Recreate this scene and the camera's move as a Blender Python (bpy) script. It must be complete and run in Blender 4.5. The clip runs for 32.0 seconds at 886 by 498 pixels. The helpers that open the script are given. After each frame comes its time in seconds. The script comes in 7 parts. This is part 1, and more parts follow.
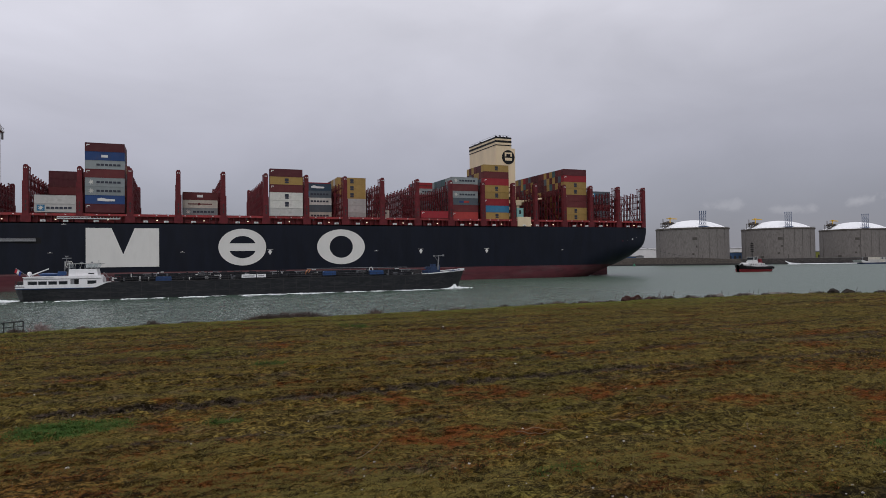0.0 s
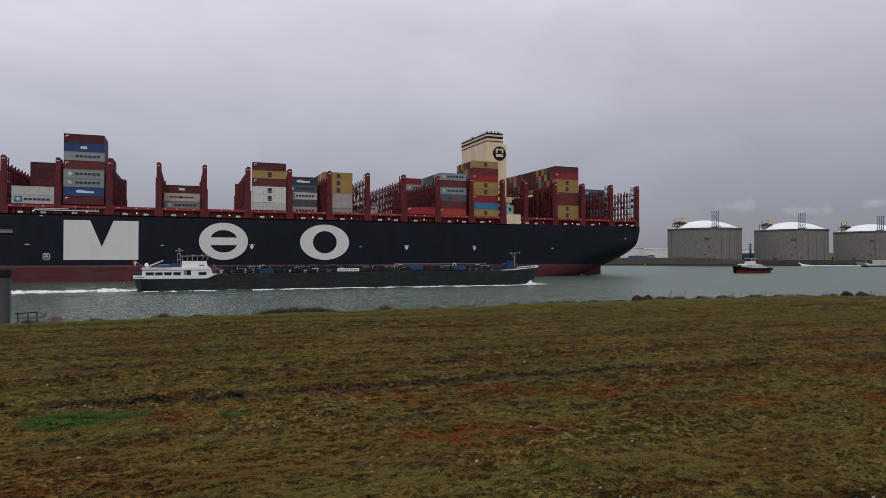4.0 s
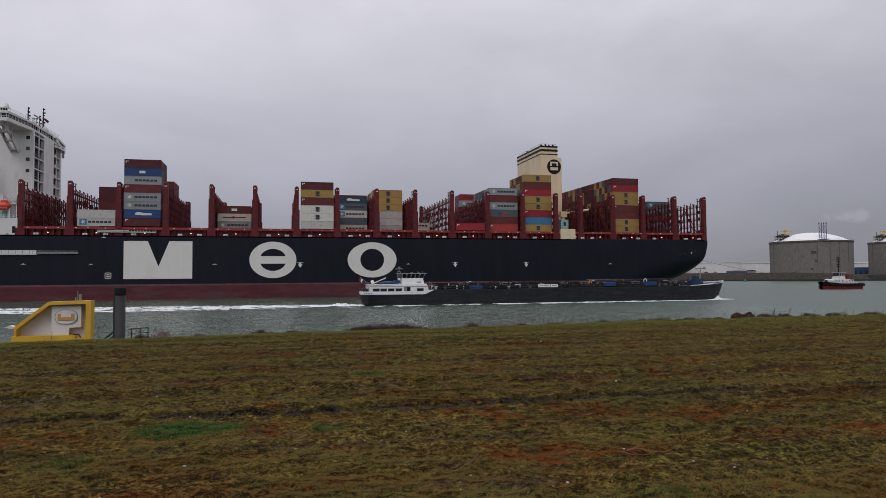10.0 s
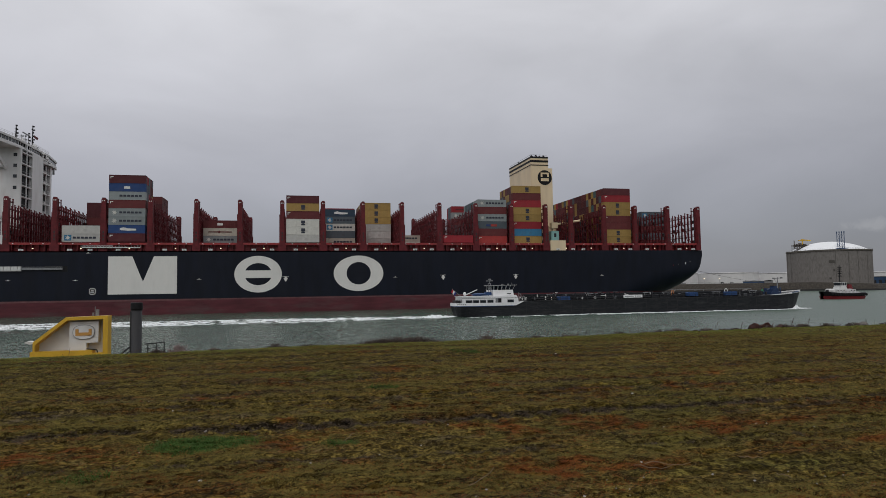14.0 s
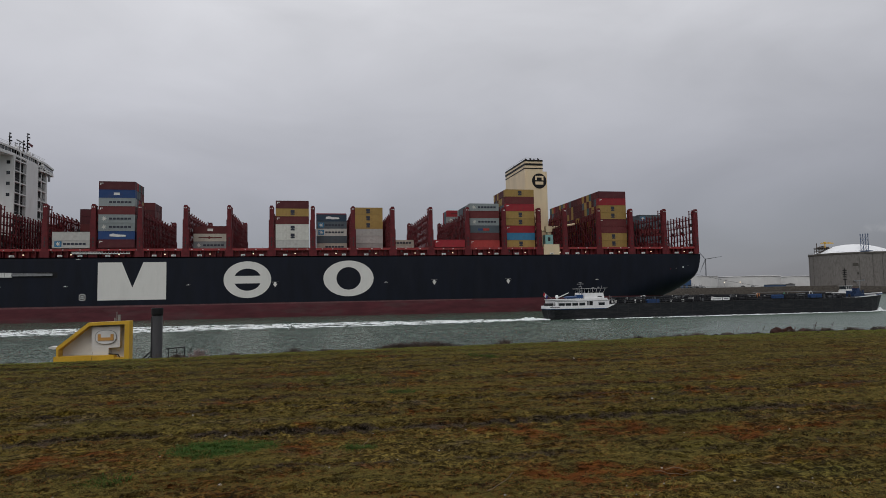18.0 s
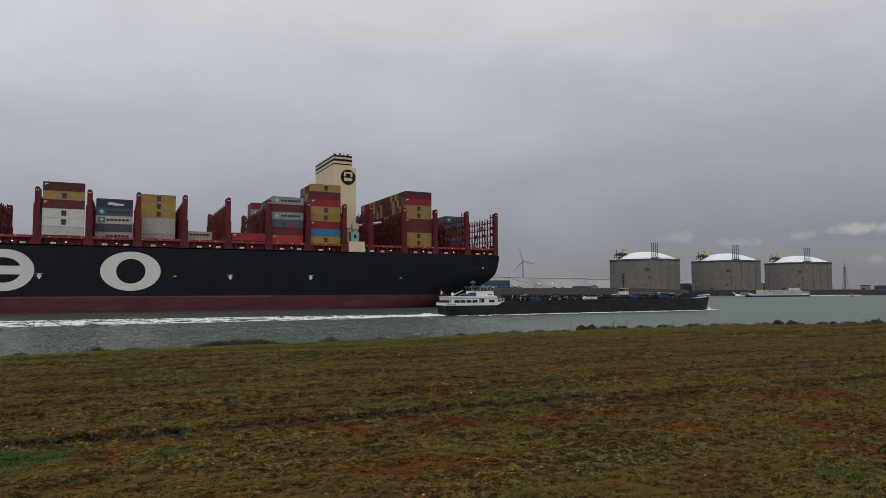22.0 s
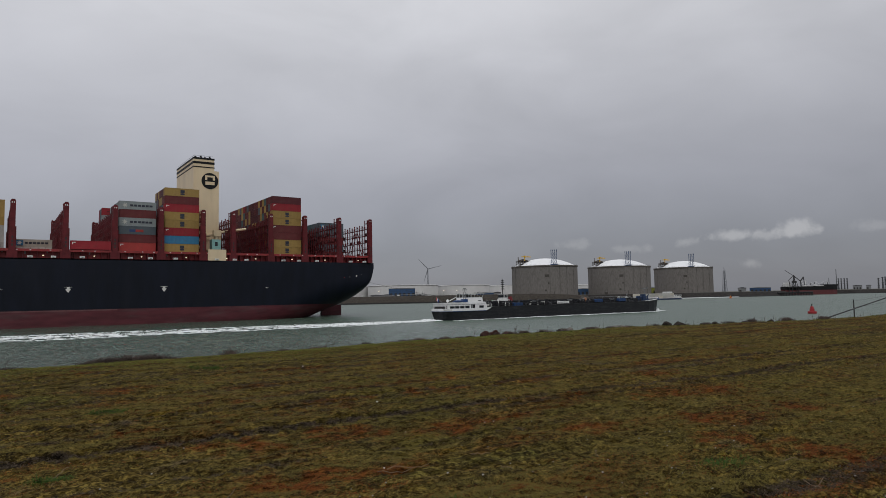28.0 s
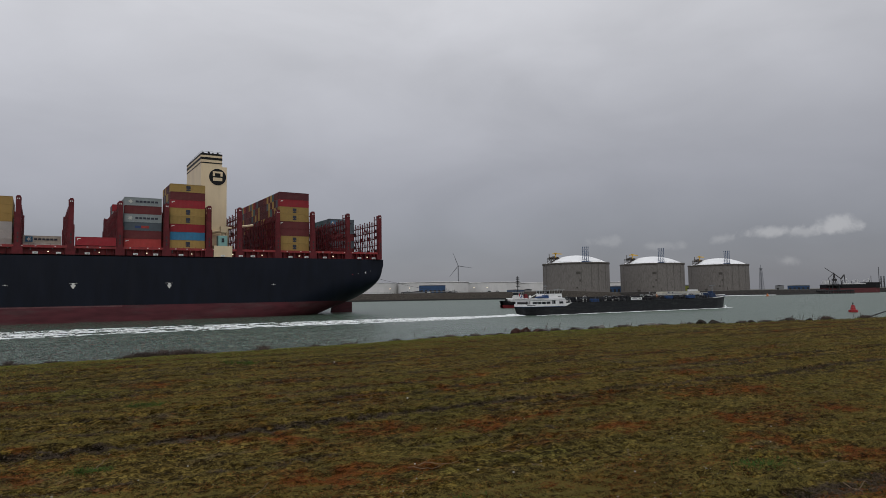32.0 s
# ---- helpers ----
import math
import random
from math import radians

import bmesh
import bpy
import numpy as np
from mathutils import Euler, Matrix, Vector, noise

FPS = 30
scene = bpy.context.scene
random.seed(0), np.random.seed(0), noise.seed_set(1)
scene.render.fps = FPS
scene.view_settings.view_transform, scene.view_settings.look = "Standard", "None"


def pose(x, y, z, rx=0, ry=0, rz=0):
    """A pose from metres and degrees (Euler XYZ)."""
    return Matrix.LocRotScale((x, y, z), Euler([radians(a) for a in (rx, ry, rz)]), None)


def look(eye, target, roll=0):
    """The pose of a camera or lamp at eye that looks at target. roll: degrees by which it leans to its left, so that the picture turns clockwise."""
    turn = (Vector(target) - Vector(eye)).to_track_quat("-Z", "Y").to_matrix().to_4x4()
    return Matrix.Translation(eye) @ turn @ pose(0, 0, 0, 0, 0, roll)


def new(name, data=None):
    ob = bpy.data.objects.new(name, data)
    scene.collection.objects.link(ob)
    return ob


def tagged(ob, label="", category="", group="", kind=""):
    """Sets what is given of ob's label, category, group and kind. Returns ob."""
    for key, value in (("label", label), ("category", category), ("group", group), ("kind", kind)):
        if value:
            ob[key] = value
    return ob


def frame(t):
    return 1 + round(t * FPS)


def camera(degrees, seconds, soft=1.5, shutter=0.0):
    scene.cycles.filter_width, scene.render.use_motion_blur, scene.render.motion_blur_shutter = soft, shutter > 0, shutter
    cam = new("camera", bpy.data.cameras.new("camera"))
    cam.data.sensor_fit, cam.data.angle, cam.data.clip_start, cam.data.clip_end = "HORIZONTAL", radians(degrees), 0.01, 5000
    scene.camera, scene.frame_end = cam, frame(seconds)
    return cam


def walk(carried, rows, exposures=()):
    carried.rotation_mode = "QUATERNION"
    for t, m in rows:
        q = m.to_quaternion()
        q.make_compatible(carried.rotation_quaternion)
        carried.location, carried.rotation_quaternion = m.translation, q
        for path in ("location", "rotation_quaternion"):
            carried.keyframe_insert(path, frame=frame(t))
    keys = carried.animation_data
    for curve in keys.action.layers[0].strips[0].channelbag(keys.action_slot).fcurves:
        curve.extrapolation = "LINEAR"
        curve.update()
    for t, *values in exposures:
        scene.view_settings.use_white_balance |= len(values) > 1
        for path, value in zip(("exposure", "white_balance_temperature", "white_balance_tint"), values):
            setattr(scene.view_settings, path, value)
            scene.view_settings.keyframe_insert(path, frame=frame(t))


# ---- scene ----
cam = camera(68.4, 32.0, soft=0.55)
EYE = Vector((0.0, 0.0, 7.6))
# seconds, yaw, pitch, roll of the hand-held camera
PATH = [
    (0, -22.45, 1.15, -0.79),
    (0.5, -22.74, 1.13, -0.75),
    (1, -24.53, 0.77, -0.52),
    (1.5, -24.82, -0.06, -0.41),
    (2, -22.94, -0.61, -0.38),
    (2.5, -22.10, -0.13, 0.21),
    (3, -21.62, 0.53, 0.07),
    (3.5, -21.54, 0.73, 0.04),
    (5.5, -21.03, 1.33, -0.79),
    (6, -19.50, 1.30, -0.88),
    (6.5, -16.41, 1.85, -0.70),
    (7, -14.04, 2.08, -0.54),
    (7.5, -13.03, 2.23, -0.65),
    (8, -13.06, 2.12, -0.65),
    (8.5, -13.36, 2.34, -0.41),
    (9, -13.48, 2.40, -0.36),
    (9.5, -13.74, 2.52, -0.34),
    (10, -13.95, 2.40, -0.39),
    (10.5, -14.08, 2.18, -0.57),
    (11, -13.98, 2.40, -0.45),
    (11.5, -13.37, 3.11, -0.71),
    (12, -13.63, 3.33, -0.93),
    (12.5, -13.60, 3.21, -0.86),
    (13, -13.09, 3.47, -0.89),
    (13.5, -12.96, 3.13, -0.86),
    (14, -12.78, 3.52, -0.85),
    (14.5, -12.35, 3.26, -0.91),
    (16.5, -11.94, 3.62, -0.95),
    (17, -11.87, 3.38, -1.16),
    (17.5, -11.88, 3.47, -1.10),
    (18, -11.28, 3.94, -1.02),
    (18.5, -11.37, 4.29, -0.66),
    (19, -11.60, 4.07, -0.57),
    (19.5, -13.13, 4.17, -0.49),
    (20, -15.61, 4.14, -0.34),
    (20.5, -17.77, 3.78, -0.48),
    (21, -20.47, 3.51, -0.52),
    (21.5, -23.57, 3.56, -0.30),
    (22, -26.21, 3.56, -0.10),
    (22.5, -29.18, 3.43, -0.03),
    (23, -31.44, 3.27, -0.15),
    (23.5, -34.20, 2.69, -0.25),
    (24, -37.11, 2.33, -0.38),
    (24.5, -39.58, 2.51, -0.43),
    (26.5, -37.86, 3.41, -0.87),
    (27, -36.83, 3.62, -0.88),
    (27.5, -35.24, 3.68, -1.08),
    (28, -34.57, 4.18, -1.09),
    (28.5, -34.37, 3.85, -1.21),
    (29, -34.17, 3.96, -1.13),
    (29.5, -33.49, 3.55, -1.03),
    (30, -32.99, 3.43, -1.05),
    (30.5, -32.88, 3.78, -0.92),
    (31, -32.35, 3.72, -0.90),
    (31.5, -31.88, 3.87, -0.90),
    (32, -31.89, 3.96, -0.90),
]


def aim(yaw, pitch, roll):
    a, b = radians(yaw), radians(pitch)
    way = Vector((-math.sin(a) * math.cos(b), math.cos(a) * math.cos(b), math.sin(b)))
    return look(EYE, EYE + 10 * way, roll)


walk(cam, [(t, aim(a, b, c)) for t, a, b, c in PATH], ((0.0, 0.08, 6300, 13), (6.0, 0.06, 6300, 13), (9.5, 0.02, 6330, 14), (12.5, -0.03, 6450, 9), (17.0, -0.12, 6430, 8.5), (19.5, -0.11, 6430, 8.5), (24.0, -0.09, 6410, 8.5), (32.0, -0.12, 6410, 8.5)))

# ---- world and light ----
world = bpy.data.worlds.new("overcast_sky")
scene.world = world
world.use_nodes = True


def sky_nodes():
    nt = world.node_tree
    nt.nodes.clear()
    n = nt.nodes.new
    lk = nt.links.new
    out, bg = n("ShaderNodeOutputWorld"), n("ShaderNodeBackground")
    sky = n("ShaderNodeTexSky")
    sky.sky_type, sky.sun_disc = "NISHITA", False
    sky.sun_elevation, sky.sun_rotation = radians(38), radians(200)
    dim = n("ShaderNodeMixRGB")
    dim.blend_type, dim.inputs[0].default_value = "MULTIPLY", 1.0
    dim.inputs[2].default_value = (0.1, 0.1, 0.1, 1)
    lk(sky.outputs[0], dim.inputs[1])
    co = n("ShaderNodeTexCoord")
    sep = n("ShaderNodeSeparateXYZ")
    lk(co.outputs["Generated"], sep.inputs[0])
    ramp = n("ShaderNodeValToRGB")
    lk(sep.outputs[2], ramp.inputs[0])
    e = ramp.color_ramp.elements
    e[0].position, e[0].color = 0.0, (0.235, 0.237, 0.268, 1)
    e[1].position, e[1].color = 1.0, (0.92, 0.91, 0.93, 1)
    for p, c in ((0.06, (0.275, 0.275, 0.31)), (0.17, (0.405, 0.40, 0.44)), (0.30, (0.585, 0.578, 0.615)), (0.45, (0.76, 0.75, 0.78))):
        k = e.new(p)
        k.color = (*c, 1)
    # broad soft cloud bands
    mp = n("ShaderNodeMapping")
    mp.inputs["Scale"].default_value = (1.8, 1.8, 4.0)
    lk(co.outputs["Generated"], mp.inputs[0])
    ns = n("ShaderNodeTexNoise")
    ns.inputs["Scale"].default_value, ns.inputs["Detail"].default_value, ns.inputs["Roughness"].default_value = 2.1, 6, 0.5
    ns.inputs["Distortion"].default_value = 0.4
    lk(mp.outputs[0], ns.inputs["Vector"])
    cl = n("ShaderNodeMapRange")
    cl.inputs[1].default_value, cl.inputs[2].default_value = 0.3, 0.7
    cl.inputs[3].default_value, cl.inputs[4].default_value = 0.91, 1.08
    lk(ns.outputs[0], cl.inputs[0])
    mul = n("ShaderNodeMixRGB")
    mul.blend_type, mul.inputs[0].default_value = "MULTIPLY", 1.0
    # brighter towards the lighter quarter of the sky, greyer down the channel
    lean = n("ShaderNodeMapRange")
    lean.inputs[1].default_value, lean.inputs[2].default_value = -0.2, 0.95
    lean.inputs[3].default_value, lean.inputs[4].default_value = 1.10, 0.88
    lk(sep.outputs[0], lean.inputs[0])
    both = n("ShaderNodeMath")
    both.operation = "MULTIPLY"
    lk(cl.outputs[0], both.inputs[0])
    lk(lean.outputs[0], both.inputs[1])
    lk(ramp.outputs[0], mul.inputs[1])
    lk(both.outputs[0], mul.inputs[2])
    # a few pale cumulus heads low over the horizon: heading, height, width and depth in degrees
    n2 = n("ShaderNodeTexNoise")
    n2.inputs["Scale"].default_value, n2.inputs["Detail"].default_value, n2.inputs["Roughness"].default_value = 38, 7, 0.6
    lk(co.outputs["Generated"], n2.inputs["Vector"])
    last = mul.outputs[0]
    for az, el, wide, deep, pale in ((58.6, 4.45, 2.3, 0.55, 0.75), (60.8, 4.35, 1.9, 0.5, 0.55), (63.0, 4.7, 2.1, 0.85, 0.9), (55.0, 4.1, 1.3, 0.5, 0.4), (59.8, 2.2, 1.2, 0.6, 0.35), (46.0, 4.2, 2.6, 0.7, 0.3), (50.5, 3.7, 2.0, 0.5, 0.3), (68.5, 4.6, 2.0, 0.6, 0.3)):
        a0, e0 = radians(az), radians(el)
        across = n("ShaderNodeVectorMath")
        across.operation = "DOT_PRODUCT"
        across.inputs[1].default_value = (math.cos(a0) / radians(wide), -math.sin(a0) / radians(wide), 0)
        up = n("ShaderNodeMath")
        up.operation = "MULTIPLY_ADD"
        up.inputs[1].default_value, up.inputs[2].default_value = 1 / radians(deep), -math.sin(e0) / radians(deep)
        ahead = n("ShaderNodeVectorMath")
        ahead.operation = "DOT_PRODUCT"
        ahead.inputs[1].default_value = (math.sin(a0), math.cos(a0), 0)
        lk(co.outputs["Generated"], across.inputs[0])
        lk(co.outputs["Generated"], ahead.inputs[0])
        lk(sep.outputs[2], up.inputs[0])
        cb = n("ShaderNodeCombineXYZ")
        lk(across.outputs["Value"], cb.inputs[0])
        lk(up.outputs[0], cb.inputs[1])
        ln = n("ShaderNodeVectorMath")
        ln.operation = "LENGTH"
        lk(cb.outputs[0], ln.inputs[0])
        edge_noise = n("ShaderNodeMath")
        edge_noise.operation = "MULTIPLY_ADD"
        edge_noise.inputs[1].default_value = 2.2
        lk(n2.outputs[0], edge_noise.inputs[0])
        minus = n("ShaderNodeMath")
        minus.operation = "MULTIPLY"
        minus.inputs[1].default_value = -1.0
        lk(ln.outputs["Value"], minus.inputs[0])
        lk(minus.outputs[0], edge_noise.inputs[2])
        soft = n("ShaderNodeMapRange")
        soft.interpolation_type = "SMOOTHSTEP"
        soft.inputs[1].default_value, soft.inputs[2].default_value = 0.15, 0.95
        soft.inputs[4].default_value = pale
        lk(edge_noise.outputs[0], soft.inputs[0])
        front = n("ShaderNodeMath")
        front.operation = "GREATER_THAN"
        front.inputs[1].default_value = 0.5
        lk(ahead.outputs["Value"], front.inputs[0])
        m2 = n("ShaderNodeMath")
        m2.operation = "MULTIPLY"
        lk(soft.outputs[0], m2.inputs[0])
        lk(front.outputs[0], m2.inputs[1])
        puff = n("ShaderNodeMixRGB")
        puff.inputs[2].default_value = (0.47, 0.46, 0.48, 1)
        lk(m2.outputs[0], puff.inputs[0])
        lk(last, puff.inputs[1])
        last = puff.outputs[0]
    mix = n("ShaderNodeMixRGB")
    mix.inputs[0].default_value = 0.93
    lk(dim.outputs[0], mix.inputs[1])
    lk(last, mix.inputs[2])
    lk(mix.outputs[0], bg.inputs[0])
    bg.inputs[1].default_value = 1.0
    lk(bg.outputs[0], out.inputs[0])


sky_nodes()
sun = new("sun", bpy.data.lights.new("sun", "SUN"))
sun.data.energy, sun.data.angle, sun.data.color = 0.6, radians(25), (1.0, 0.97, 0.93)
sun.matrix_world = look((-40, -90, 110), (0, 0, 0))


# ---- materials ----
def mat(name, col, rough=0.6, metal=0.0, var=0.25, scale=1.0, bump=0.0, col2=None, amount=0.0, scale2=0.3, rand=0.0, spec=0.5, stretch=(1, 1, 1), ribs=0.0):
    """Paint, metal, stone and so on: fine grain, broad stains of col2, and a fine relief."""
    m = bpy.data.materials.new(name)
    m.use_nodes = True
    nt = m.node_tree
    n, lk = nt.nodes.new, nt.links.new
    p = nt.nodes["Principled BSDF"]
    p.inputs["Roughness"].default_value, p.inputs["Metallic"].default_value = rough, metal
    p.inputs["Specular IOR Level"].default_value = spec
    co = n("ShaderNodeTexCoord")
    mp = n("ShaderNodeMapping")
    mp.inputs["Scale"].default_value = stretch
    lk(co.outputs["Object"], mp.inputs[0])
    a = n("ShaderNodeTexNoise")
    a.inputs["Scale"].default_value, a.inputs["Detail"].default_value = scale, 5
    lk(mp.outputs[0], a.inputs["Vector"])
    r = n("ShaderNodeMapRange")
    r.inputs[1].default_value, r.inputs[2].default_value = 0.3, 0.7
    r.inputs[3].default_value, r.inputs[4].default_value = 1 - var, 1 + var
    lk(a.outputs[0], r.inputs[0])
    x = n("ShaderNodeMixRGB")
    x.blend_type, x.inputs[0].default_value = "MULTIPLY", 1.0
    x.inputs[1].default_value = (*col, 1)
    lk(r.outputs[0], x.inputs[2])
    last = x.outputs[0]
    if col2:
        b = n("ShaderNodeTexNoise")
        b.inputs["Scale"].default_value, b.inputs["Detail"].default_value, b.inputs["Roughness"].default_value = scale2, 7, 0.65
        lk(mp.outputs[0], b.inputs["Vector"])
        q = n("ShaderNodeMapRange")
        q.inputs[1].default_value, q.inputs[2].default_value = 0.5, 0.72
        q.inputs[3].default_value, q.inputs[4].default_value = 0.0, amount
        lk(b.outputs[0], q.inputs[0])
        y = n("ShaderNodeMixRGB")
        y.inputs[2].default_value = (*col2, 1)
        lk(q.outputs[0], y.inputs[0])
        lk(last, y.inputs[1])
        last = y.outputs[0]
    if rand:
        oi = n("ShaderNodeObjectInfo")
        h = n("ShaderNodeHueSaturation")
        v = n("ShaderNodeMapRange")
        v.inputs[3].default_value, v.inputs[4].default_value = 1 - rand, 1 + rand
        lk(oi.outputs["Random"], v.inputs[0])
        lk(v.outputs[0], h.inputs["Value"])
        lk(last, h.inputs["Color"])
        last = h.outputs[0]
    lk(last, p.inputs["Base Color"])
    height = None
    if bump:
        height = a.outputs[0]
    if ribs:
        w = n("ShaderNodeTexWave")
        w.inputs["Scale"].default_value = 1.12
        sp = n("ShaderNodeSeparateXYZ")
        ad = n("ShaderNodeMath")
        lk(co.outputs["Object"], sp.inputs[0])
        lk(sp.outputs[0], ad.inputs[0])
        lk(sp.outputs[1], ad.inputs[1])
        cb = n("ShaderNodeCombineXYZ")
        lk(ad.outputs[0], cb.inputs[0])
        lk(cb.outputs[0], w.inputs["Vector"])
        height = w.outputs[1]
    if height is not None:
        bp = n("ShaderNodeBump")
        bp.inputs["Strength"].default_value, bp.inputs["Distance"].default_value = max(bump, ribs), 0.05
        lk(height, bp.inputs["Height"])
        lk(bp.outputs[0], p.inputs["Normal"])
    return m


def glow(name, col, power):
    m = bpy.data.materials.new(name)
    m.use_nodes = True
    p = m.node_tree.nodes["Principled BSDF"]
    p.inputs["Base Color"].default_value = (*col, 1)
    p.inputs["Emission Color"].default_value = (*col, 1)
    p.inputs["Emission Strength"].default_value = power
    return m


HULL = mat("hull_black", (0.0052, 0.0074, 0.0145), 0.40, var=0.25, scale=0.4, col2=(0.012, 0.013, 0.017), amount=0.5, scale2=0.12, stretch=(1, 1, 0.25), spec=0.22)
BOOT = mat("boot_red", (0.088, 0.0215, 0.027), 0.6, var=0.25, scale=0.5, col2=(0.09, 0.06, 0.06), amount=0.7, scale2=0.18, stretch=(0.35, 1, 1.6), spec=0.25)
SCUFF = mat("boot_scuff", (0.115, 0.042, 0.044), 0.6, var=0.3, scale=0.5, col2=(0.13, 0.07, 0.07), amount=0.7, scale2=0.3)
BARGEWHITE = mat("barge_white", (0.80, 0.80, 0.80), 0.45, var=0.05, scale=1.0, col2=(0.5, 0.46, 0.42), amount=0.3, scale2=0.8, stretch=(1, 1, 0.3))
DECKRED = mat("deck_red", (0.112, 0.014, 0.018), 0.6, var=0.25, scale=0.6, col2=(0.06, 0.013, 0.012), amount=0.6, scale2=0.5, spec=0.25)
COAM = mat("coaming_red", (0.25, 0.02, 0.021), 0.5, var=0.25, scale=0.5, col2=(0.12, 0.025, 0.02), amount=0.6, scale2=0.3)
WHITE = mat("ship_white", (0.62, 0.62, 0.61), 0.5, var=0.06, scale=0.4, col2=(0.40, 0.36, 0.32), amount=0.35, scale2=0.3, stretch=(1, 1, 0.3))
LETTER = mat("letter_white", (0.67, 0.66, 0.62), 0.55, var=0.07, scale=0.3, col2=(0.36, 0.35, 0.32), amount=0.3, scale2=0.3, stretch=(1, 1, 0.3))
CREAM = mat("funnel_cream", (0.68, 0.55, 0.36), 0.5, var=0.06, scale=0.3, col2=(0.40, 0.30, 0.19), amount=0.3, scale2=0.2, stretch=(1, 1, 0.3))
BLACK = mat("black_paint", (0.010, 0.010, 0.011), 0.6, var=0.2, spec=0.2)
DARK = mat("dark_steel", (0.024, 0.024, 0.026), 0.6, 0.2, var=0.3, scale=2, col2=(0.07, 0.045, 0.03), amount=0.5, scale2=1)
GREY = mat("grey_steel", (0.22, 0.225, 0.23), 0.5, 0.3, var=0.2, scale=2)
LIFE = mat("lifeboat_orange", (0.60, 0.045, 0.02), 0.4, var=0.1)
GLASS = mat("window_glass", (0.02, 0.025, 0.03), 0.08, var=0.1)
TEAL = mat("teal_paint", (0.22, 0.43, 0.42), 0.5, var=0.1)
BOWBLUE = mat("bow_blue", (0.012, 0.032, 0.085), 0.5, var=0.3, scale=2)
BLUE = mat("blue_cover", (0.012, 0.05, 0.155), 0.5, var=0.2, scale=2)
YELLOW = mat("yellow_paint", (0.60, 0.36, 0.025), 0.45, var=0.12, scale=2, col2=(0.30, 0.17, 0.03), amount=0.5, scale2=1.2)
RED = mat("signal_red", (0.36, 0.012, 0.016), 0.45, var=0.15)
GREEN = mat("signal_green", (0.02, 0.16, 0.08), 0.5, var=0.15)
PANE = mat("clear_pane", (0.80, 0.84, 0.86), 0.02, var=0.02, spec=0.5)
PANE.node_tree.nodes["Principled BSDF"].inputs["Transmission Weight"].default_value = 1.0
PANE.node_tree.nodes["Principled BSDF"].inputs["IOR"].default_value = 1.05
LAMP = glow("deck_lamp", (1.0, 0.8, 0.55), 1.2)
BAR = mat("dark_bar", (0.02, 0.024, 0.04), 0.6, var=0.1)
PALEBAR = mat("pale_bar", (0.62, 0.62, 0.60), 0.6, var=0.1)
CONCRETE = mat("tank_concrete", (0.182, 0.169, 0.157), 0.9, var=0.14, scale=0.7, col2=(0.095, 0.085, 0.077), amount=0.62, scale2=0.5, stretch=(1, 1, 0.4), spec=0.2)
DOME = mat("dome_white", (0.80, 0.81, 0.82), 0.6, var=0.04, scale=0.1)
OILWHITE = mat("oil_tank_white", (0.60, 0.595, 0.585), 0.6, var=0.06, scale=0.1)
WETSTONE = mat("wet_stone", (0.010, 0.010, 0.009), 0.7, var=0.5, scale=0.6, spec=0.2)
BANK = mat("bank_gravel", (0.056, 0.049, 0.042), 0.95, var=0.4, scale=0.6, col2=(0.05, 0.044, 0.036), amount=0.8, scale2=0.2, bump=0.5, spec=0.1)
FARGREY = mat("far_grey", (0.20, 0.21, 0.23), 0.6, var=0.08, scale=0.1)
STONE = mat("bank_stone", (0.030, 0.027, 0.025), 0.95, var=0.5, scale=0.5, col2=(0.014, 0.014, 0.013), amount=0.9, scale2=0.12, bump=0.5, spec=0.15)
BOULDER = mat("boulder_stone", (0.034, 0.028, 0.023), 0.95, var=0.5, scale=6, col2=(0.016, 0.015, 0.013), amount=0.9, scale2=3, bump=0.6, spec=0.15)
REDROCK = mat("red_rock", (0.045, 0.021, 0.017), 0.95, var=0.5, scale=6, col2=(0.02, 0.012, 0.011), amount=0.9, scale2=3, bump=0.6, spec=0.15)
GREYROCK = mat("grey_rock", (0.17, 0.155, 0.14), 0.95, var=0.4, scale=6, col2=(0.07, 0.06, 0.05), amount=0.8, scale2=3, bump=0.6, spec=0.15)
FARLAND = mat("far_land", (0.10, 0.095, 0.075), 0.95, var=0.3, scale=0.05, col2=(0.06, 0.07, 0.04), amount=0.8, scale2=0.02)
BUSH = mat("dry_bush", (0.062, 0.042, 0.034), 0.9, var=0.4, scale=4, rand=0.3)
BARGE = mat("barge_black", (0.0140, 0.0153, 0.0175), 0.5, var=0.45, spec=0.25, scale=3.0, col2=(0.045, 0.046, 0.047), amount=0.8, scale2=0.9, stretch=(0.3, 1, 1.5), bump=0.5)
FOAM = mat("foam", (0.74, 0.77, 0.77), 0.8, var=0.15, scale=1.2, bump=0.6)
PILE = mat("pile_steel", (0.017, 0.017, 0.019), 0.7, 0.0, var=0.3, scale=3, col2=(0.05, 0.045, 0.04), amount=0.6, scale2=1.5, stretch=(1, 1, 0.2))
WOOD = mat("twig", (0.15, 0.105, 0.06), 0.9, var=0.3, scale=20)
PALESTONE = mat("white_stone", (0.50, 0.48, 0.46), 0.8, var=0.15, scale=20)
PEBBLE = mat("pebble", (0.25, 0.235, 0.22), 0.85, var=0.3, scale=15, rand=0.35)


def boxpaint(name, col, stain=(0.10, 0.06, 0.045)):
    return mat(name, col, 0.6, spec=0.25, var=0.1, scale=0.5, col2=stain, amount=0.28, scale2=0.45, rand=0.12, ribs=0.6)


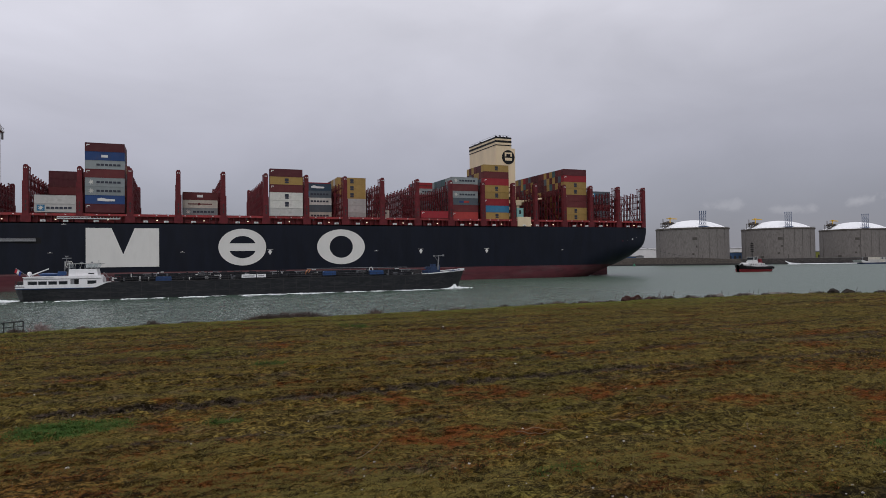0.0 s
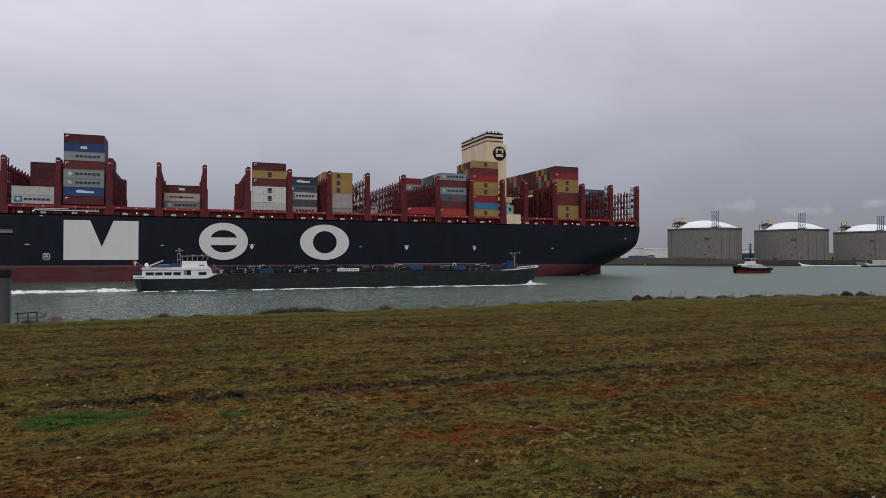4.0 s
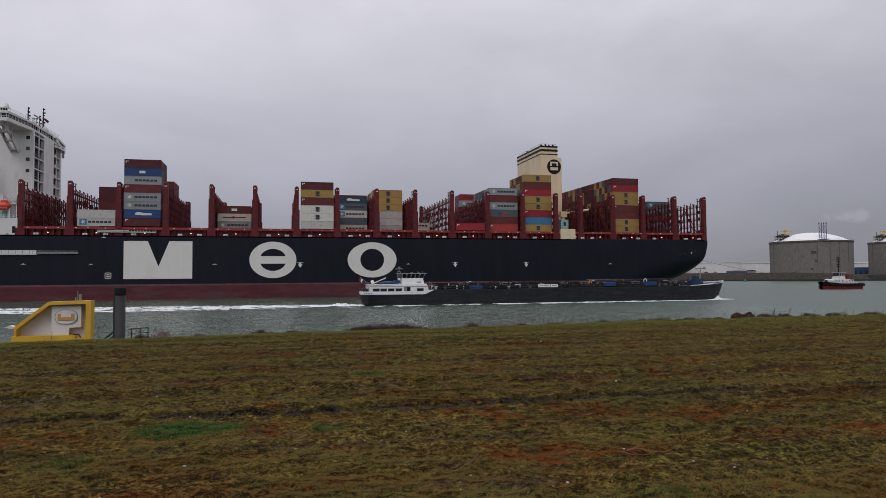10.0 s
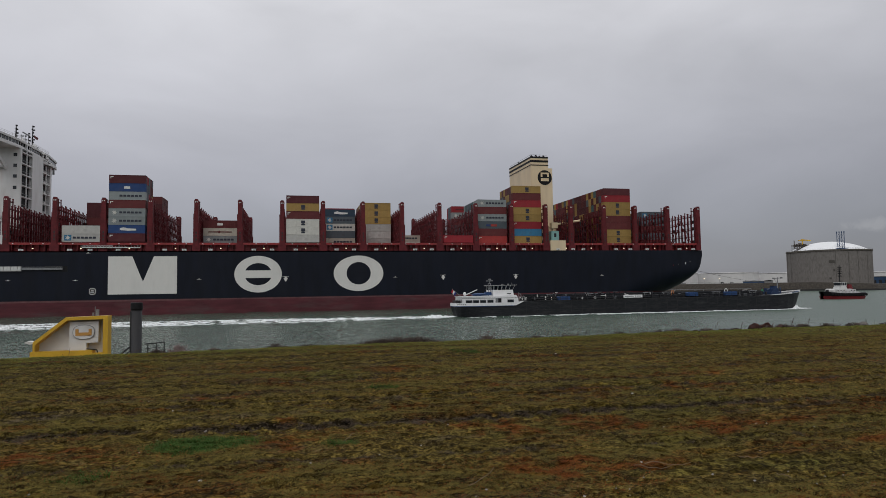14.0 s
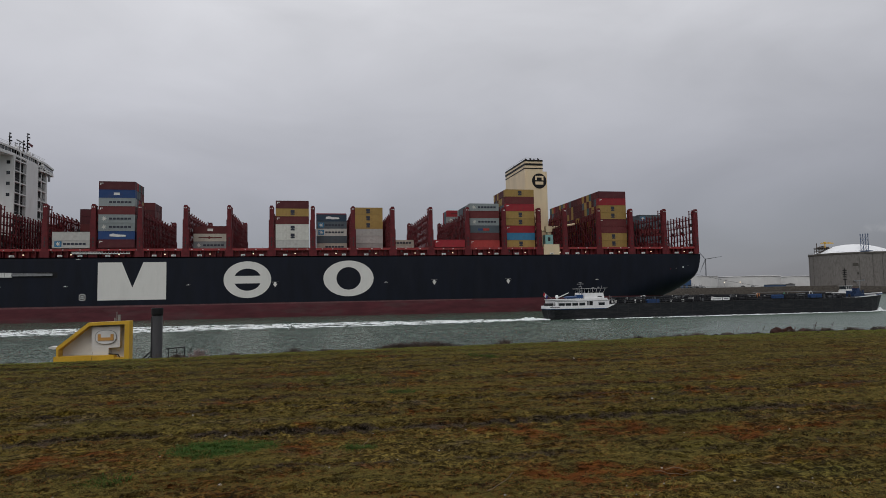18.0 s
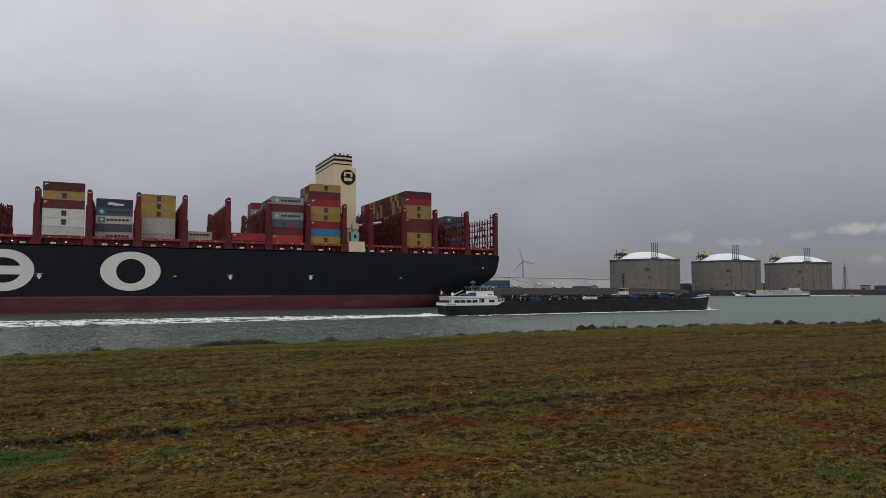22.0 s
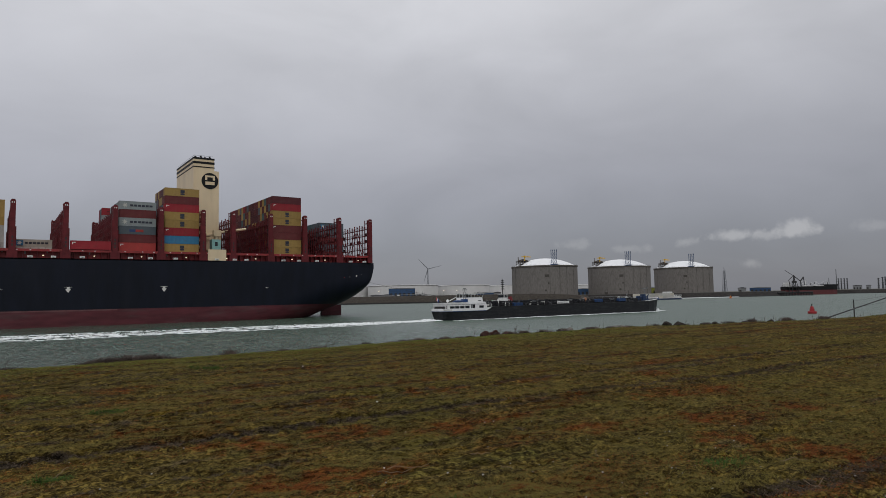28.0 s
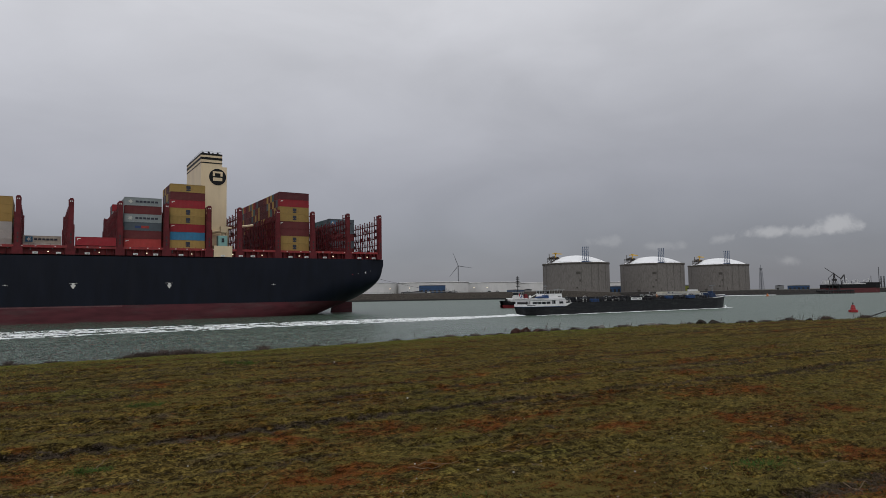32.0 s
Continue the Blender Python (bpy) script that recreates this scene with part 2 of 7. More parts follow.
PAINT = {
    "maroon": boxpaint("container_maroon", (0.080, 0.018, 0.022)),
    "brown": boxpaint("container_brown", (0.115, 0.025, 0.026)),
    "red": boxpaint("container_red", (0.27, 0.022, 0.03)),
    "orange": boxpaint("container_orange", (0.34, 0.045, 0.04)),
    "olive": boxpaint("container_olive", (0.325, 0.212, 0.066)),
    "grey": boxpaint("container_grey", (0.235, 0.262, 0.262)),
    "slate": boxpaint("container_slate", (0.085, 0.105, 0.12)),
    "navy": boxpaint("container_navy", (0.03, 0.055, 0.085)),
    "pale": boxpaint("container_pale", (0.42, 0.41, 0.385)),
    "cream": boxpaint("container_cream", (0.46, 0.43, 0.36)),
    "white": boxpaint("container_white", (0.56, 0.55, 0.50)),
    "blue": boxpaint("container_blue", (0.022, 0.055, 0.16)),
    "sky": boxpaint("container_sky", (0.04, 0.17, 0.30)),
    "teal": boxpaint("container_teal", (0.05, 0.10, 0.105)),
}
COLOUR_WORDS = {"maroon": "dark maroon", "brown": "brown-red", "red": "bright red", "orange": "orange-red", "olive": "ochre yellow", "grey": "pale grey",
                "slate": "slate grey", "navy": "dark slate-blue", "pale": "light grey", "cream": "cream", "white": "white", "blue": "dark blue", "sky": "sky blue", "teal": "dark teal"}


# ---- mesh helpers ----
class Shape:
    """Vertices and faces of one mesh."""

    def __init__(self):
        self.v, self.f = [], []

    def box(self, x0, x1, y0, y1, z0, z1):
        k = len(self.v)
        self.v += [(x, y, z) for z in (z0, z1) for y in (y0, y1) for x in (x0, x1)]
        self.f += [tuple(k + i for i in q) for q in ((0, 2, 3, 1), (4, 5, 7, 6), (0, 1, 5, 4), (2, 6, 7, 3), (0, 4, 6, 2), (1, 3, 7, 5))]
        return self

    def rod(self, a, b, r, r2=None, n=6):
        a, b = Vector(a), Vector(b)
        r2 = r if r2 is None else r2
        w = (b - a).normalized()
        u = w.orthogonal().normalized()
        s = w.cross(u)
        k = len(self.v)
        for p, q in ((a, r), (b, r2)):
            for i in range(n):
                c = 2 * math.pi * i / n
                self.v.append(tuple(p + q * (math.cos(c) * u + math.sin(c) * s)))
        self.f += [(k + i, k + (i + 1) % n, k + n + (i + 1) % n, k + n + i) for i in range(n)]
        self.f += [tuple(k + i for i in reversed(range(n))), tuple(k + n + i for i in range(n))]
        return self

    def prism(self, pts, y0, y1):
        """An outline of x, z, from y0 to y1."""
        k, n = len(self.v), len(pts)
        self.v += [(x, y0, z) for x, z in pts] + [(x, y1, z) for x, z in pts]
        self.f += [(k + i, k + n + i, k + n + (i + 1) % n, k + (i + 1) % n) for i in range(n)]
        self.f += [tuple(k + i for i in range(n)), tuple(k + n + i for i in reversed(range(n)))]
        return self

    def slab(self, pts, z0, z1):
        """An outline of x, y, from z0 to z1."""
        k, n = len(self.v), len(pts)
        self.v += [(x, y, z0) for x, y in pts] + [(x, y, z1) for x, y in pts]
        self.f += [(k + i, k + (i + 1) % n, k + n + (i + 1) % n, k + n + i) for i in range(n)]
        self.f += [tuple(k + i for i in reversed(range(n))), tuple(k + n + i for i in range(n))]
        return self

    def lathe(self, pts, n=32, cx=0.0, cy=0.0):
        """A profile of radius, z, turned about a vertical axis."""
        k = len(self.v)
        for r, z in pts:
            for i in range(n):
                c = 2 * math.pi * i / n
                self.v.append((cx + r * math.cos(c), cy + r * math.sin(c), z))
        for j in range(len(pts) - 1):
            for i in range(n):
                a, b = k + j * n + i, k + j * n + (i + 1) % n
                self.f.append((a, b, b + n, a + n))
        self.f += [tuple(k + i for i in reversed(range(n))), tuple(k + (len(pts) - 1) * n + i for i in range(n))]
        return self

    def grid(self, rows):
        """A sheet over equally long rows of points."""
        k, n = len(self.v), len(rows[0])
        for r in rows:
            self.v += [tuple(p) for p in r]
        for j in range(len(rows) - 1):
            for i in range(n - 1):
                a = k + j * n + i
                self.f.append((a, a + 1, a + n + 1, a + n))
        return self

    def mesh(self, name, material, smooth=False):
        me = bpy.data.meshes.new(name)
        me.from_pydata(self.v, [], self.f)
        if material:
            me.materials.append(material)
        if smooth:
            me.polygons.foreach_set("use_smooth", [True] * len(me.polygons))
        me.update()
        return me


def part(name, shape, material, parent, label="", smooth=False):
    ob = new(name, shape.mesh(name, material, smooth))
    ob.parent = parent
    return tagged(ob, label)


def empty(name, label, category, group="", kind=""):
    ob = new(name)
    ob.empty_display_size = 0.5
    return tagged(ob, label, category, group, kind)


CARGO = []  # everything that sails with the container ship

# ---- water, near bank, far shore ----
def water_material():
    m = bpy.data.materials.new("harbour_water")
    m.use_nodes = True
    nt = m.node_tree
    n, lk = nt.nodes.new, nt.links.new
    p = nt.nodes["Principled BSDF"]
    p.inputs["Base Color"].default_value = (0.060, 0.094, 0.069, 1)
    p.inputs["Roughness"].default_value = 0.055
    p.inputs["IOR"].default_value = 1.33
    co = n("ShaderNodeTexCoord")
    mp = n("ShaderNodeMapping")
    mp.inputs["Scale"].default_value = (0.8, 1.0, 1.0)
    lk(co.outputs["Object"], mp.inputs[0])
    a, b = n("ShaderNodeTexNoise"), n("ShaderNodeTexNoise")
    a.inputs["Scale"].default_value, a.inputs["Detail"].default_value, a.inputs["Roughness"].default_value = 0.8, 3, 0.5
    b.inputs["Scale"].default_value, b.inputs["Detail"].default_value = 0.02, 3
    for k in (a, b):
        lk(mp.outputs[0], k.inputs["Vector"])
    c = n("ShaderNodeMapRange")
    c.inputs[1].default_value, c.inputs[2].default_value = 0.38, 0.62
    c.inputs[3].default_value, c.inputs[4].default_value = 0.3, 1.0
    lk(b.outputs[0], c.inputs[0])
    # smoother water down the channel
    sx = n("ShaderNodeSeparateXYZ")
    lk(co.outputs["Object"], sx.inputs[0])
    lee = n("ShaderNodeMapRange")
    lee.inputs[1].default_value, lee.inputs[2].default_value = 50.0, 120.0
    lee.inputs[3].default_value, lee.inputs[4].default_value = 1.0, 0.6
    lk(sx.outputs[0], lee.inputs[0])
    gloss = n("ShaderNodeMapRange")
    gloss.inputs[1].default_value, gloss.inputs[2].default_value = 30.0, 120.0
    gloss.inputs[3].default_value, gloss.inputs[4].default_value = 0.07, 0.33
    lk(sx.outputs[0], gloss.inputs[0])
    lk(gloss.outputs[0], p.inputs["Roughness"])
    rough = n("ShaderNodeMath")
    rough.operation = "MULTIPLY"
    lk(c.outputs[0], rough.inputs[0])
    lk(lee.outputs[0], rough.inputs[1])
    bp = n("ShaderNodeBump")
    bp.inputs["Distance"].default_value = 0.16
    lk(rough.outputs[0], bp.inputs["Strength"])
    lk(a.outputs[0], bp.inputs["Height"])
    fine = n("ShaderNodeTexNoise")
    fine.inputs["Scale"].default_value, fine.inputs["Detail"].default_value, fine.inputs["Roughness"].default_value = 2.2, 1, 0.5
    m2 = n("ShaderNodeMapping")
    m2.inputs["Scale"].default_value = (1.5, 0.75, 1.0)
    lk(co.outputs["Object"], m2.inputs[0])
    lk(m2.outputs[0], fine.inputs["Vector"])
    b2 = n("ShaderNodeBump")
    b2.inputs["Distance"].default_value = 0.42
    lk(lee.outputs[0], b2.inputs["Strength"])
    lk(fine.outputs[0], b2.inputs["Height"])
    lk(bp.outputs[0], b2.inputs["Normal"])
    lk(b2.outputs[0], p.inputs["Normal"])
    return m


WATER = water_material()


def wave_sheet():
    """One sheet of water, with real wind ripples over the channel."""
    xs = np.concatenate([[-4700, -1500, -500, -250], np.arange(-170, -45, 1.7), np.arange(-45, 100, 0.32), np.arange(110, 340, 1.7), [420, 700, 1500, 4700]])
    ys = np.concatenate([[16], np.arange(26, 74, 0.28), np.arange(74, 150, 0.5), np.arange(150, 200, 1.0), np.arange(200, 330, 1.8), [420, 700, 1500, 4700]])
    X, Y = np.meshgrid(xs, ys)
    r = np.random.RandomState(3)
    Z = np.zeros_like(X)
    for _ in range(34):
        length = 2.4 * (4.0 ** r.rand())
        a = radians(90 + r.normal(0, 40))
        k = 2 * math.pi / length
        Z += length * 0.0044 * r.uniform(0.5, 1.4) * np.sin(k * (math.cos(a) * X + math.sin(a) * Y) + r.uniform(0, 6.28))
    near = np.clip((165 - Y) / 60, 0, 1) * np.clip((X + 60) / 20, 0, 1) * np.clip((110 - X) / 30, 0, 1)
    for _ in range(26):
        length = 0.62 * (2.6 ** r.rand())
        a = radians(90 + r.normal(0, 72))
        k = 2 * math.pi / length
        Z += near * length * 0.017 * r.uniform(0.5, 1.4) * np.sin(k * (math.cos(a) * X + math.sin(a) * Y) + r.uniform(0, 6.28))
    calm = 0.68 + 0.46 * np.sin(X * 0.021 + 1.5 * np.sin(Y * 0.013)) * np.sin(Y * 0.037 + 1.0 + np.sin(X * 0.017))
    inside = (X > -175) & (X < 345) & (Y > 24) & (Y < 335)
    Z = np.where(inside, Z * calm * (1 - 0.72 * np.clip((X - 45) / 60, 0, 1)), 0.0)
    s = Shape()
    s.grid([list(zip(x.tolist(), y.tolist(), z.tolist())) for x, y, z in zip(X, Y, Z)])
    return s


water = tagged(new("water", wave_sheet().mesh("water", WATER, True)), "grey-green rippled harbour channel water", "water", kind="structure")

EDGE_X = (-400, -60, -20, -7, 3.3, 9, 16.7, 23, 28, 37, 44, 60, 120, 400)
EDGE_Y = (19.0, 19.0, 19.2, 19.4, 20.3, 20.6, 21.5, 21.4, 20.2, 18.2, 17.7, 17.2, 17.0, 17.0)


def edge(x):
    return float(np.interp(x, EDGE_X, EDGE_Y)) + 0.25 * noise.noise((x * 0.35, 3.1, 0)) + 0.12 * noise.noise((x * 1.3, 7.1, 0))


# wheel ruts that run along the bank: place, slope, width, depth
RUTS = ((7.90, -0.055, 0.17, 0.090), (7.60, -0.065, 0.08, 0.050), (9.65, -0.045, 0.16, 0.090), (9.28, -0.06, 0.08, 0.040), (11.75, -0.035, 0.13, 0.075), (12.3, -0.03, 0.10, 0.045),
        (14.1, 0.0, 0.15, 0.070), (14.7, 0.01, 0.12, 0.040), (16.3, -0.02, 0.17, 0.070), (17.9, 0.0, 0.18, 0.05), (3.35, -0.085, 0.20, 0.03), (6.3, -0.06, 0.07, 0.020),
        (8.75, -0.06, 0.07, 0.028), (10.6, -0.05, 0.09, 0.040), (13.15, -0.02, 0.11, 0.045), (15.5, 0.0, 0.13, 0.045))


def rut(x, y):
    """Depth of the wheel tracks, with the lugs of the tyres across them."""
    d = 0.0
    for y0, slope, wide, deep in RUTS:
        q = (y - y0 - slope * x - 0.12 * noise.noise((x * 0.3, y0, 0))) / wide
        if abs(q) < 2.4:
            k = 0.72 + 0.6 * noise.noise((x * 0.35, y0 * 3, 5))
            k = max(0.68, min(1.0, k)) * (1 - 0.5 * min(1.0, max(0.0, (x - 4.5) / 5)))
            lug = 0.75 + 0.3 * math.sin(x * 24 + y * 9 + 3 * noise.noise((x * 0.8, y, 1))) + 0.55 * noise.noise((x * 9, y * 11, y0))
            d += deep * k * math.exp(-q * q) * lug
            d -= 0.45 * deep * k * math.exp(-((abs(q) - 1.5) / 0.45) ** 2)
    return d


def lie(x, y):
    """Height of the grass bank."""
    z = 6.0 + 0.05 * noise.noise((x * 0.22, y * 0.3, 0)) + 0.016 * noise.noise((x * 0.9, y * 1.4, 2)) + 0.022 * noise.noise((x * 2.2, y * 5.6, 4))
    if y < 12:
        z += 0.017 * noise.noise((x * 7.5, y * 9.5, 6)) + 0.012 * noise.noise((x * 17, y * 20, 8))
    if y < 17:  # low tussocks, drawn out along the bank
        z += 0.008 * (1 - abs(noise.noise((x * 1.6, y * 3.8, 11)))) ** 3 + 0.048 * (1 - abs(noise.noise((x * 2.8, y * 8.5, 13)))) ** 2
    z -= rut(x, y)
    e = edge(x)
    if y > e - 1.2:
        z -= 0.10 * (y - e + 1.2) ** 2
    return z


def bank_material():
    m = bpy.data.materials.new("mossy_ground")
    m.use_nodes = True
    nt = m.node_tree
    n, lk = nt.nodes.new, nt.links.new
    p = nt.nodes["Principled BSDF"]
    p.inputs["Roughness"].default_value = 1.0
    p.inputs["Specular IOR Level"].default_value = 0.04
    co = n("ShaderNodeTexCoord")

    def field(scale, lo, hi, seed, detail=6, stretch=(1, 1, 1)):
        mp = n("ShaderNodeMapping")
        mp.inputs["Location"].default_value = (seed, seed * 1.7, 0)
        mp.inputs["Scale"].default_value = stretch
        lk(co.outputs["Object"], mp.inputs[0])
        t = n("ShaderNodeTexNoise")
        t.inputs["Scale"].default_value, t.inputs["Detail"].default_value, t.inputs["Roughness"].default_value = scale, detail, 0.62
        lk(mp.outputs[0], t.inputs["Vector"])
        r = n("ShaderNodeMapRange")
        r.inputs[1].default_value, r.inputs[2].default_value = lo, hi
        lk(t.outputs[0], r.inputs[0])
        return r.outputs[0], t

    def blend(fac, a, colour, mode="MIX"):
        x = n("ShaderNodeMixRGB")
        x.blend_type = mode
        lk(fac, x.inputs[0])
        if isinstance(a, tuple):
            x.inputs[1].default_value = (*a, 1)
        else:
            lk(a, x.inputs[1])
        x.inputs[2].default_value = (*colour, 1)
        return x.outputs[0]

    f, _ = field(0.9, 0.36, 0.66, 1, stretch=(0.6, 1.3, 1))
    c = blend(f, (0.250, 0.180, 0.046), (0.310, 0.232, 0.060))
    f, _ = field(0.5, 0.50, 0.64, 33, stretch=(0.4, 1.5, 1))
    c = blend(f, c, (0.185, 0.172, 0.042))
    f, _ = field(1.3, 0.58, 0.68, 61, stretch=(0.6, 1.4, 1))
    c = blend(f, c, (0.240, 0.168, 0.018))
    f, _ = field(0.8, 0.50, 0.63, 21, detail=10, stretch=(0.5, 1.3, 1))
    c = blend(f, c, (0.200, 0.066, 0.018))
    f, _ = field(3.2, 0.48, 0.66, 8)
    c = blend(f, c, (0.172, 0.126, 0.042))
    f, _ = field(1.1, 0.56, 0.68, 47, stretch=(0.5, 1.4, 1))
    c = blend(f, c, (0.165, 0.128, 0.084))
    rust = n("ShaderNodeAttribute")
    rust.attribute_name = "rust"
    f, _ = field(6.0, 0.30, 0.60, 83, detail=10, stretch=(0.8, 1.2, 1))
    spot = n("ShaderNodeMath")
    spot.operation = "MULTIPLY"
    lk(f, spot.inputs[0])
    lk(rust.outputs["Fac"], spot.inputs[1])
    c = blend(spot.outputs[0], c, (0.260, 0.072, 0.016))
    mud = n("ShaderNodeAttribute")
    mud.attribute_name = "mud"
    f, _ = field(11.0, 0.30, 0.50, 71, detail=8, stretch=(0.8, 1.6, 1))
    both = n("ShaderNodeMath")
    both.operation = "MULTIPLY"
    lk(f, both.inputs[0])
    lk(mud.outputs["Fac"], both.inputs[1])
    c = blend(both.outputs[0], c, (0.026, 0.020, 0.015))
    f, t = field(9, 0.45, 0.55, 5, detail=9, stretch=(0.8, 1.1, 1))
    c = blend(f, c, (0.36, 0.34, 0.30), "MULTIPLY")
    f, t2 = field(26, 0.46, 0.57, 15, detail=6, stretch=(0.9, 1.1, 1))
    c = blend(f, c, (0.30, 0.29, 0.27), "MULTIPLY")
    f, t3 = field(95, 0.44, 0.60, 25, detail=3)
    c = blend(f, c, (0.55, 0.54, 0.50), "MULTIPLY")
    # crevice shade between the moss mats, painted as thin dark soil-coloured lines
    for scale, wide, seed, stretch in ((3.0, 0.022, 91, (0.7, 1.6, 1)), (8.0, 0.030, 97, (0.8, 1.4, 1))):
        _, crevice = field(scale, 0, 1, seed, 5, stretch)
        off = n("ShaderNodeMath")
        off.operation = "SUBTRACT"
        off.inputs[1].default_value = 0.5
        lk(crevice.outputs[0], off.inputs[0])
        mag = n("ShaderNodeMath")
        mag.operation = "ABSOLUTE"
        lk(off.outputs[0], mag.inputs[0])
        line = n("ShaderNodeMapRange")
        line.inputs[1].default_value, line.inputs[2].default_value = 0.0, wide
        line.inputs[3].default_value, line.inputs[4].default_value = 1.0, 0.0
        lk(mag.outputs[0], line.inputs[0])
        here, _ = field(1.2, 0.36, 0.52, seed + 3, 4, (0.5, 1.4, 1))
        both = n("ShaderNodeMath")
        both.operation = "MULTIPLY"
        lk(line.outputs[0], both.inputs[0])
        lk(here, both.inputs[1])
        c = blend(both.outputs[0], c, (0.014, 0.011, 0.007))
    lk(c, p.inputs["Base Color"])
    bp = n("ShaderNodeBump")
    bp.inputs["Strength"].default_value, bp.inputs["Distance"].default_value = 1.0, 0.05
    lk(t.outputs[0], bp.inputs["Height"])
    b2 = n("ShaderNodeBump")
    b2.inputs["Strength"].default_value, b2.inputs["Distance"].default_value = 1.0, 0.03
    lk(t2.outputs[0], b2.inputs["Height"])
    lk(bp.outputs[0], b2.inputs["Normal"])
    lk(b2.outputs[0], p.inputs["Normal"])
    return m


GROUND = bank_material()


def ground_sheet():
    xs = list(np.concatenate([[-4700, -900, -200, -90, -50], np.arange(-30, -5, 0.28), np.arange(-5, 11, 0.045), np.arange(11, 30, 0.18), np.arange(30, 64, 0.4), np.arange(64, 130, 3), [160, 250, 400, 900, 4700]]))
    ys = list(np.concatenate([[-4700, -600, -60, -8, 0], np.arange(1.6, 10.4, 0.042), np.arange(10.4, 16.8, 0.1)]))
    rows = []
    for y in ys:
        rows.append([(x, y, lie(x, y) if -31 < x < 131 and y > -9 else 6.0) for x in xs])
    for k in range(1, 19):
        rows.append([(x, 16.78 + (edge(x) - 16.78) * k / 18, lie(x, 16.78 + (edge(x) - 16.78) * k / 18)) for x in xs])
    for d, z in ((0.4, 5.65), (1.2, 5.0), (3.0, 3.9), (6.5, 1.6), (9.5, -0.4), (14, -3)):
        rows.append([(x, edge(x) + d, z + 0.12 * noise.noise((x * 0.8, d, 1))) for x in xs])
    return Shape().grid(rows)


# rust-red moss: place and half widths
RUST_SPOTS = ((4.53, 9.40, 0.55, 0.28), (5.98, 9.21, 0.62, 0.55), (2.30, 6.98, 0.36, 0.36), (3.65, 7.00, 0.24, 0.35), (3.25, 7.20, 0.2, 0.24), (-0.15, 6.88, 0.25, 0.24), (-0.52, 13.50, 0.8, 0.36),
              (-0.09, 8.21, 0.16, 0.2), (3.10, 6.89, 0.28, 0.24), (2.40, 5.30, 0.42, 0.28), (6.80, 3.40, 0.40, 0.5), (6.50, 4.18, 0.36, 0.34), (1.81, 12.88, 0.65, 0.6), (1.92, 5.48, 0.24, 0.30),
              (4.69, 6.52, 0.50, 0.28), (-2.2, 7.24, 0.5, 0.16), (5.8, 5.46, 0.45, 0.3), (2.96, 5.25, 0.4, 0.16), (-1.2, 10.3, 0.6, 0.2), (3.2, 10.0, 0.5, 0.16), (8.5, 6.5, 0.6, 0.3),
              (10.5, 8.2, 0.7, 0.35), (9.0, 4.6, 0.5, 0.3), (-3.5, 8.6, 0.6, 0.2), (8.0, 9.0, 0.7, 0.3), (7.4, 5.0, 0.4, 0.3), (9.8, 6.2, 0.5, 0.3), (12.5, 9.6, 0.9, 0.4), (6.9, 10.6, 0.8, 0.3), (-2.5, 6.95, 0.55, 0.22), (0.0, 7.15, 0.3, 0.16), (2.2, 7.35, 0.6, 0.12))


def rust_at(x, y):
    q = 0.0
    for x0, y0, rx, ry in RUST_SPOTS:
        if abs(x - x0) < 1.6 * rx and abs(y - y0) < 1.6 * ry:
            d = ((x - x0) / rx) ** 2 + ((y - y0) / ry) ** 2
            q = max(q, 0.78 - 0.55 * d + 1.5 * noise.noise((x * 4, y * 6, 1)) + 0.5 * noise.noise((x * 13, y * 17, 2)))
    return 0.85 * min(1.0, max(0.0, q))


def mud_mask(me):
    """Bare wet earth lies in the wheel tracks, rust-red moss in patches."""
    rs = me.attributes.new("rust", "FLOAT", "POINT")
    rs.data.foreach_set("value", [rust_at(v.co.x, v.co.y) for v in me.vertices])
    at = me.attributes.new("mud", "FLOAT", "POINT")
    vals = []
    for v in me.vertices:
        x, y, _ = v.co
        vals.append(min(1.0, max(0.0, rut(x, y) * 48)) if -31 < x < 64 and 1.5 < y < 22 else 0.0)
    at.data.foreach_set("value", vals)


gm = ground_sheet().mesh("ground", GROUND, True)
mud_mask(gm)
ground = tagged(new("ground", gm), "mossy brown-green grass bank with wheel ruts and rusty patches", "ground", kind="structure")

SHORE = ((-4700, 760), (-600, 760), (100, 745), (300, 715), (400, 690), (503, 622), (540, 583), (560, 563), (578, 545), (590, 541), (640, 505), (700, 482), (780, 468), (850, 460), (900, 463), (960, 522), (1060, 602), (1150, 548), (1172, 500), (1260, 440), (1400, 420), (2600, 420), (4700, 420))


def crown(x):
    """Height of the far land: higher before the oil tanks than by the concrete ones."""
    return 6.6 + 2.7 * min(1.0, max(0.0, (585 - x) / 35))


def far_shore(line):
    s = Shape()
    rows = []
    for d, k in ((0, -0.3), (3, 0.09), (9, 0.64), (13, 0.955), (20, 1.0)):
        rows.append([(x + 0.3 * d * (x > 1100), y + d, crown(x) * k) for x, y in line])
    s.grid(rows)
    return s


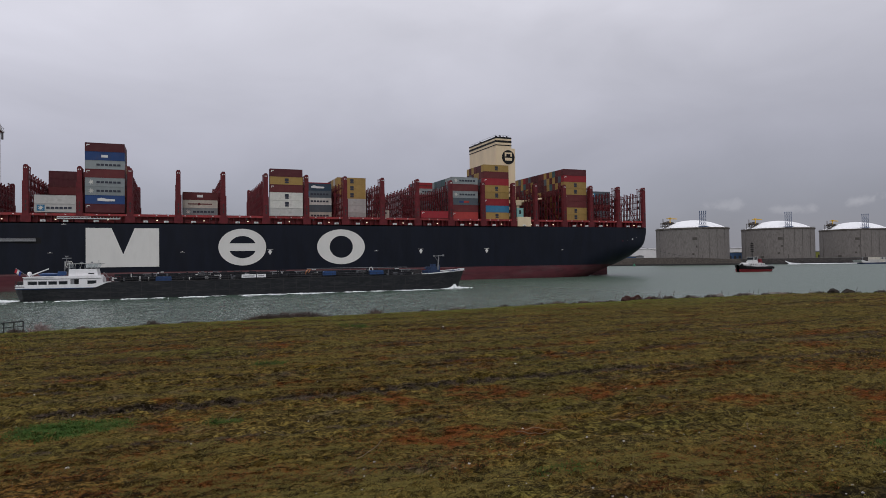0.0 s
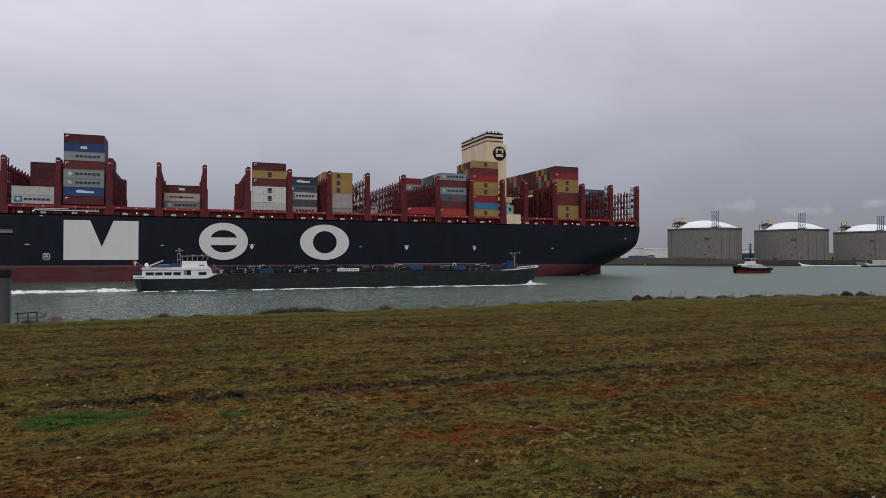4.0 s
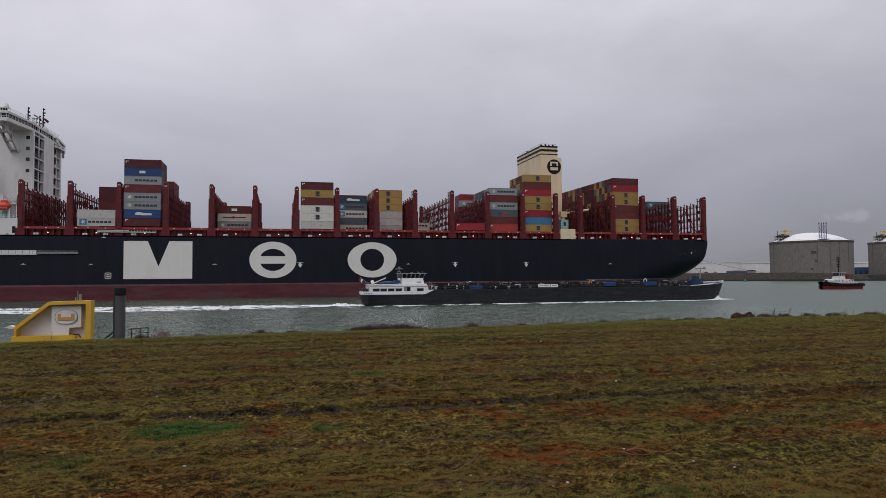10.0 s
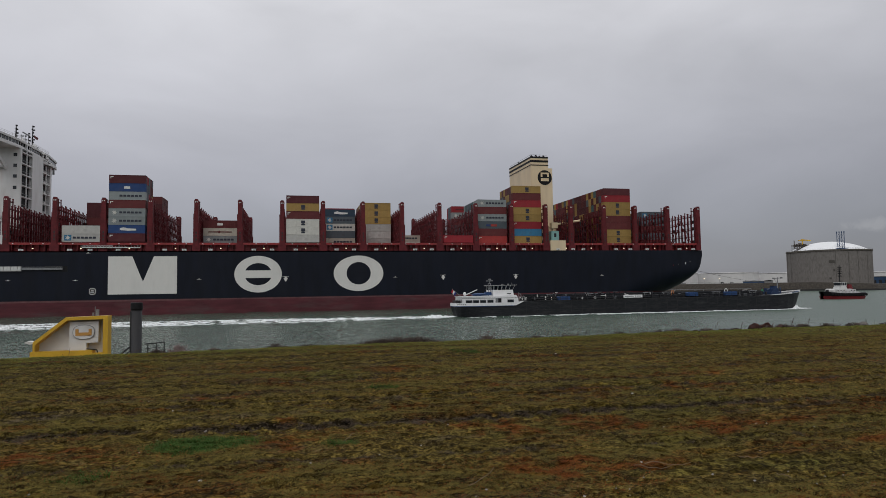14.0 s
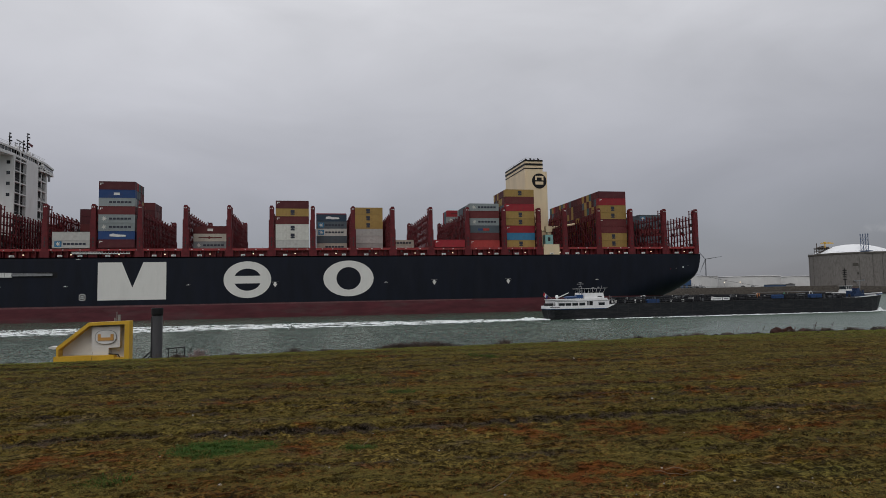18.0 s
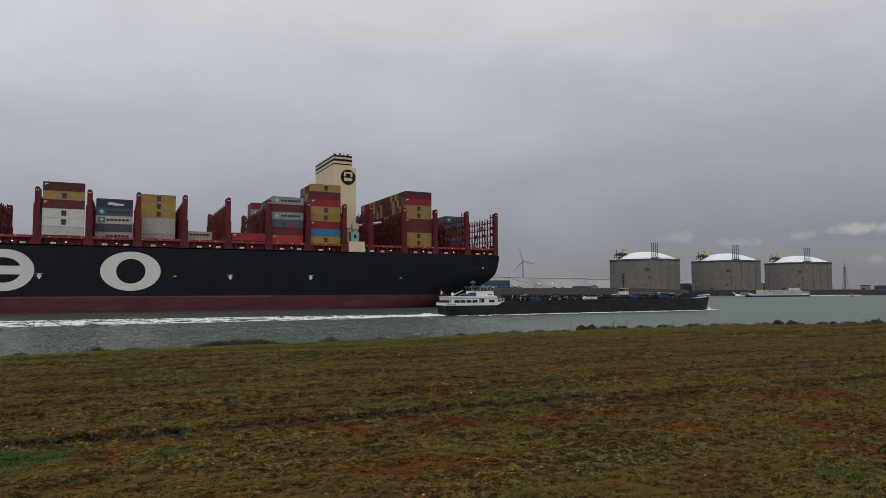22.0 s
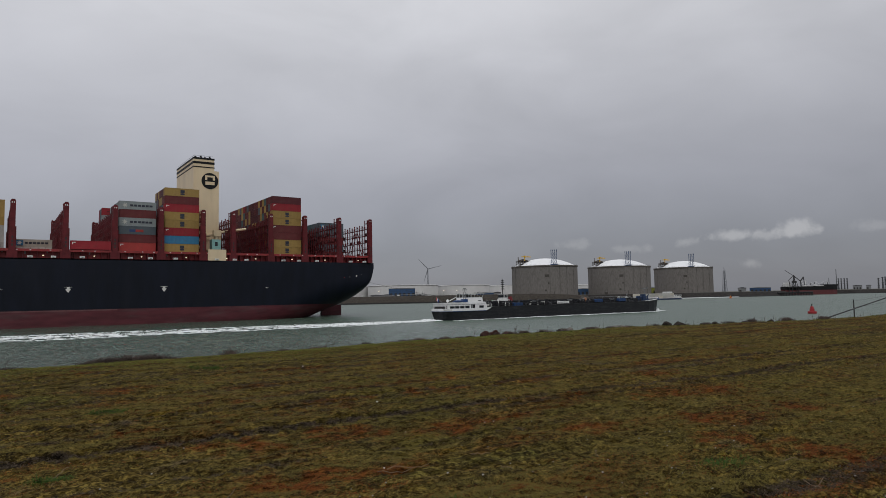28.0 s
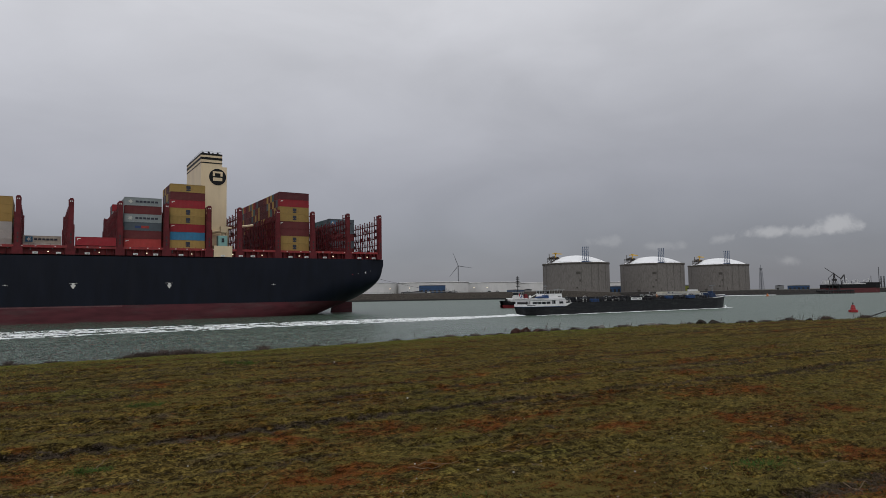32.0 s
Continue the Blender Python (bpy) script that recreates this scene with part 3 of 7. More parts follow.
embankment = tagged(new("embankment", far_shore(SHORE[9:]).mesh("embankment", STONE)), "dark stone embankment of the far shore", "embankment", kind="structure")
tagged(new("gravel_bank", far_shore(SHORE[:10]).mesh("gravel_bank", BANK)), "grey-brown gravel embankment of the far shore", "embankment", kind="structure")
s = Shape()
s.grid([[(x + 0.3 * d * (x > 1100), y + d - 0.25, z) for x, y in SHORE] for d, z in ((-0.5, -2.0), (1.2, 0.0), (4.2, 1.7), (4.6, 1.5))])
tagged(new("wet_foot", s.mesh("wet_foot", WETSTONE)), "wet black stones at the embankment's foot", "stones", kind="structure")
s = Shape()
s.grid([[(x + 0.3 * 20 * (x > 1100), y + 20, crown(x)) for x, y in SHORE], [(x * 1.25, y + 180, crown(x) - 0.5 * (crown(x) > 7)) for x, y in SHORE], [(x * 1.3, 4750, 6.7) for x, y in SHORE]])
far_ground = tagged(new("far_ground", s.mesh("far_ground", FARLAND)), "flat industrial land behind the far shore", "ground", kind="structure")


# ---- storage tanks on the far shore ----
PLATFORM = mat("platform_steel", (0.105, 0.088, 0.076), 0.7, 0.1, var=0.3, scale=1, col2=(0.04, 0.036, 0.034), amount=0.6, scale2=0.6)
RIMSTONE = mat("rim_concrete", (0.105, 0.094, 0.082), 0.9, var=0.35, scale=0.8, spec=0.2)
WALLPIPE = mat("wall_pipe", (0.065, 0.058, 0.05), 0.8, var=0.2)
def storage_tank(cx, cy):
    face = math.degrees(math.atan2(-cy, -cx))
    tank = empty("storage_tank", "huge grey concrete gas storage tank with a white domed roof", "storage tank", "storage tanks")
    R = 42.5
    wall = Shape().lathe([(R, 6.0), (R, 42.6)], 72)
    part("wall", wall, CONCRETE, tank, smooth=False)
    part("rim", Shape().lathe([(R, 42.6), (R + 0.7, 42.9), (R + 0.7, 44.6), (R - 1.5, 44.6), (R - 1.5, 43.9)], 72), RIMSTONE, tank, "dark weathered concrete rim")
    dome = Shape().lathe([(R - 1.6, 43.6)] + [(R * 0.955 * math.sin(radians(a)) / math.sin(radians(29)), 44.1 + 11.0 * (math.cos(radians(a)) - math.cos(radians(29))) / (1 - math.cos(radians(29)))) for a in range(29, 0, -2)] + [(0.3, 55.1)], 72)
    part("dome", dome, DOME, tank, "white domed roof", True)
    for k in range(4):  # buttresses
        a = radians(face + 12 + 90 * k)
        c, q = math.cos(a), math.sin(a)
        b = Shape()
        pts = [(c * r - q * t, q * r + c * t) for r, t in ((R - 1, -2.4), (R + 0.35, -2.2), (R + 0.35, 2.2), (R - 1, 2.4))]
        b.slab(pts, 6.0, 43.4)
        part("buttress", b, CONCRETE, tank)
    rail = Shape()
    for i in range(90):
        a = 2 * math.pi * i / 90
        b = 2 * math.pi * (i + 1) / 90
        p, q = (R * math.cos(a), R * math.sin(a)), (R * math.cos(b), R * math.sin(b))
        rail.rod((*p, 44.6), (*p, 45.9), 0.05, n=3)
        rail.rod((*p, 45.9), (*q, 45.9), 0.05, n=3)
    part("railing", rail, GREY, tank)
    # pump platform with a yellow jib crane at one side of the roof, vent stacks at the other
    def at(deg, r):
        a = radians(face + deg)
        return r * math.cos(a), r * math.sin(a)
    px, py = at(-58, 32)
    plat = Shape()
    for i in range(-3, 4):
        for j in (-1, 1):
            plat.rod((px + i * 2.6, py + j * 4, 45), (px + i * 2.6, py + j * 4, 51.0 + (i % 2)), 0.28)
    for z in (47.5, 50.0, 51.3):
        plat.box(px - 8.5, px + 8.5, py - 4.2, py + 4.2, z, z + 0.35)
    for i in range(5):
        plat.rod((px - 7 + 3 * i, py - 3, 49), (px - 5 + 3 * i, py + 3, 53.5), 0.35)
        plat.box(px - 8 + 3.3 * i, px - 6.6 + 3.3 * i, py - 2, py + 1.6, 50, 52 + (i * 7 % 3))
    plat.rod((px - 8, py, 48), (px - 8, py, 57), 0.5)
    part("pump_platform", plat, PLATFORM, tank, "brown-grey steel pump platform on the roof")
    cr = Shape().rod((px + 3, py, 52), (px + 3, py, 57.5), 0.65).box(px - 2.5, px + 14, py - 0.4, py + 0.4, 56.6, 57.6).box(px + 1.8, px + 4.2, py - 1.0, py + 1.0, 57.2, 58.6).rod((px + 3, py, 58.6), (px + 12, py, 57.5), 0.2)
    part("jib_crane", cr, YELLOW, tank, "yellow jib crane")
    sx, sy = at(20, 36)
    st = Shape()
    ux, uy = -math.sin(radians(face)), math.cos(radians(face))
    for i in range(4):
        ox, oy = sx + ux * (i * 2.3 - 3.45), sy + uy * (i * 2.3 - 3.45)
        st.rod((ox, oy, 43), (ox, oy, 62.3), 0.36)
        st.rod((ox, oy, 62.3), (ox, oy, 64.2), 0.6)
        for z in range(46, 62, 4):
            if i < 3:
                st.rod((ox, oy, z), (ox + 2.3 * ux, oy + 2.3 * uy, z), 0.18, n=4)
                st.rod((ox, oy, z), (ox + 2.3 * ux, oy + 2.3 * uy, z + 4), 0.15, n=4)
    st.box(sx - 6, sx + 6, sy - 4, sy + 4, 44.4, 46.0)
    part("vent_stack", st, mat("stack_steel", (0.070, 0.105, 0.185), 0.5, 0.2), tank, "blue-grey relief vent stacks")
    for deg, z0, z1, w in ((4, 29.6, 32.8, 2.6), (6.5, 20.5, 23.0, 0.8), (1.5, 12, 14, 1.2), (14, 6.0, 11.5, 1.5), (-24, 6.0, 9.5, 2.2)):
        bx, by = at(deg, R + 0.02)
        nx, ny = -math.sin(radians(face + deg)), math.cos(radians(face + deg))
        d = Shape().slab([(bx - w * nx, by - w * ny), (bx + w * nx, by + w * ny), (bx * 1.004 + w * nx, by * 1.004 + w * ny), (bx * 1.004 - w * nx, by * 1.004 - w * ny)], z0, z1)
        part("wall_hatch", d, WALLPIPE, tank)
    ring_lines = Shape()
    for z in (13.5, 21.0, 28.5, 36.0):
        ring_lines.lathe([(R + 0.005, z), (R + 0.06, z + 0.08), (R + 0.005, z + 0.16)], 72)
    part("pour_joint", ring_lines, CONCRETE, tank)
    for deg in (26, 40, 58, 9, -60):
        qx, qy = at(deg, R + 0.4)
        part("down_pipe", Shape().rod((qx, qy, 6), (qx, qy, 43), 0.13), WALLPIPE, tank)
    tank.matrix_world = pose(cx, cy, 0)
    return tank


for cx, cy in ((595.5, 630.2), (724.6, 616.0), (872.0, 616.5)):
    storage_tank(cx, cy)


# ---- container ship ----
ship = empty("container_ship", "huge black-hulled container ship with red boot topping and lashing bridges", "container ship")
CARGO.append(ship)
YN, ZD = 251.0, 22.8
KEEL_X = (-215, -205, -190, -160, -120, 130, 145, 155, 162, 168, 174, 179, 182.5, 184.6, 185.6)
KEEL_Z = (2, -5, -9, -11, -11, -11, -7, -3.5, -0.8, 1.6, 3.8, 6.2, 9.2, 13.0, 17.0)


def keel(x):
    return float(np.interp(x, KEEL_X, KEEL_Z))


def half(x, z):
    zb = keel(x)
    full = 30.5
    if x < -120:
        full *= max(0.0, 1 - ((-120 - x) / 97.0) ** 2.6 * (1.25 - 0.25 * z / ZD)) if x > -214 else 0.02
    if x > 165:
        full -= 1.6 * ((x - 165) / 20.6) ** 2
    zt = max(zb + 4.0, min(15.5, zb + 14))
    if z >= zt or x < 120:
        return max(full, 0.05)
    u = min(1.0, (zt - z) / (zt - zb))
    return max(0.05, full * (1 - u ** 2.6) ** (1 / 2.6))


def hull_part(name, lo, hi, material, label=""):
    xs = [-215, -213, -208, -200, -190, -178, -165, -150, -135, -120] + list(range(-100, 121, 20)) + list(range(125, 165, 5)) + list(range(164, 184, 2)) + [183.4, 184.2, 184.8, 185.3, 185.6]
    s = Shape()
    for side in (-1, 1):
        rows = []
        for x in xs:
            a = max(lo, keel(x))
            if a >= hi:
                break
            rows.append([(x, 281.5 + side * half(x, a + (hi - a) * (k / 14) ** 1.4), a + (hi - a) * (k / 14) ** 1.4) for k in range(15)])
        s.grid(rows if side < 0 else [list(reversed(r)) for r in rows])
        end = rows[-1]
        if side < 0:
            last = end
        else:
            k = len(s.v)
            s.v += list(last) + list(end)
            s.f += [(k + i, k + i + 1, k + 15 + i + 1, k + 15 + i) for i in range(14)]
    return part(name, s, material, ship, label, True)


hull = hull_part("hull", 5.5, ZD, HULL, "black painted hull side")
for v in hull.data.vertices:  # the transom's rounding
    if v.co.x > 165:
        v.co.x = 165 + (v.co.x - 165) * 1.045
boot = hull_part("boot_topping", -6.0, 5.5, BOOT, "worn red boot topping")
s = Shape()
s.slab([(x, 281.5 - half(x, 22)) for x in (-213, -200, -180, -160, -120, 0, 120, 180, 185.5)] + [(x, 281.5 + half(x, 22)) for x in (185.5, 180, 120, 0, -120, -160, -180, -200, -213)], ZD - 0.4, ZD - 0.02)
part("deck", s, DECKRED, ship, "red main deck")
s = Shape().prism([(174.0, -3), (184.3, -3), (184.3, 4.6), (176.5, 5.0), (174.5, 2.0)], 280.7, 282.3)
part("rudder", s, BOOT, ship, "red rudder half out of the water")
s = Shape()
for x0, x1, z0 in ((-100, -20, 4.9), (-20, 40, 5.0), (40, 85, 5.05), (-150, -100, 4.9)):
    s.box(x0, x1, YN - 0.012, YN + 0.1, z0, 5.49)
part("worn_band", s, SCUFF, boot)


def ring(cx, cz, a, b, a2, b2, n=40):
    """A flat oval ring, upright."""
    s = Shape()
    k = 0
    for y in (YN - 0.05, YN + 0.05):
        for rx, rz in ((a, b), (a2, b2)):
            s.v += [(cx + rx * math.cos(2 * math.pi * i / n), y, cz + rz * math.sin(2 * math.pi * i / n)) for i in range(n)]
    for i in range(n):
        j = (i + 1) % n
        s.f += [(i, j, n + j, n + i), (2 * n + i, 3 * n + i, 3 * n + j, 2 * n + j), (i, 2 * n + i, 2 * n + j, j), (n + i, n + j, 3 * n + j, 3 * n + i)]
    return s


# three great white marks, as plain shapes
s = Shape().prism([(-51.5, 7.4), (-28.6, 7.4), (-28.6, 20.9), (-36.4, 20.9), (-40.0, 11.8), (-43.6, 20.9), (-51.5, 20.9)], YN - 0.05, YN + 0.05)
part("hull_mark", s, LETTER, hull, "great white notched block painted on the hull")
part("hull_mark", ring(-0.3, 14.15, 8.5, 6.8, 4.9, 4.1), LETTER, hull, "great white oval ring painted on the hull")
part("hull_mark", Shape().box(-5.3, 4.7, YN - 0.045, YN + 0.05, 12.75, 15.55), LETTER, hull, "white bar across the oval ring")
part("hull_mark", ring(36.8, 14.15, 9.5, 6.8, 4.6, 4.3), LETTER, hull, "great white oval ring painted on the hull")
for x in (9.6, 70.0, 100.1):
    s = Shape().prism([(x - 0.4, 13.1), (x - 0.4, 12.5), (x - 0.85, 12.5), (x, 11.2), (x + 0.85, 12.5), (x + 0.4, 12.5), (x + 0.4, 13.1)], YN - 0.04, YN + 0.05)
    s.box(x - 1.2, x + 1.2, YN - 0.04, YN + 0.05, 13.1, 13.2)
    part("tug_mark", s, LETTER, hull, "white arrow mark")
s = Shape().prism([(-57.5, 7.9), (-57.1, 7.5), (-55.8, 7.5), (-55.4, 7.9), (-55.4, 9.3), (-55.8, 9.7), (-57.1, 9.7), (-57.5, 9.3)], YN - 0.05, YN + 0.05)
part("hatch_mark", s, LETTER, hull)
s = Shape().prism([(-57.3, 8.0), (-57.0, 7.7), (-55.9, 7.7), (-55.6, 8.0), (-55.6, 9.2), (-55.9, 9.5), (-57.0, 9.5), (-57.3, 9.2)], YN - 0.08, YN - 0.04)
hp = part("hatch_panel", s, BLACK, hull)
for z, w in ((8.85, 0.45), (8.2, 0.6)):
    part("panel_bar", Shape().box(-56.45 - w, -56.45 + w, YN - 0.1, YN - 0.07, z, z + 0.35), PALEBAR, hp)
for x, z in ((-95, 12.6), (-83, 12.6), (-62, 12.4), (-21, 12.4), (51, 12.4), (138, 12.3), (-58, 22)):
    part("load_mark", Shape().prism([(x - 0.75, z), (x + 0.75, z), (x + 0.75, z + 0.1), (x + 0.25, z + 0.1), (x + 0.15, z + 0.35), (x - 0.15, z + 0.35), (x - 0.25, z + 0.1), (x - 0.75, z + 0.1)], YN - 0.04, YN + 0.05), LETTER, hull)
for x in (177.8, 181.2, 183.6):
    part("fairlead", Shape().rod((x, 252.3, 18.6), (x, 254.5, 18.6), 0.55, n=10), DARK, hull)
part("mooring_fitting", Shape().box(179.0, 179.4, 251.8, 252.6, 18.3, 18.7), GREY, hull)
# pale boxes stand in for sky light showing through the openings
for x, z, w, c in ((177.5, 17.2, 0.36, PALEBAR), (179.9, 17.9, 0.16, PALEBAR), (171.6, 16.4, 0.14, RED), (174.2, 16.7, 0.14, GREY)):
    part("mooring_opening", Shape().box(x - w, x + w, 251.0 + 1.6 * ((x - 165) / 20.6) ** 2 - 0.06, 253, z - w, z + w), c, hull)
# boarding ladder recess
part("ladder_recess", Shape().box(-72, -64.5, YN - 0.04, YN + 0.3, 15.6, 17.6), BLACK, hull)
part("gangway", Shape().box(-93.6, -78.9, YN - 0.6, YN + 0.05, 15.9, 16.2), PALEBAR, hull, "stowed pale aluminium gangway")
pm = Shape().box(0, 0.9, YN - 0.7, YN + 0.05, 16.2, 17.5).mesh("panel", PALEBAR)
for i in range(14):
    ob = new("panel", pm)
    ob.parent, ob.location = hull, (-93.5 + i * 1.05, 0, 0)
s = Shape().box(-79, -66, YN - 0.6, YN + 0.05, 16.3, 17.0).box(-79, -66, YN - 0.65, YN - 0.6, 17.2, 17.35)
part("gangway_rail", s, GREY, hull)
s = Shape().box(-60, -41, YN - 0.5, YN + 0.2, 23.9, 24.2).box(-60, -50, YN - 0.5, YN + 0.2, 24.5, 24.7)
for i in range(20):
    s.box(-60 + i, -59.9 + i, YN - 0.5, YN - 0.4, 23.9, 24.7)
part("accommodation_ladder", s, PALEBAR, ship, "long pale accommodation ladder at the rail")

POSTS = [-99.6, -84.3, -69.0, -53.3, -37.8, -22.2, -6.9, 8.3, 23.5, 38.7, 54.0, 69.0, 83.9, 99.0, 113.8, 125.0, 139.9, 154.3, 169.7, 184.4]


def lashing_bridge(x, braces=False):
    """Two rows of columns with walkways, taller towards the ship's sides."""
    b, d = Shape(), Shape()
    rl = random.Random(int(x * 10))
    for k in range(24):
        y = 252.9 + k * 2.45
        tall = k < 2 or k > 21
        top = 41.3 if tall else 38.9 + (0.7 if k % 2 else 0.0)
        b.box(x - 0.75, x - 0.47, y - 0.14, y + 0.14, ZD, top)
        b.box(x + 0.47, x + 0.75, y - 0.14, y + 0.14, ZD, top - 0.2)
        b.box(x - 0.8, x - 0.4, y - 0.22, y + 0.22, top, top + 0.35)
        b.box(x + 0.4, x + 0.8, y - 0.22, y + 0.22, top - 0.2, top + 0.15)
        if k % 3 == 1:
            for z in (27.2, 30.1, 33.0, 35.9):
                if rl.random() < 0.7:
                    d.box(x - 0.4, x + 0.4, y - 0.5, y + 0.5, z - 0.9, z + 0.2)
    for z in (26.0, 28.95, 31.85, 34.8, 37.7):
        b.box(x - 0.62, x + 0.62, 252.2, 310.6, z, z + 0.16)
        for q in (-0.72, 0.66):
            b.box(x + q, x + q + 0.06, 252.2, 310.6, z + 0.55, z + 0.61)
            b.box(x + q, x + q + 0.06, 252.2, 310.6, z + 1.05, z + 1.12)
    for y0, y1 in ((252.2, 256.0), (307.0, 310.6)):
        b.box(x - 0.62, x + 0.62, y0, y1, 40.2, 40.4)
    step = 6 if braces else 10
    for k in range(2, 22, step):
        y, h = 252.9 + k * 2.45, 2.45 * step / 2
        for q in (-0.6, 0.6):
            b.rod((x + q, y, 26), (x + q, y + h, 37.5), 0.15, n=4)
            b.rod((x + q, y + 2 * h, 26), (x + q, y + h, 37.5), 0.15, n=4)
    ob = part("lashing_bridge", b, DECKRED, ship, "dark red steel lashing bridge")
    tagged(part("lashing_gear", d, DARK, ob), kind="stuff")
    aft = 0.75 if x > 180 else 1.5
    for y in (251.05, 310.6):
        p = Shape()
        p.prism([(x - 0.75, ZD), (x + 0.75, ZD), (x + 0.75, 41.3), (x + 0.45, 41.9), (x - 0.45, 41.9), (x - 0.75, 41.3)], y, y + 1.3)
        p.box(x - 1.5, x + aft, y - 0.02, y + 1.2, ZD, 25.2)
        p.box(x - 1.05, x - 0.75, y + 0.2, y + 1.1, ZD, 36.5).box(x + 0.75, x + min(aft, 1.05), y + 0.2, y + 1.1, ZD, 33.0)
        post = part("end_post", p, DECKRED, ob)
        for i in range(3):
            part("post_opening", Shape().box(x - 0.22, x + 0.22, y - 0.03, y + 0.05, 26.6 + i * 1.25, 27.4 + i * 1.25), DARK, post)
        for q in (-0.42, 0.14):
            part("post_lamp", Shape().box(x + q, x + q + 0.28, y - 0.06, y + 0.3, 40.6, 41.0), PALEBAR, post)
    return ob


for x in POSTS:
    lashing_bridge(x, x > 150)

# red hatch coaming, with its brackets, white boxes and lamps
s = Shape().box(-150, 184, 253.2, 309.8, ZD, 25.9)
coam = part("coaming", s, COAM, ship, "red hatch coaming and hatch covers")
s = Shape().box(-150, 184, 251.5, 253.3, 25.1, 25.3)
part("walkway", s, COAM, ship, "red passageway deck")
part("coaming_rail", Shape().box(-150, 183.6, 251.42, 251.56, 25.0, 25.85), COAM, ship, "bright red rail plate along the hatch coaming")
dm = Shape().box(0, 0.45, 251.36, 251.42, 25.35, 25.6).mesh("rail_light", PALEBAR)
for k in range(70):
    ob = new("rail_light", dm)
    ob.parent, ob.location = ship, (-148 + k * 4.7 + 0.9 * (k % 2), 0, 0)
rnd = random.Random(4)
s, lo = Shape(), Shape()
for k in range(160):
    x = -149 + k * 2.08
    if k == 0:
        bk = Shape().box(0, 0.16, 251.5, 253.2, ZD, 25.1).rod((0.08, 251.55, 25.3), (0.08, 251.55, 26.3), 0.04, n=4).mesh("bracket", DECKRED)
    ob = new("bracket", bk)
    ob.parent, ob.location = coam, (x, 0, 0)
    if k % 3 == 0:
        lo.box(x + 0.5, x + 0.9, 252.9, 253.19, 24.2 + rnd.random() * 0.6, 24.9 + rnd.random() * 0.5)
tagged(part("pipe_box", lo, GREY, coam), kind="stuff")
for i, x in enumerate(POSTS[:-1]):
    for d in (4.2, 10.8):
        if i % 2 == 0 or d < 5:
            b = Shape().box(x + d, x + d + 1.5, YN - 0.1, YN + 0.6, ZD + 0.15, ZD + 0.8)
            bx = part("fairlead_box", b, PALEBAR, coam, "pale roller fairlead box")
            part("roller", Shape().box(x + d + 0.5, x + d + 1.2, YN - 0.16, YN - 0.1, ZD + 0.3, ZD + 0.5), GREY, bx)
    part("deck_lamp", Shape().box(x + 8.4, x + 8.8, YN + 0.1, YN + 0.4, 23.6, 23.85), LAMP, coam, "lit deck lamp")

# cream house with the crane behind, near the funnel
house = part("deck_house", Shape().box(115.5, 122.2, 251.1, 256, ZD, 27.0), CREAM, ship, "cream deck house")
part("crane_cab", Shape().box(118.4, 121.8, 257, 260, 27.2, 31.4), TEAL, ship, "teal crane cabin")
part("crane_window", Shape().box(119.6, 120.6, 256.95, 257.0, 28.8, 30.4), GLASS, ship)
s = Shape().rod((121.5, 262, 26), (121.5, 262, 35), 0.9, n=10).rod((121.5, 262, 34), (117, 266, 33), 0.5).rod((121.5, 262, 34.5), (132, 258, 36), 0.45).box(120.2, 123, 260.8, 263.2, 33, 35.4)
part("stores_crane", s, CREAM, ship, "cream stores crane")

# funnel
FX0, FX1, FX2, FY0, FY1 = 114.0, 122.1, 124.0, 268.0, 297.0
s = Shape().prism([(FX0, 26), (FX2, 26), (FX2, 60.2), (FX1, 60.2), (FX1, 64.9), (FX0, 64.9)], FY0, FY1)
fun = part("funnel", s, CREAM, ship, "tall cream funnel casing with black top bands")
for z0, z1 in ((62.8, 63.7), (64.6, 65.3), (61.3, 61.7)):
    part("funnel_band", Shape().box(FX0 - 0.1, FX1 + 0.1, FY0 - 0.1, FY1 + 0.1, z0, z1), BLACK, fun)
for x, y, h in ((115.2, 269.5, 0.5), (117.5, 270.2, 0.9), (119, 269.6, 0.4), (121, 270, 0.7), (116, 274, 0.5), (120, 277, 0.8), (117, 282, 0.6), (115.5, 287, 0.8), (119, 290, 0.5), (116, 294, 0.7)):
    s = Shape().rod((x, y, 65.0), (x, y, 65.3 + h), 0.35, n=8).rod((x, y, 65.2 + h), (x - 0.5, y, 65.4 + h), 0.33, n=8)
    part("exhaust_pipe", s, DARK, fun)
s = Shape().rod((FX0 + 0.3, FY0 + 0.3, 66.1), (FX1 - 0.3, FY0 + 0.3, 66.1), 0.05, n=4).rod((FX0 + 0.3, FY0 + 0.3, 66.1), (FX0 + 0.3, FY1 - 0.3, 66.1), 0.05, n=4)
part("funnel_rail", s, DARK, fun)
s = Shape()
s.lathe([(3.3, 0), (3.3, 0.12)], 32)
BX, BZ = 120.4, 56.0
s.v = [(BX + x, FY0 - 0.02 - z, BZ + y) for x, y, z in s.v]
disc = part("funnel_badge", s, BLACK, fun, "round black badge with pale bars")
s = Shape().prism([(BX - 1.9, BZ + 0.3), (BX - 1.1, BZ + 0.3), (BX - 1.1, BZ + 1.5), (BX + 1.1, BZ + 1.5), (BX + 1.1, BZ + 0.3), (BX + 1.9, BZ + 0.3), (BX + 1.9, BZ + 2.2), (BX - 1.9, BZ + 2.2)], FY0 - 0.24, FY0 - 0.14)
part("badge_bar", s, CREAM, disc)
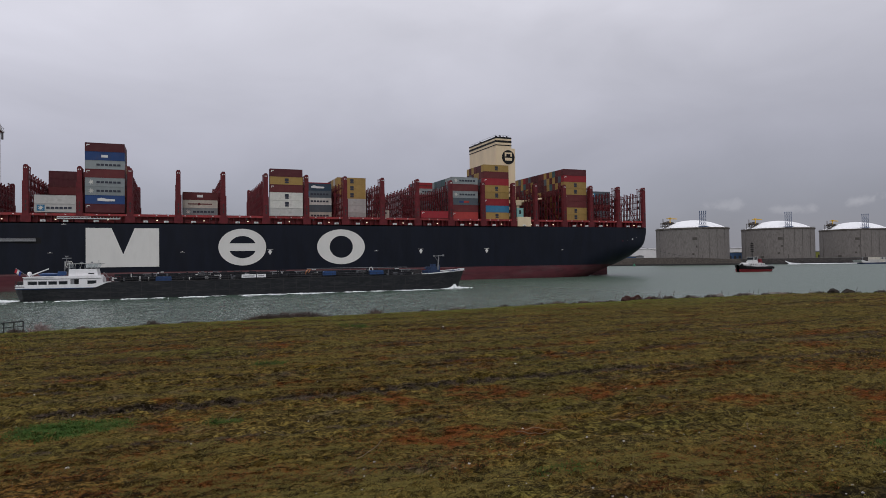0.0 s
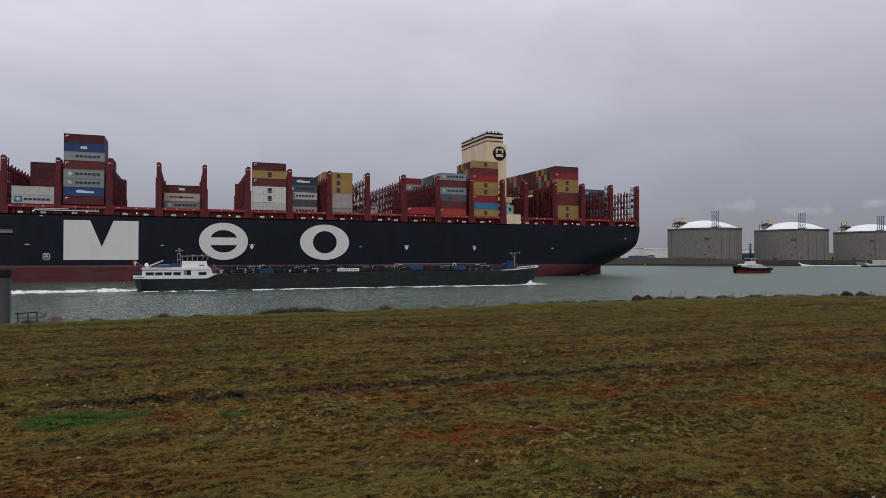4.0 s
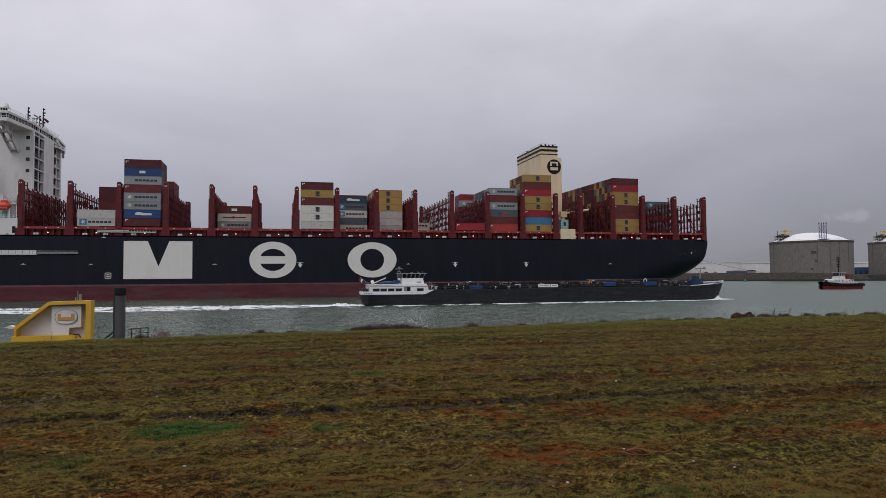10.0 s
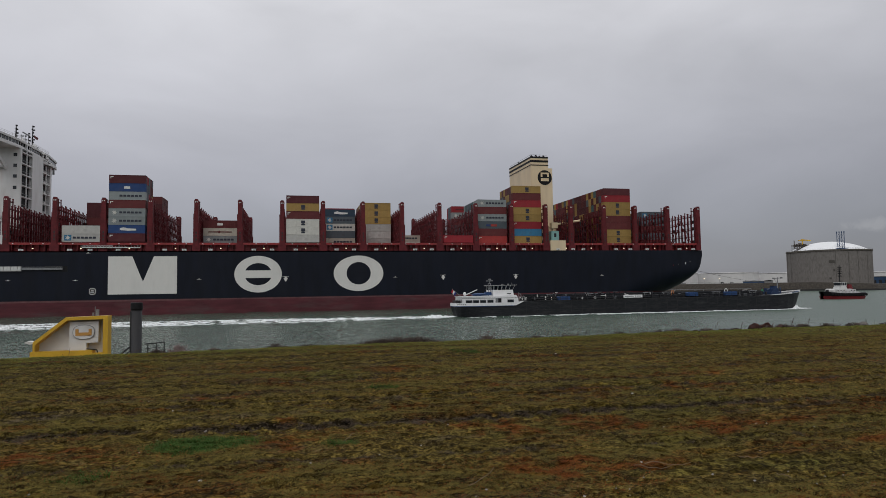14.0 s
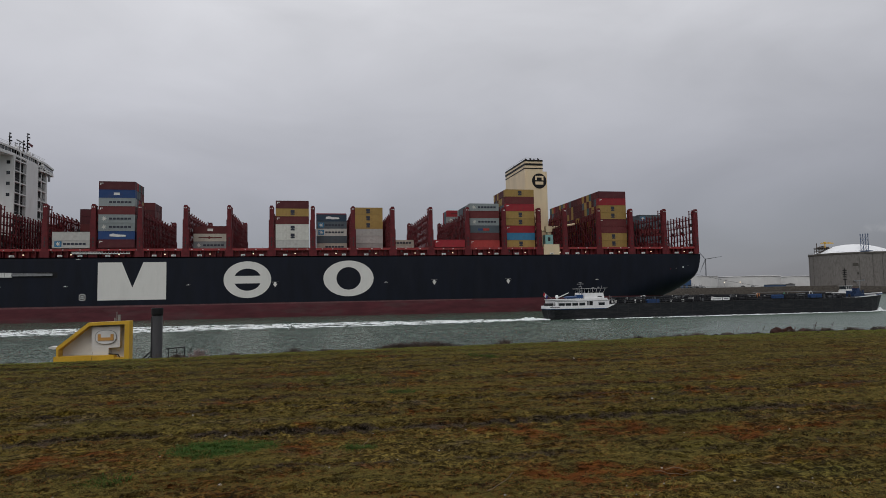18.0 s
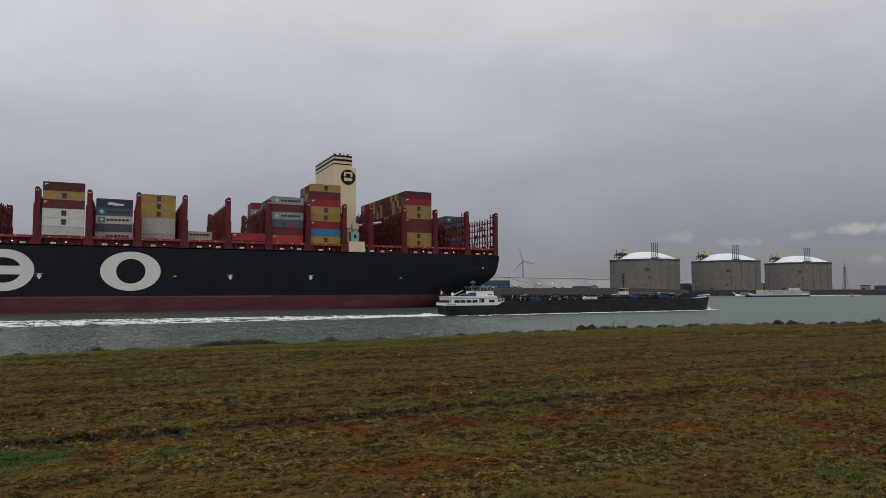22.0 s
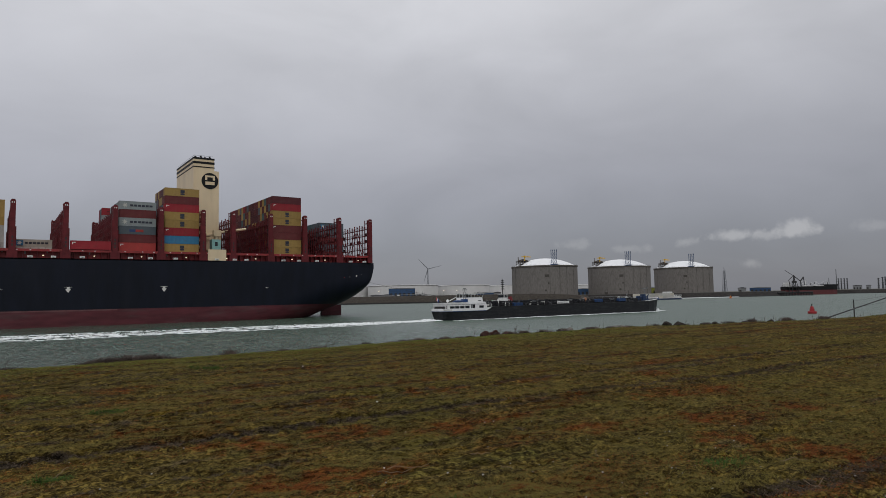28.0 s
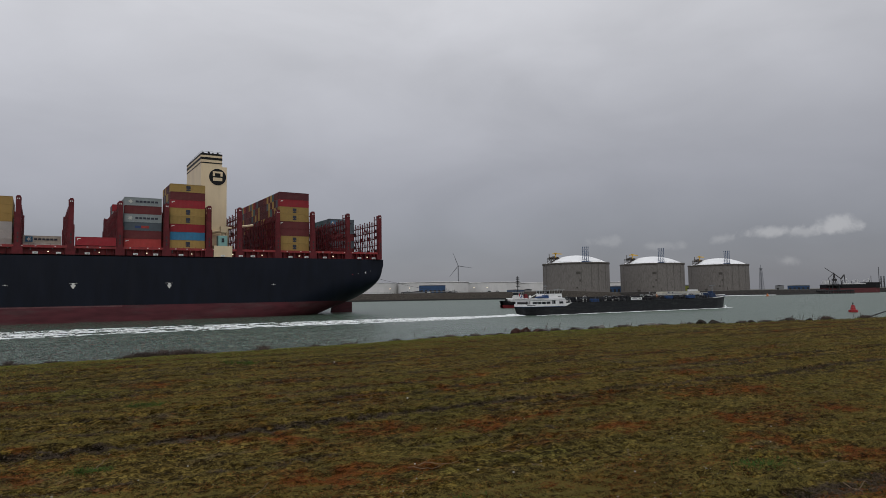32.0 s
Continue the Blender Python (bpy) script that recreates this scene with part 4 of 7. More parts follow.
part("badge_bar", Shape().box(BX - 1.8, BX + 1.8, FY0 - 0.24, FY0 - 0.14, BZ - 1.6, BZ - 0.3), CREAM, disc)
part("funnel_duct", Shape().box(FX0 + 0.1, FX0 + 0.7, FY0 - 0.25, FY0, 30, 61), CREAM, fun)
part("casing_house", Shape().box(113.2, 124.6, 266, 298, 25.8, 34), CREAM, ship, "cream engine casing below the funnel")

# bridge tower
TX0, TX1, TY0, TY1 = -96.7, -86.9, 266.5, 297.5
tower = part("bridge_tower", Shape().box(TX0, TX1, TY0, TY1, 23, 62.0), WHITE, ship, "white accommodation tower")
for y0, y1 in ((TY0, TY0 + 1.0), (277.2, 288.3), (TY1 - 1.6, TY1)):
    part("tower_rib", Shape().box(TX1, TX1 + 1.3, y0, y1, 23, 62.0), WHITE, tower)
for z in np.arange(27.6, 61, 4.15):
    for y0, y1 in ((TY0 + 1.0, 277.2), (288.3, TY1 - 1.6)):
        part("balcony_deck", Shape().box(TX1, TX1 + 1.25, y0, y1, z - 0.2, z + 0.2), WHITE, tower)
        part("window_bay", Shape().box(TX1 + 0.02, TX1 + 0.1, y0, y1, z + 0.2, z + 3.95), BLACK, tower)
        part("balcony_post", Shape().box(TX1 + 0.9, TX1 + 1.2, (y0 + y1) / 2 - 0.25, (y0 + y1) / 2 + 0.25, z + 0.2, z + 3.95), WHITE, tower)
        part("balcony_rail", Shape().box(TX1 + 1.1, TX1 + 1.2, y0, y1, z + 1.1, z + 1.2), GREY, tower)
    part("deck_locker", Shape().box(TX1 + 0.3, TX1 + 1.0, 290.6, 291.8, z + 0.2, z + 1.3), WHITE, tower)
for z in (47.25, 51.45, 55.45, 59.45):
    part("side_window", Shape().box(-88.1, -86.9, TY0 - 0.08, TY0, z - 0.62, z + 0.62), GLASS, tower)


def wing(z0, z1, fore, tip, root, y0=250.6):
    """A level of the bridge: its after edge spreads from the wing tip to the tower."""
    return Shape().slab([(fore, y0), (tip, y0), (root, 267.0), (root, 297.0), (tip, 312.4), (fore, 312.4)], z0, z1)


bd = part("bridge_deck", wing(61.9, 62.5, -94.2, -88.6, -85.8), WHITE, ship, "white navigation bridge with open wings")
part("wing_bulwark", wing(62.5, 63.3, -92.7, -88.7, -86.6, 251.4), WHITE, bd)
part("bridge_window", wing(63.3, 64.7, -92.5, -88.9, -86.8, 251.6), GLASS, bd, "dark band of bridge windows")
part("bridge_roof", wing(64.7, 65.5, -92.8, -88.5, -86.4, 251.0), WHITE, bd)
for k in range(22):
    y = 252.0 + k * 2.08
    x = -88.85 + 2.1 * min(1, (y - 251.6) / 15.4)
    part("mullion", Shape().box(x - 0.05, x + 0.12, y, y + 0.22, 63.3, 64.7), WHITE, bd)
for k in range(3):
    part("mullion", Shape().prism([(-92.6 + k * 1.7, 63.3), (-92.35 + k * 1.7, 63.3), (-92.55 + k * 1.7, 64.7), (-92.8 + k * 1.7, 64.7)], 251.45, 251.6), WHITE, bd)
s = Shape()
for x0, x1 in ((-93.1, -92.6), (-90.8, -90.3)):
    for q in (((251.5, 61.9), (253.5, 61.9), (266.5, 55.4), (266.5, 53.6)), ((258.5, 61.9), (259.6, 61.9), (259.6, 57.4), (258.5, 58.2))):
        k = len(s.v)
        s.v += [(x0, y, z) for y, z in q] + [(x1, y, z) for y, z in q]
        s.f += [(k, k + 1, k + 2, k + 3), (k + 7, k + 6, k + 5, k + 4)] + [(k + i, k + 4 + i, k + 4 + (i + 1) % 4, k + (i + 1) % 4) for i in range(4)]
for y, z in ((264.9, 54.5), (260.6, 56.8), (256.4, 59.2)):
    s.box(-92.6, -90.8, y, y + 1.4, z, z + 0.5)
part("wing_bracket", s, WHITE, tower)
s = Shape()
EDGE_W = [(251.2, -88.7), (267, -86.5), (297, -86.5)]
for y in np.arange(251.2, 297, 1.6):
    x = float(np.interp(y, [e[0] for e in EDGE_W], [e[1] for e in EDGE_W]))
    s.rod((x, y, 65.5), (x, y, 66.6), 0.05, n=4)
    s.rod((-92.6, y, 65.5), (-92.6, y, 66.6), 0.05, n=4)
for z in (66.05, 66.6):
    for (ya, xa), (yb, xb) in zip(EDGE_W, EDGE_W[1:]):
        s.rod((xa, ya, z), (xb, yb, z), 0.05, n=4)
    s.rod((-92.6, 251.2, z), (-92.6, 297, z), 0.05, n=4).rod((-92.6, 251.2, z), (-88.7, 251.2, z), 0.05, n=4)
for x in np.arange(-94.1, -88.6, 1.1):
    s.rod((x, 250.7, 62.5), (x, 250.7, 63.6), 0.05, n=4)
s.rod((-94.1, 250.7, 63.6), (-88.7, 250.7, 63.6), 0.05, n=4)
part("railing", s, WHITE, bd)
for i in range(5):
    part("name_board", Shape().box(-92.4 + i * 0.75, -91.85 + i * 0.75, 251.1, 251.16, 65.7, 66.4), BLACK, bd)
part("name_board", Shape().box(-92.7, -88.7, 251.17, 251.22, 65.5, 66.6), WHITE, bd)
s = Shape().rod((-89.6, 252.6, 65.5), (-89.6, 252.6, 67.2), 0.22).rod((-89.6, 252.6, 67.0), (-89.6, 252.6, 68.2), 0.85, 0.5, n=10).box(-90.8, -88.4, 252.3, 252.9, 66.5, 66.9)
part("searchlight_base", s, WHITE, bd)
for y, h, thick in ((270.5, 71.6, 0.34), (275.4, 69.0, 0.2), (279.0, 69.6, 0.22), (282.4, 71.3, 0.26), (286.2, 75.2, 0.36), (291.0, 67.6, 0.4), (294.0, 66.9, 0.3)):
    m = Shape().rod((-89, y, 65.5), (-89, y, h), thick, thick * 0.5, n=6)
    for i in range(int((h - 66) / 1.3)):
        z = h - 0.5 - i * 1.3
        w = 0.45 + 0.5 * ((i * 7 + int(y)) % 3)
        m.rod((-89, y - w, z), (-89, y + w, z), 0.09, n=4)
        m.box(-89.3, -88.7, y + w - 0.2, y + w + 0.2, z, z + 0.5)
    part("mast", m, BLACK if thick > 0.24 and h > 70 else GREY, bd)
part("radar_scanner", Shape().box(-89.2, -88.8, 276.5, 283.5, 70.0, 70.35), GREY, bd)
part("flag", Shape().prism([(-88.6, 71.4), (-86.9, 70.2), (-87.3, 69.2), (-88.6, 70.4)], 286.2, 286.26), BOOT, bd, "small red flag")
for x, y, z in ((-86.2, 289.5, 64.6), (-85.8, 292.5, 63.2), (-85.6, 296.3, 61.6), (-87.6, 284, 66.6), (-87.8, 273, 66.4)):
    part("radar_dome", Shape().rod((x, y, z - 1.8), (x, y, z), 0.3, n=8).rod((x, y, z - 0.4), (x, y, z + 0.5), 0.85, 0.5, n=10), WHITE, tower)
part("radar_deck", Shape().box(-88, -84.7, 290, 299.5, 60.3, 60.9), WHITE, tower)
part("radar_rail", Shape().box(-84.8, -84.7, 290, 299.5, 61.9, 62.0).box(-84.8, -84.7, 290, 299.5, 61.4, 61.46).box(-85.4, -84.8, 297.6, 298.4, 57.5, 60.3), GREY, tower)
# low white house, lifeboat and its gear
s = Shape().box(-97.5, -85.0, 251.05, 256, ZD, 28.4).box(-97.5, -85.0, 251.05, 251.2, 28.4, 28.5)
lh = part("boat_deck_house", s, WHITE, ship, "low white house at the ship's side")
part("opening", Shape().box(-86.6, -85.6, 250.98, 251.1, 23.4, 25.7), BLACK, lh)
s = Shape()
for x in np.arange(-97.3, -85, 1.0):
    s.rod((x, 251.2, 28.4), (x, 251.2, 29.6), 0.06, n=4)
s.rod((-97.3, 251.2, 29.6), (-85.2, 251.2, 29.6), 0.06, n=4).rod((-97.3, 251.2, 29.0), (-85.2, 251.2, 29.0), 0.05, n=4)
part("house_rail", s, WHITE, lh)
for x in (-96.2, -87.9, -85.6):
    part("boat_davit", Shape().box(x - 0.25, x + 0.25, 252.0, 252.5, 28.4, 33.2).box(x - 0.25, x + 0.25, 252.0, 256.5, 33.0, 33.5).rod((x, 252.3, 33), (x, 250.9, 35.2), 0.2, n=6), WHITE, lh)
up = part("upper_house", Shape().box(-97.2, -91.6, 256.6, 266.4, 28.4, 37.0), WHITE, lh, "white house behind the lifeboat")
part("window", Shape().box(-95.6, -94.6, 256.52, 256.6, 34.8, 36.2), GLASS, up)
part("passage", Shape().box(-91.6, -85.2, 258, 266.4, ZD, 31.5), GREY, lh)
s = Shape()
for x in np.arange(-97.1, -91.5, 0.9):
    s.rod((x, 256.7, 37.0), (x, 256.7, 38.1), 0.06, n=4)
for z in (37.55, 38.1):
    s.rod((-97.1, 256.7, z), (-91.6, 256.7, z), 0.06, n=4)
part("roof_rail", s, WHITE, up)
s = Shape().box(-91, -85.3, 256, 258, 33.4, 33.7)
rg = random.Random(8)
for i in range(16):
    x, z = -91.2 + rg.random() * 5.6, 31.5 + rg.random() * 4.6
    s.box(x, x + 0.5 + rg.random() * 0.9, 255, 256, z, z + 0.3 + rg.random() * 0.7)
s.rod((-90.8, 255.5, 33), (-86.2, 255.5, 37.2), 0.16, n=6).rod((-88.5, 255.5, 31), (-88.5, 255.5, 37.6), 0.2, n=6).rod((-86.3, 255.5, 31), (-86.3, 255.5, 36.4), 0.18, n=6)
part("boat_gear", s, PALEBAR, lh, "pale davit gear and lockers")
part("gear_grille", Shape().box(-87.4, -85.4, 252.2, 252.3, 28.6, 32.6), GREY, lh)
s = Shape()
rows = []
for i in range(11):
    u = i / 10 * 2 - 1
    r = (1 - abs(u) ** 4.5) ** 0.5 if abs(u) < 1 else 0.02
    rows.append([(-91.3 + 4.0 * u, 252.2 + 1.5 * max(r, 0.03) * math.cos(2 * math.pi * k / 12), 32.75 + 1.5 * max(r, 0.03) * math.sin(2 * math.pi * k / 12)) for k in range(13)])
s.grid(rows)
boat = part("lifeboat", s, LIFE, ship, "orange-red enclosed lifeboat", True)
part("grab_line", Shape().box(-94.4, -88.2, 250.65, 250.8, 31.8, 31.95), PALEBAR, boat)
part("canopy_top", Shape().box(-90.4, -88.2, 251.4, 253.0, 33.9, 34.6), LIFE, boat)
for x in (-95, -93, -90.5, -88.9):
    part("winch", Shape().box(x, x + 1.1, 253, 254, 28.5, 30.4 + (x % 2) * 0.5), TEAL, lh)


# ---- containers on the ship ----
def container_mesh(colour, length, height):
    """A box with a frame of corner posts and rails and recessed sides."""
    s = Shape()
    w, d = 2.44, 0.05
    s.box(d, length - d, d, w - d, 0.12, height - d)
    for y in (0, w - 0.14):
        for z in (0, height - 0.13):
            s.box(0.14, length - 0.14, y, y + 0.14, z, z + 0.13)
        for x in (0, length - 0.16):
            s.box(x, x + 0.16, y, y + 0.14, 0, height)
    for x in (0, length - 0.14):
        for z in (0, height - 0.13):
            s.box(x, x + 0.14, 0.14, w - 0.14, z, z + 0.13)
    for x in (0.62, 1.2, 1.75):  # door bars
        s.rod((-0.02 + d, x, 0.15), (-0.02 + d, x, height - 0.15), 0.035, n=4)
    return s.mesh("shipping_container", PAINT[colour])


MESHES = {}


def logo_mesh(kind):
    s = Shape()
    if kind == "star":  # star panel and wide dark bar
        tips = [(1.9 + r * math.cos(math.pi * i / 7), 1.45 + r * math.sin(math.pi * i / 7)) for i in range(14) for r in ((0.95, 0.4)[i % 2],)]
        return s.prism(tips, -0.03, 0.0).mesh("logo_star", PAINT["white"])
    if kind == "panel":
        return Shape().box(0.75, 3.05, -0.02, 0.0, 0.45, 2.45).mesh("logo_panel", PAINT["sky"])
    if kind == "bar":
        for i in range(6):
            q = 3.5 + i * 1.28
            s.box(q, q + 1.02, -0.03, 0.0, 1.12, 1.82)
        return s.mesh("logo_bar", BAR)
    if kind == "script":
        s.prism([(3.8, 1.1), (6.4, 0.9), (9.2, 1.0), (9.2, 1.6), (6.6, 1.75), (5.0, 2.1), (3.8, 1.8)], -0.03, 0.0)
        return s.mesh("logo_bar", PALEBAR)
    if kind == "badge":
        s.prism([(5.45, 0.55), (6.95, 0.55), (6.95, 1.05), (6.2, 1.15), (6.95, 1.3), (6.95, 2.35), (5.45, 2.35), (5.45, 1.3), (6.2, 1.15), (5.45, 1.05)], -0.03, 0.0)
        return s.mesh("logo_badge", BAR)
    if kind == "mark":
        s.prism([(0.5, 1.7), (0.72, 1.7), (0.72, 2.15), (1.5, 2.15), (1.5, 2.4), (0.5, 2.4)], -0.03, 0.0)
        return s.mesh("code_bars", PALEBAR)
    if kind == "white":
        s.box(5.0, 7.0, -0.03, 0.0, 1.0, 1.9)
        return s.mesh("logo_bar", PALEBAR)
    if kind == "thin":
        s.prism([(1.8, 1.25), (5.2, 1.25), (5.6, 0.9), (6.2, 1.25), (10.2, 1.25), (10.2, 1.65), (6.2, 1.65), (5.7, 2.0), (5.2, 1.65), (1.8, 1.65)], -0.03, 0.0)
        return s.mesh("logo_bar", PAINT["brown"])
    if kind == "patch":
        s.box(3.4, 5.4, -0.03, 0.0, 0.9, 1.7)
        return s.mesh("logo_patch", PAINT["blue"])
    s.box(5.4, 8.0, -0.03, 0.0, 0.85, 1.75)
    return s.mesh("logo_patch", PAINT["orange"])


LOGO = {}
LOGO_SETS = {"s": ("panel", "star", "bar"), "g": ("star", "bar"), "b": ("badge",), "f": ("script",), "m": ("mark",), "w": ("white",), "t": ("thin",), "n": ("bar",), "p": ("patch", "patch2"), "": ()}


def container(x, y, z, colour, marks="", length=12.19, height=2.9):
    key = (colour, length, height)
    if key not in MESHES:
        MESHES[key] = container_mesh(*key)
    ob = new("shipping_container", MESHES[key])
    ob.location = (x, y, z)
    tagged(ob, f"{COLOUR_WORDS[colour]} corrugated steel shipping container stacked on the ship", "shipping container", "containers on the ship")
    for m in marks:
        for kind in LOGO_SETS[m]:
            if kind not in LOGO:
                LOGO[kind] = logo_mesh(kind)
            k = new(LOGO[kind].name.split(".")[0], LOGO[kind])
            k.parent = ob
    CARGO.append(ob)
    return ob


def row_y(k):
    return 251.15 + 2.5 * k


def stack(x, row, tiers, z0=26.0, pitch=2.93):
    """tiers: colour and marks, from the bottom up."""
    for i, t in enumerate(tiers.split()):
        colour, _, marks = t.partition(":")
        container(x, row_y(row), z0 + i * pitch, colour, marks, height=pitch - 0.03)


MIX = ["maroon", "brown", "brown", "olive", "maroon", "olive", "brown", "slate", "red", "olive", "teal", "maroon", "brown", "maroon"]
rnd = random.Random(11)


def block(x, rows, tiers, z0=26.0, pitch=2.93, pick=MIX, visible=8):
    """Rows further in: only the boxes that can be seen from the shore side or from above."""
    for r in rows:
        for t in range(tiers):
            if t >= tiers - visible:
                container(x, row_y(r), z0 + t * pitch, pick[rnd.randrange(len(pick))], height=pitch - 0.03)


INNER = []


def inner(x, rows, tiers, z0=26.0, pitch=2.93, pick=MIX):
    for r in rows:
        for t in range(tiers):
            INNER.append((x, row_y(r), z0 + t * pitch, pick[rnd.randrange(len(pick))], pitch - 0.03))


stack(-51.7, 0, "maroon:m blue:f grey:g grey:g brown:m grey:n blue:w maroon:m", 26.2, 3.0)
inner(-51.7, range(1, 5), 8, 26.2, 3.0)
inner(-51.7, range(12, 17), 7, 26.2, 2.93, ["brown", "grey", "maroon"])
stack(-66.6, 0, "pale:s pale", 26.1, 2.9)
inner(-66.6, range(11, 15), 6, 26.0, 2.93, ["maroon", "brown"])
stack(-20.7, 3, "grey:g cream:t brown:w", 26.1, 2.93)
inner(-20.7, range(4, 8), 3, 26.1, 2.93, ["grey", "red", "cream"])
stack(9.8, 0, "pale white:b white:b brown:m olive:b maroon:m", 26.0, 2.97)
stack(24.9, 7, "cream:n slate white:s slate:s navy:f", 26.1, 2.96)
inner(24.9, range(8, 11), 5, 26.8, 2.96, ["red", "slate", "red"])
stack(39.7, 7, "pale pale pale olive:b olive:b olive:b", 26.1, 2.95)
inner(39.7, range(8, 17), 6, 26.1, 2.95, ["slate", "olive", "olive", "pale", "maroon"])
stack(54.9, 13, "white cream:s", 26.0, 2.8)
stack(70.4, 0, "red:m", 26.0, 2.93)
stack(85.4, 1, "orange:m brown slate:p grey:g brown grey:g", 26.0, 2.97)
inner(85.4, range(2, 10), 6, 26.0, 2.97, ["grey", "slate", "maroon", "grey", "teal"])
stack(85.4, 19, "slate brown teal slate brown grey:g red:t", 26.0, 2.97)
inner(85.4, range(20, 23), 7, 26.0, 2.97, ["red", "slate"])
stack(100.5, 1, "olive:b sky red:m olive:b olive:b red:m brown olive:b", 26.0, 2.97)
inner(100.5, range(2, 8), 8, 26.0, 2.97)
stack(141.2, 1, "olive:b olive:b brown brown:m olive:b olive:b red:m maroon", 26.0, 2.94)
block(141.2, range(2, 24), 8, 26.0, 2.94, visible=8)
stack(171.3, 10, "brown slate brown slate slate:s", 26.0, 3.3)
inner(171.3, range(11, 20), 5, 26.0, 3.3, ["slate", "slate", "brown", "teal", "maroon"])
# forward of the bridge
stack(-111.5, 1, "olive maroon olive:b brown maroon brown olive:b brown maroon", 26.0, 2.68)
inner(-111.5, range(2, 14), 9, 26.0, 2.68, ["maroon", "brown", "maroon", "brown", "brown"])


def inner_mesh():
    """The boxes further in, joined."""
    keys = sorted(PAINT)
    s = Shape()
    slots = []
    for x, y, z, colour, h in INNER:
        q = len(s.f)
        s.box(x + 0.05, x + 12.14, y + 0.05, y + 2.39, z + 0.08, z + h - 0.05)
        for a in (0, 12.03):
            for b in (0, 2.3):
                s.box(x + a, x + a + 0.16, y + b, y + b + 0.14, z, z + h)
        for b in (0, 2.3):
            for c in (0, h - 0.13):
                s.box(x + 0.16, x + 12.03, y + b, y + b + 0.14, z + c, z + c + 0.13)
        slots += [keys.index(colour)] * (len(s.f) - q)
    me = s.mesh("inner_containers", None)
    for k in keys:
        me.materials.append(PAINT[k])
    me.polygons.foreach_set("material_index", slots)
    return me


cargo_inner = tagged(new("inner_containers", inner_mesh()), "mixed brown, grey and ochre containers stacked further in", "shipping containers", kind="stuff")
CARGO.append(cargo_inner)


# ---- inland tank barge ----
barge = empty("inland_barge", "long black inland barge with a white wheelhouse at the stern", "barge")
BY0, BY1 = 169.0, 180.4


def barge_hull():
    s = Shape()
    xs = [14.6, 15.0, 16.0, 18.0, 21.0, 26, 34, 50, 80, 105, 111, 115, 118.5, 121, 122.6, 123.4]
    rows = []
    for side in (-1, 1):
        rows = []
        for x in xs:
            if x < 26:
                h = 5.7 * (1 - ((26 - x) / 12.2) ** 3.2) ** 0.5
            elif x > 108:
                h = 5.7 * max(0.02, 1 - ((x - 108) / 15.6) ** 2.6)
            else:
                h = 5.7
            top = 2.92 + 1.1 * min(1, max(0, (x - 30) / 4)) if x < 60 else 4.25 + 1.2 * max(0, (x - 104) / 19) ** 1.5
            foot = 0.75 + 0.25 * min(1, (x - 14.6) / 9) if x < 24 else (1.0 - 0.14 * max(0, (x - 112) / 11))
            lift = 0.7 * max(0, (19 - x) / 4.4) ** 2
            rows.append([(x + 1.0 * (1 - k / 6) ** 1.4 * max(0, (20 - x) / 5.4) ** 1.5 - 2.6 * (1 - k / 6) * max(0, (x - 112) / 11.4) ** 2, 174.7 + side * h * foot ** (1 - k / 6), -1.2 + lift + (top + 1.2 - lift) * k / 6) for k in range(7)])
        s.grid(rows if side < 0 else [list(reversed(r)) for r in rows])
        if side < 0:
            left = rows
    k = len(s.v)
    n = len(xs)
    s.v += [r[-1] for r in left] + [r[-1] for r in rows]
    s.f += [(k + i, k + n + i, k + n + i + 1, k + i + 1) for i in range(n - 1)]
    for e in (0, -1):
        q = len(s.v)
        s.v += left[e] + rows[e]
        s.f += [(q + i, q + i + 1, q + 8 + i, q + 7 + i) for i in range(6)]
    return s


bh = part("hull", barge_hull(), BARGE, barge, "black scuffed steel hull")
s = Shape().box(36, 106, BY0 + 0.02, BY0 + 0.12, 2.7, 2.85).box(36, 112, BY0 - 0.05, BY0 + 0.12, 3.95, 4.1)
part("rubbing_strake", s, DARK, bh)
for k in range(24):
    x = 33.4 + k * 3.2
    part("weld_seam", Shape().box(x, x + 0.07, BY0 - 0.012, BY0 + 0.02, 0.3, 3.9), DARK, bh)
part("weld_seam", Shape().box(33, 106, BY0 - 0.014, BY0 + 0.02, 1.55, 1.62), DARK, bh)
# white bulwark round the stern, with its slanted front
s = Shape()
pts = []
for x in (14.5, 15.0, 16.0, 18.0, 21.0, 26, 30.0):
    h = 5.75 * (1 - max(0, (26 - x) / 12.2) ** 3.2) ** 0.5 if x < 26 else 5.75
    pts.append((x, h))
rows = []
for x, h in [(x, -h) for x, h in reversed(pts)] + pts:
    rows.append([(x, 174.7 + h, 2.92), (x, 174.7 + h * 1.005, 3.3), (x, 174.7 + h * 1.01, 3.74)])
s.grid(rows)
s.grid([list(reversed([(x + 0.12, y - 0.12 * (1 if y > 174.7 else -1), z - 0.01) for x, y, z in r])) for r in rows])
part("bulwark", s, BARGEWHITE, barge, "white bulwark round the stern")
for y in (BY0 - 0.06, BY1 + 0.0):
    part("bulwark_front", Shape().prism([(30.0, 2.92), (30.6, 2.95), (32.8, 3.98), (32.8, 4.08), (30.0, 3.76)], y, y + 0.07), BARGEWHITE, barge)
rows = []
for x, h in [(x, -h) for x, h in reversed(pts)] + pts:
    rows.append([(x, 174.7 + h * 1.012, 2.78), (x, 174.7 + h * 1.014, 2.92)])
part("stern_strake", Shape().grid(rows), BLUE, barge)
s = Shape()
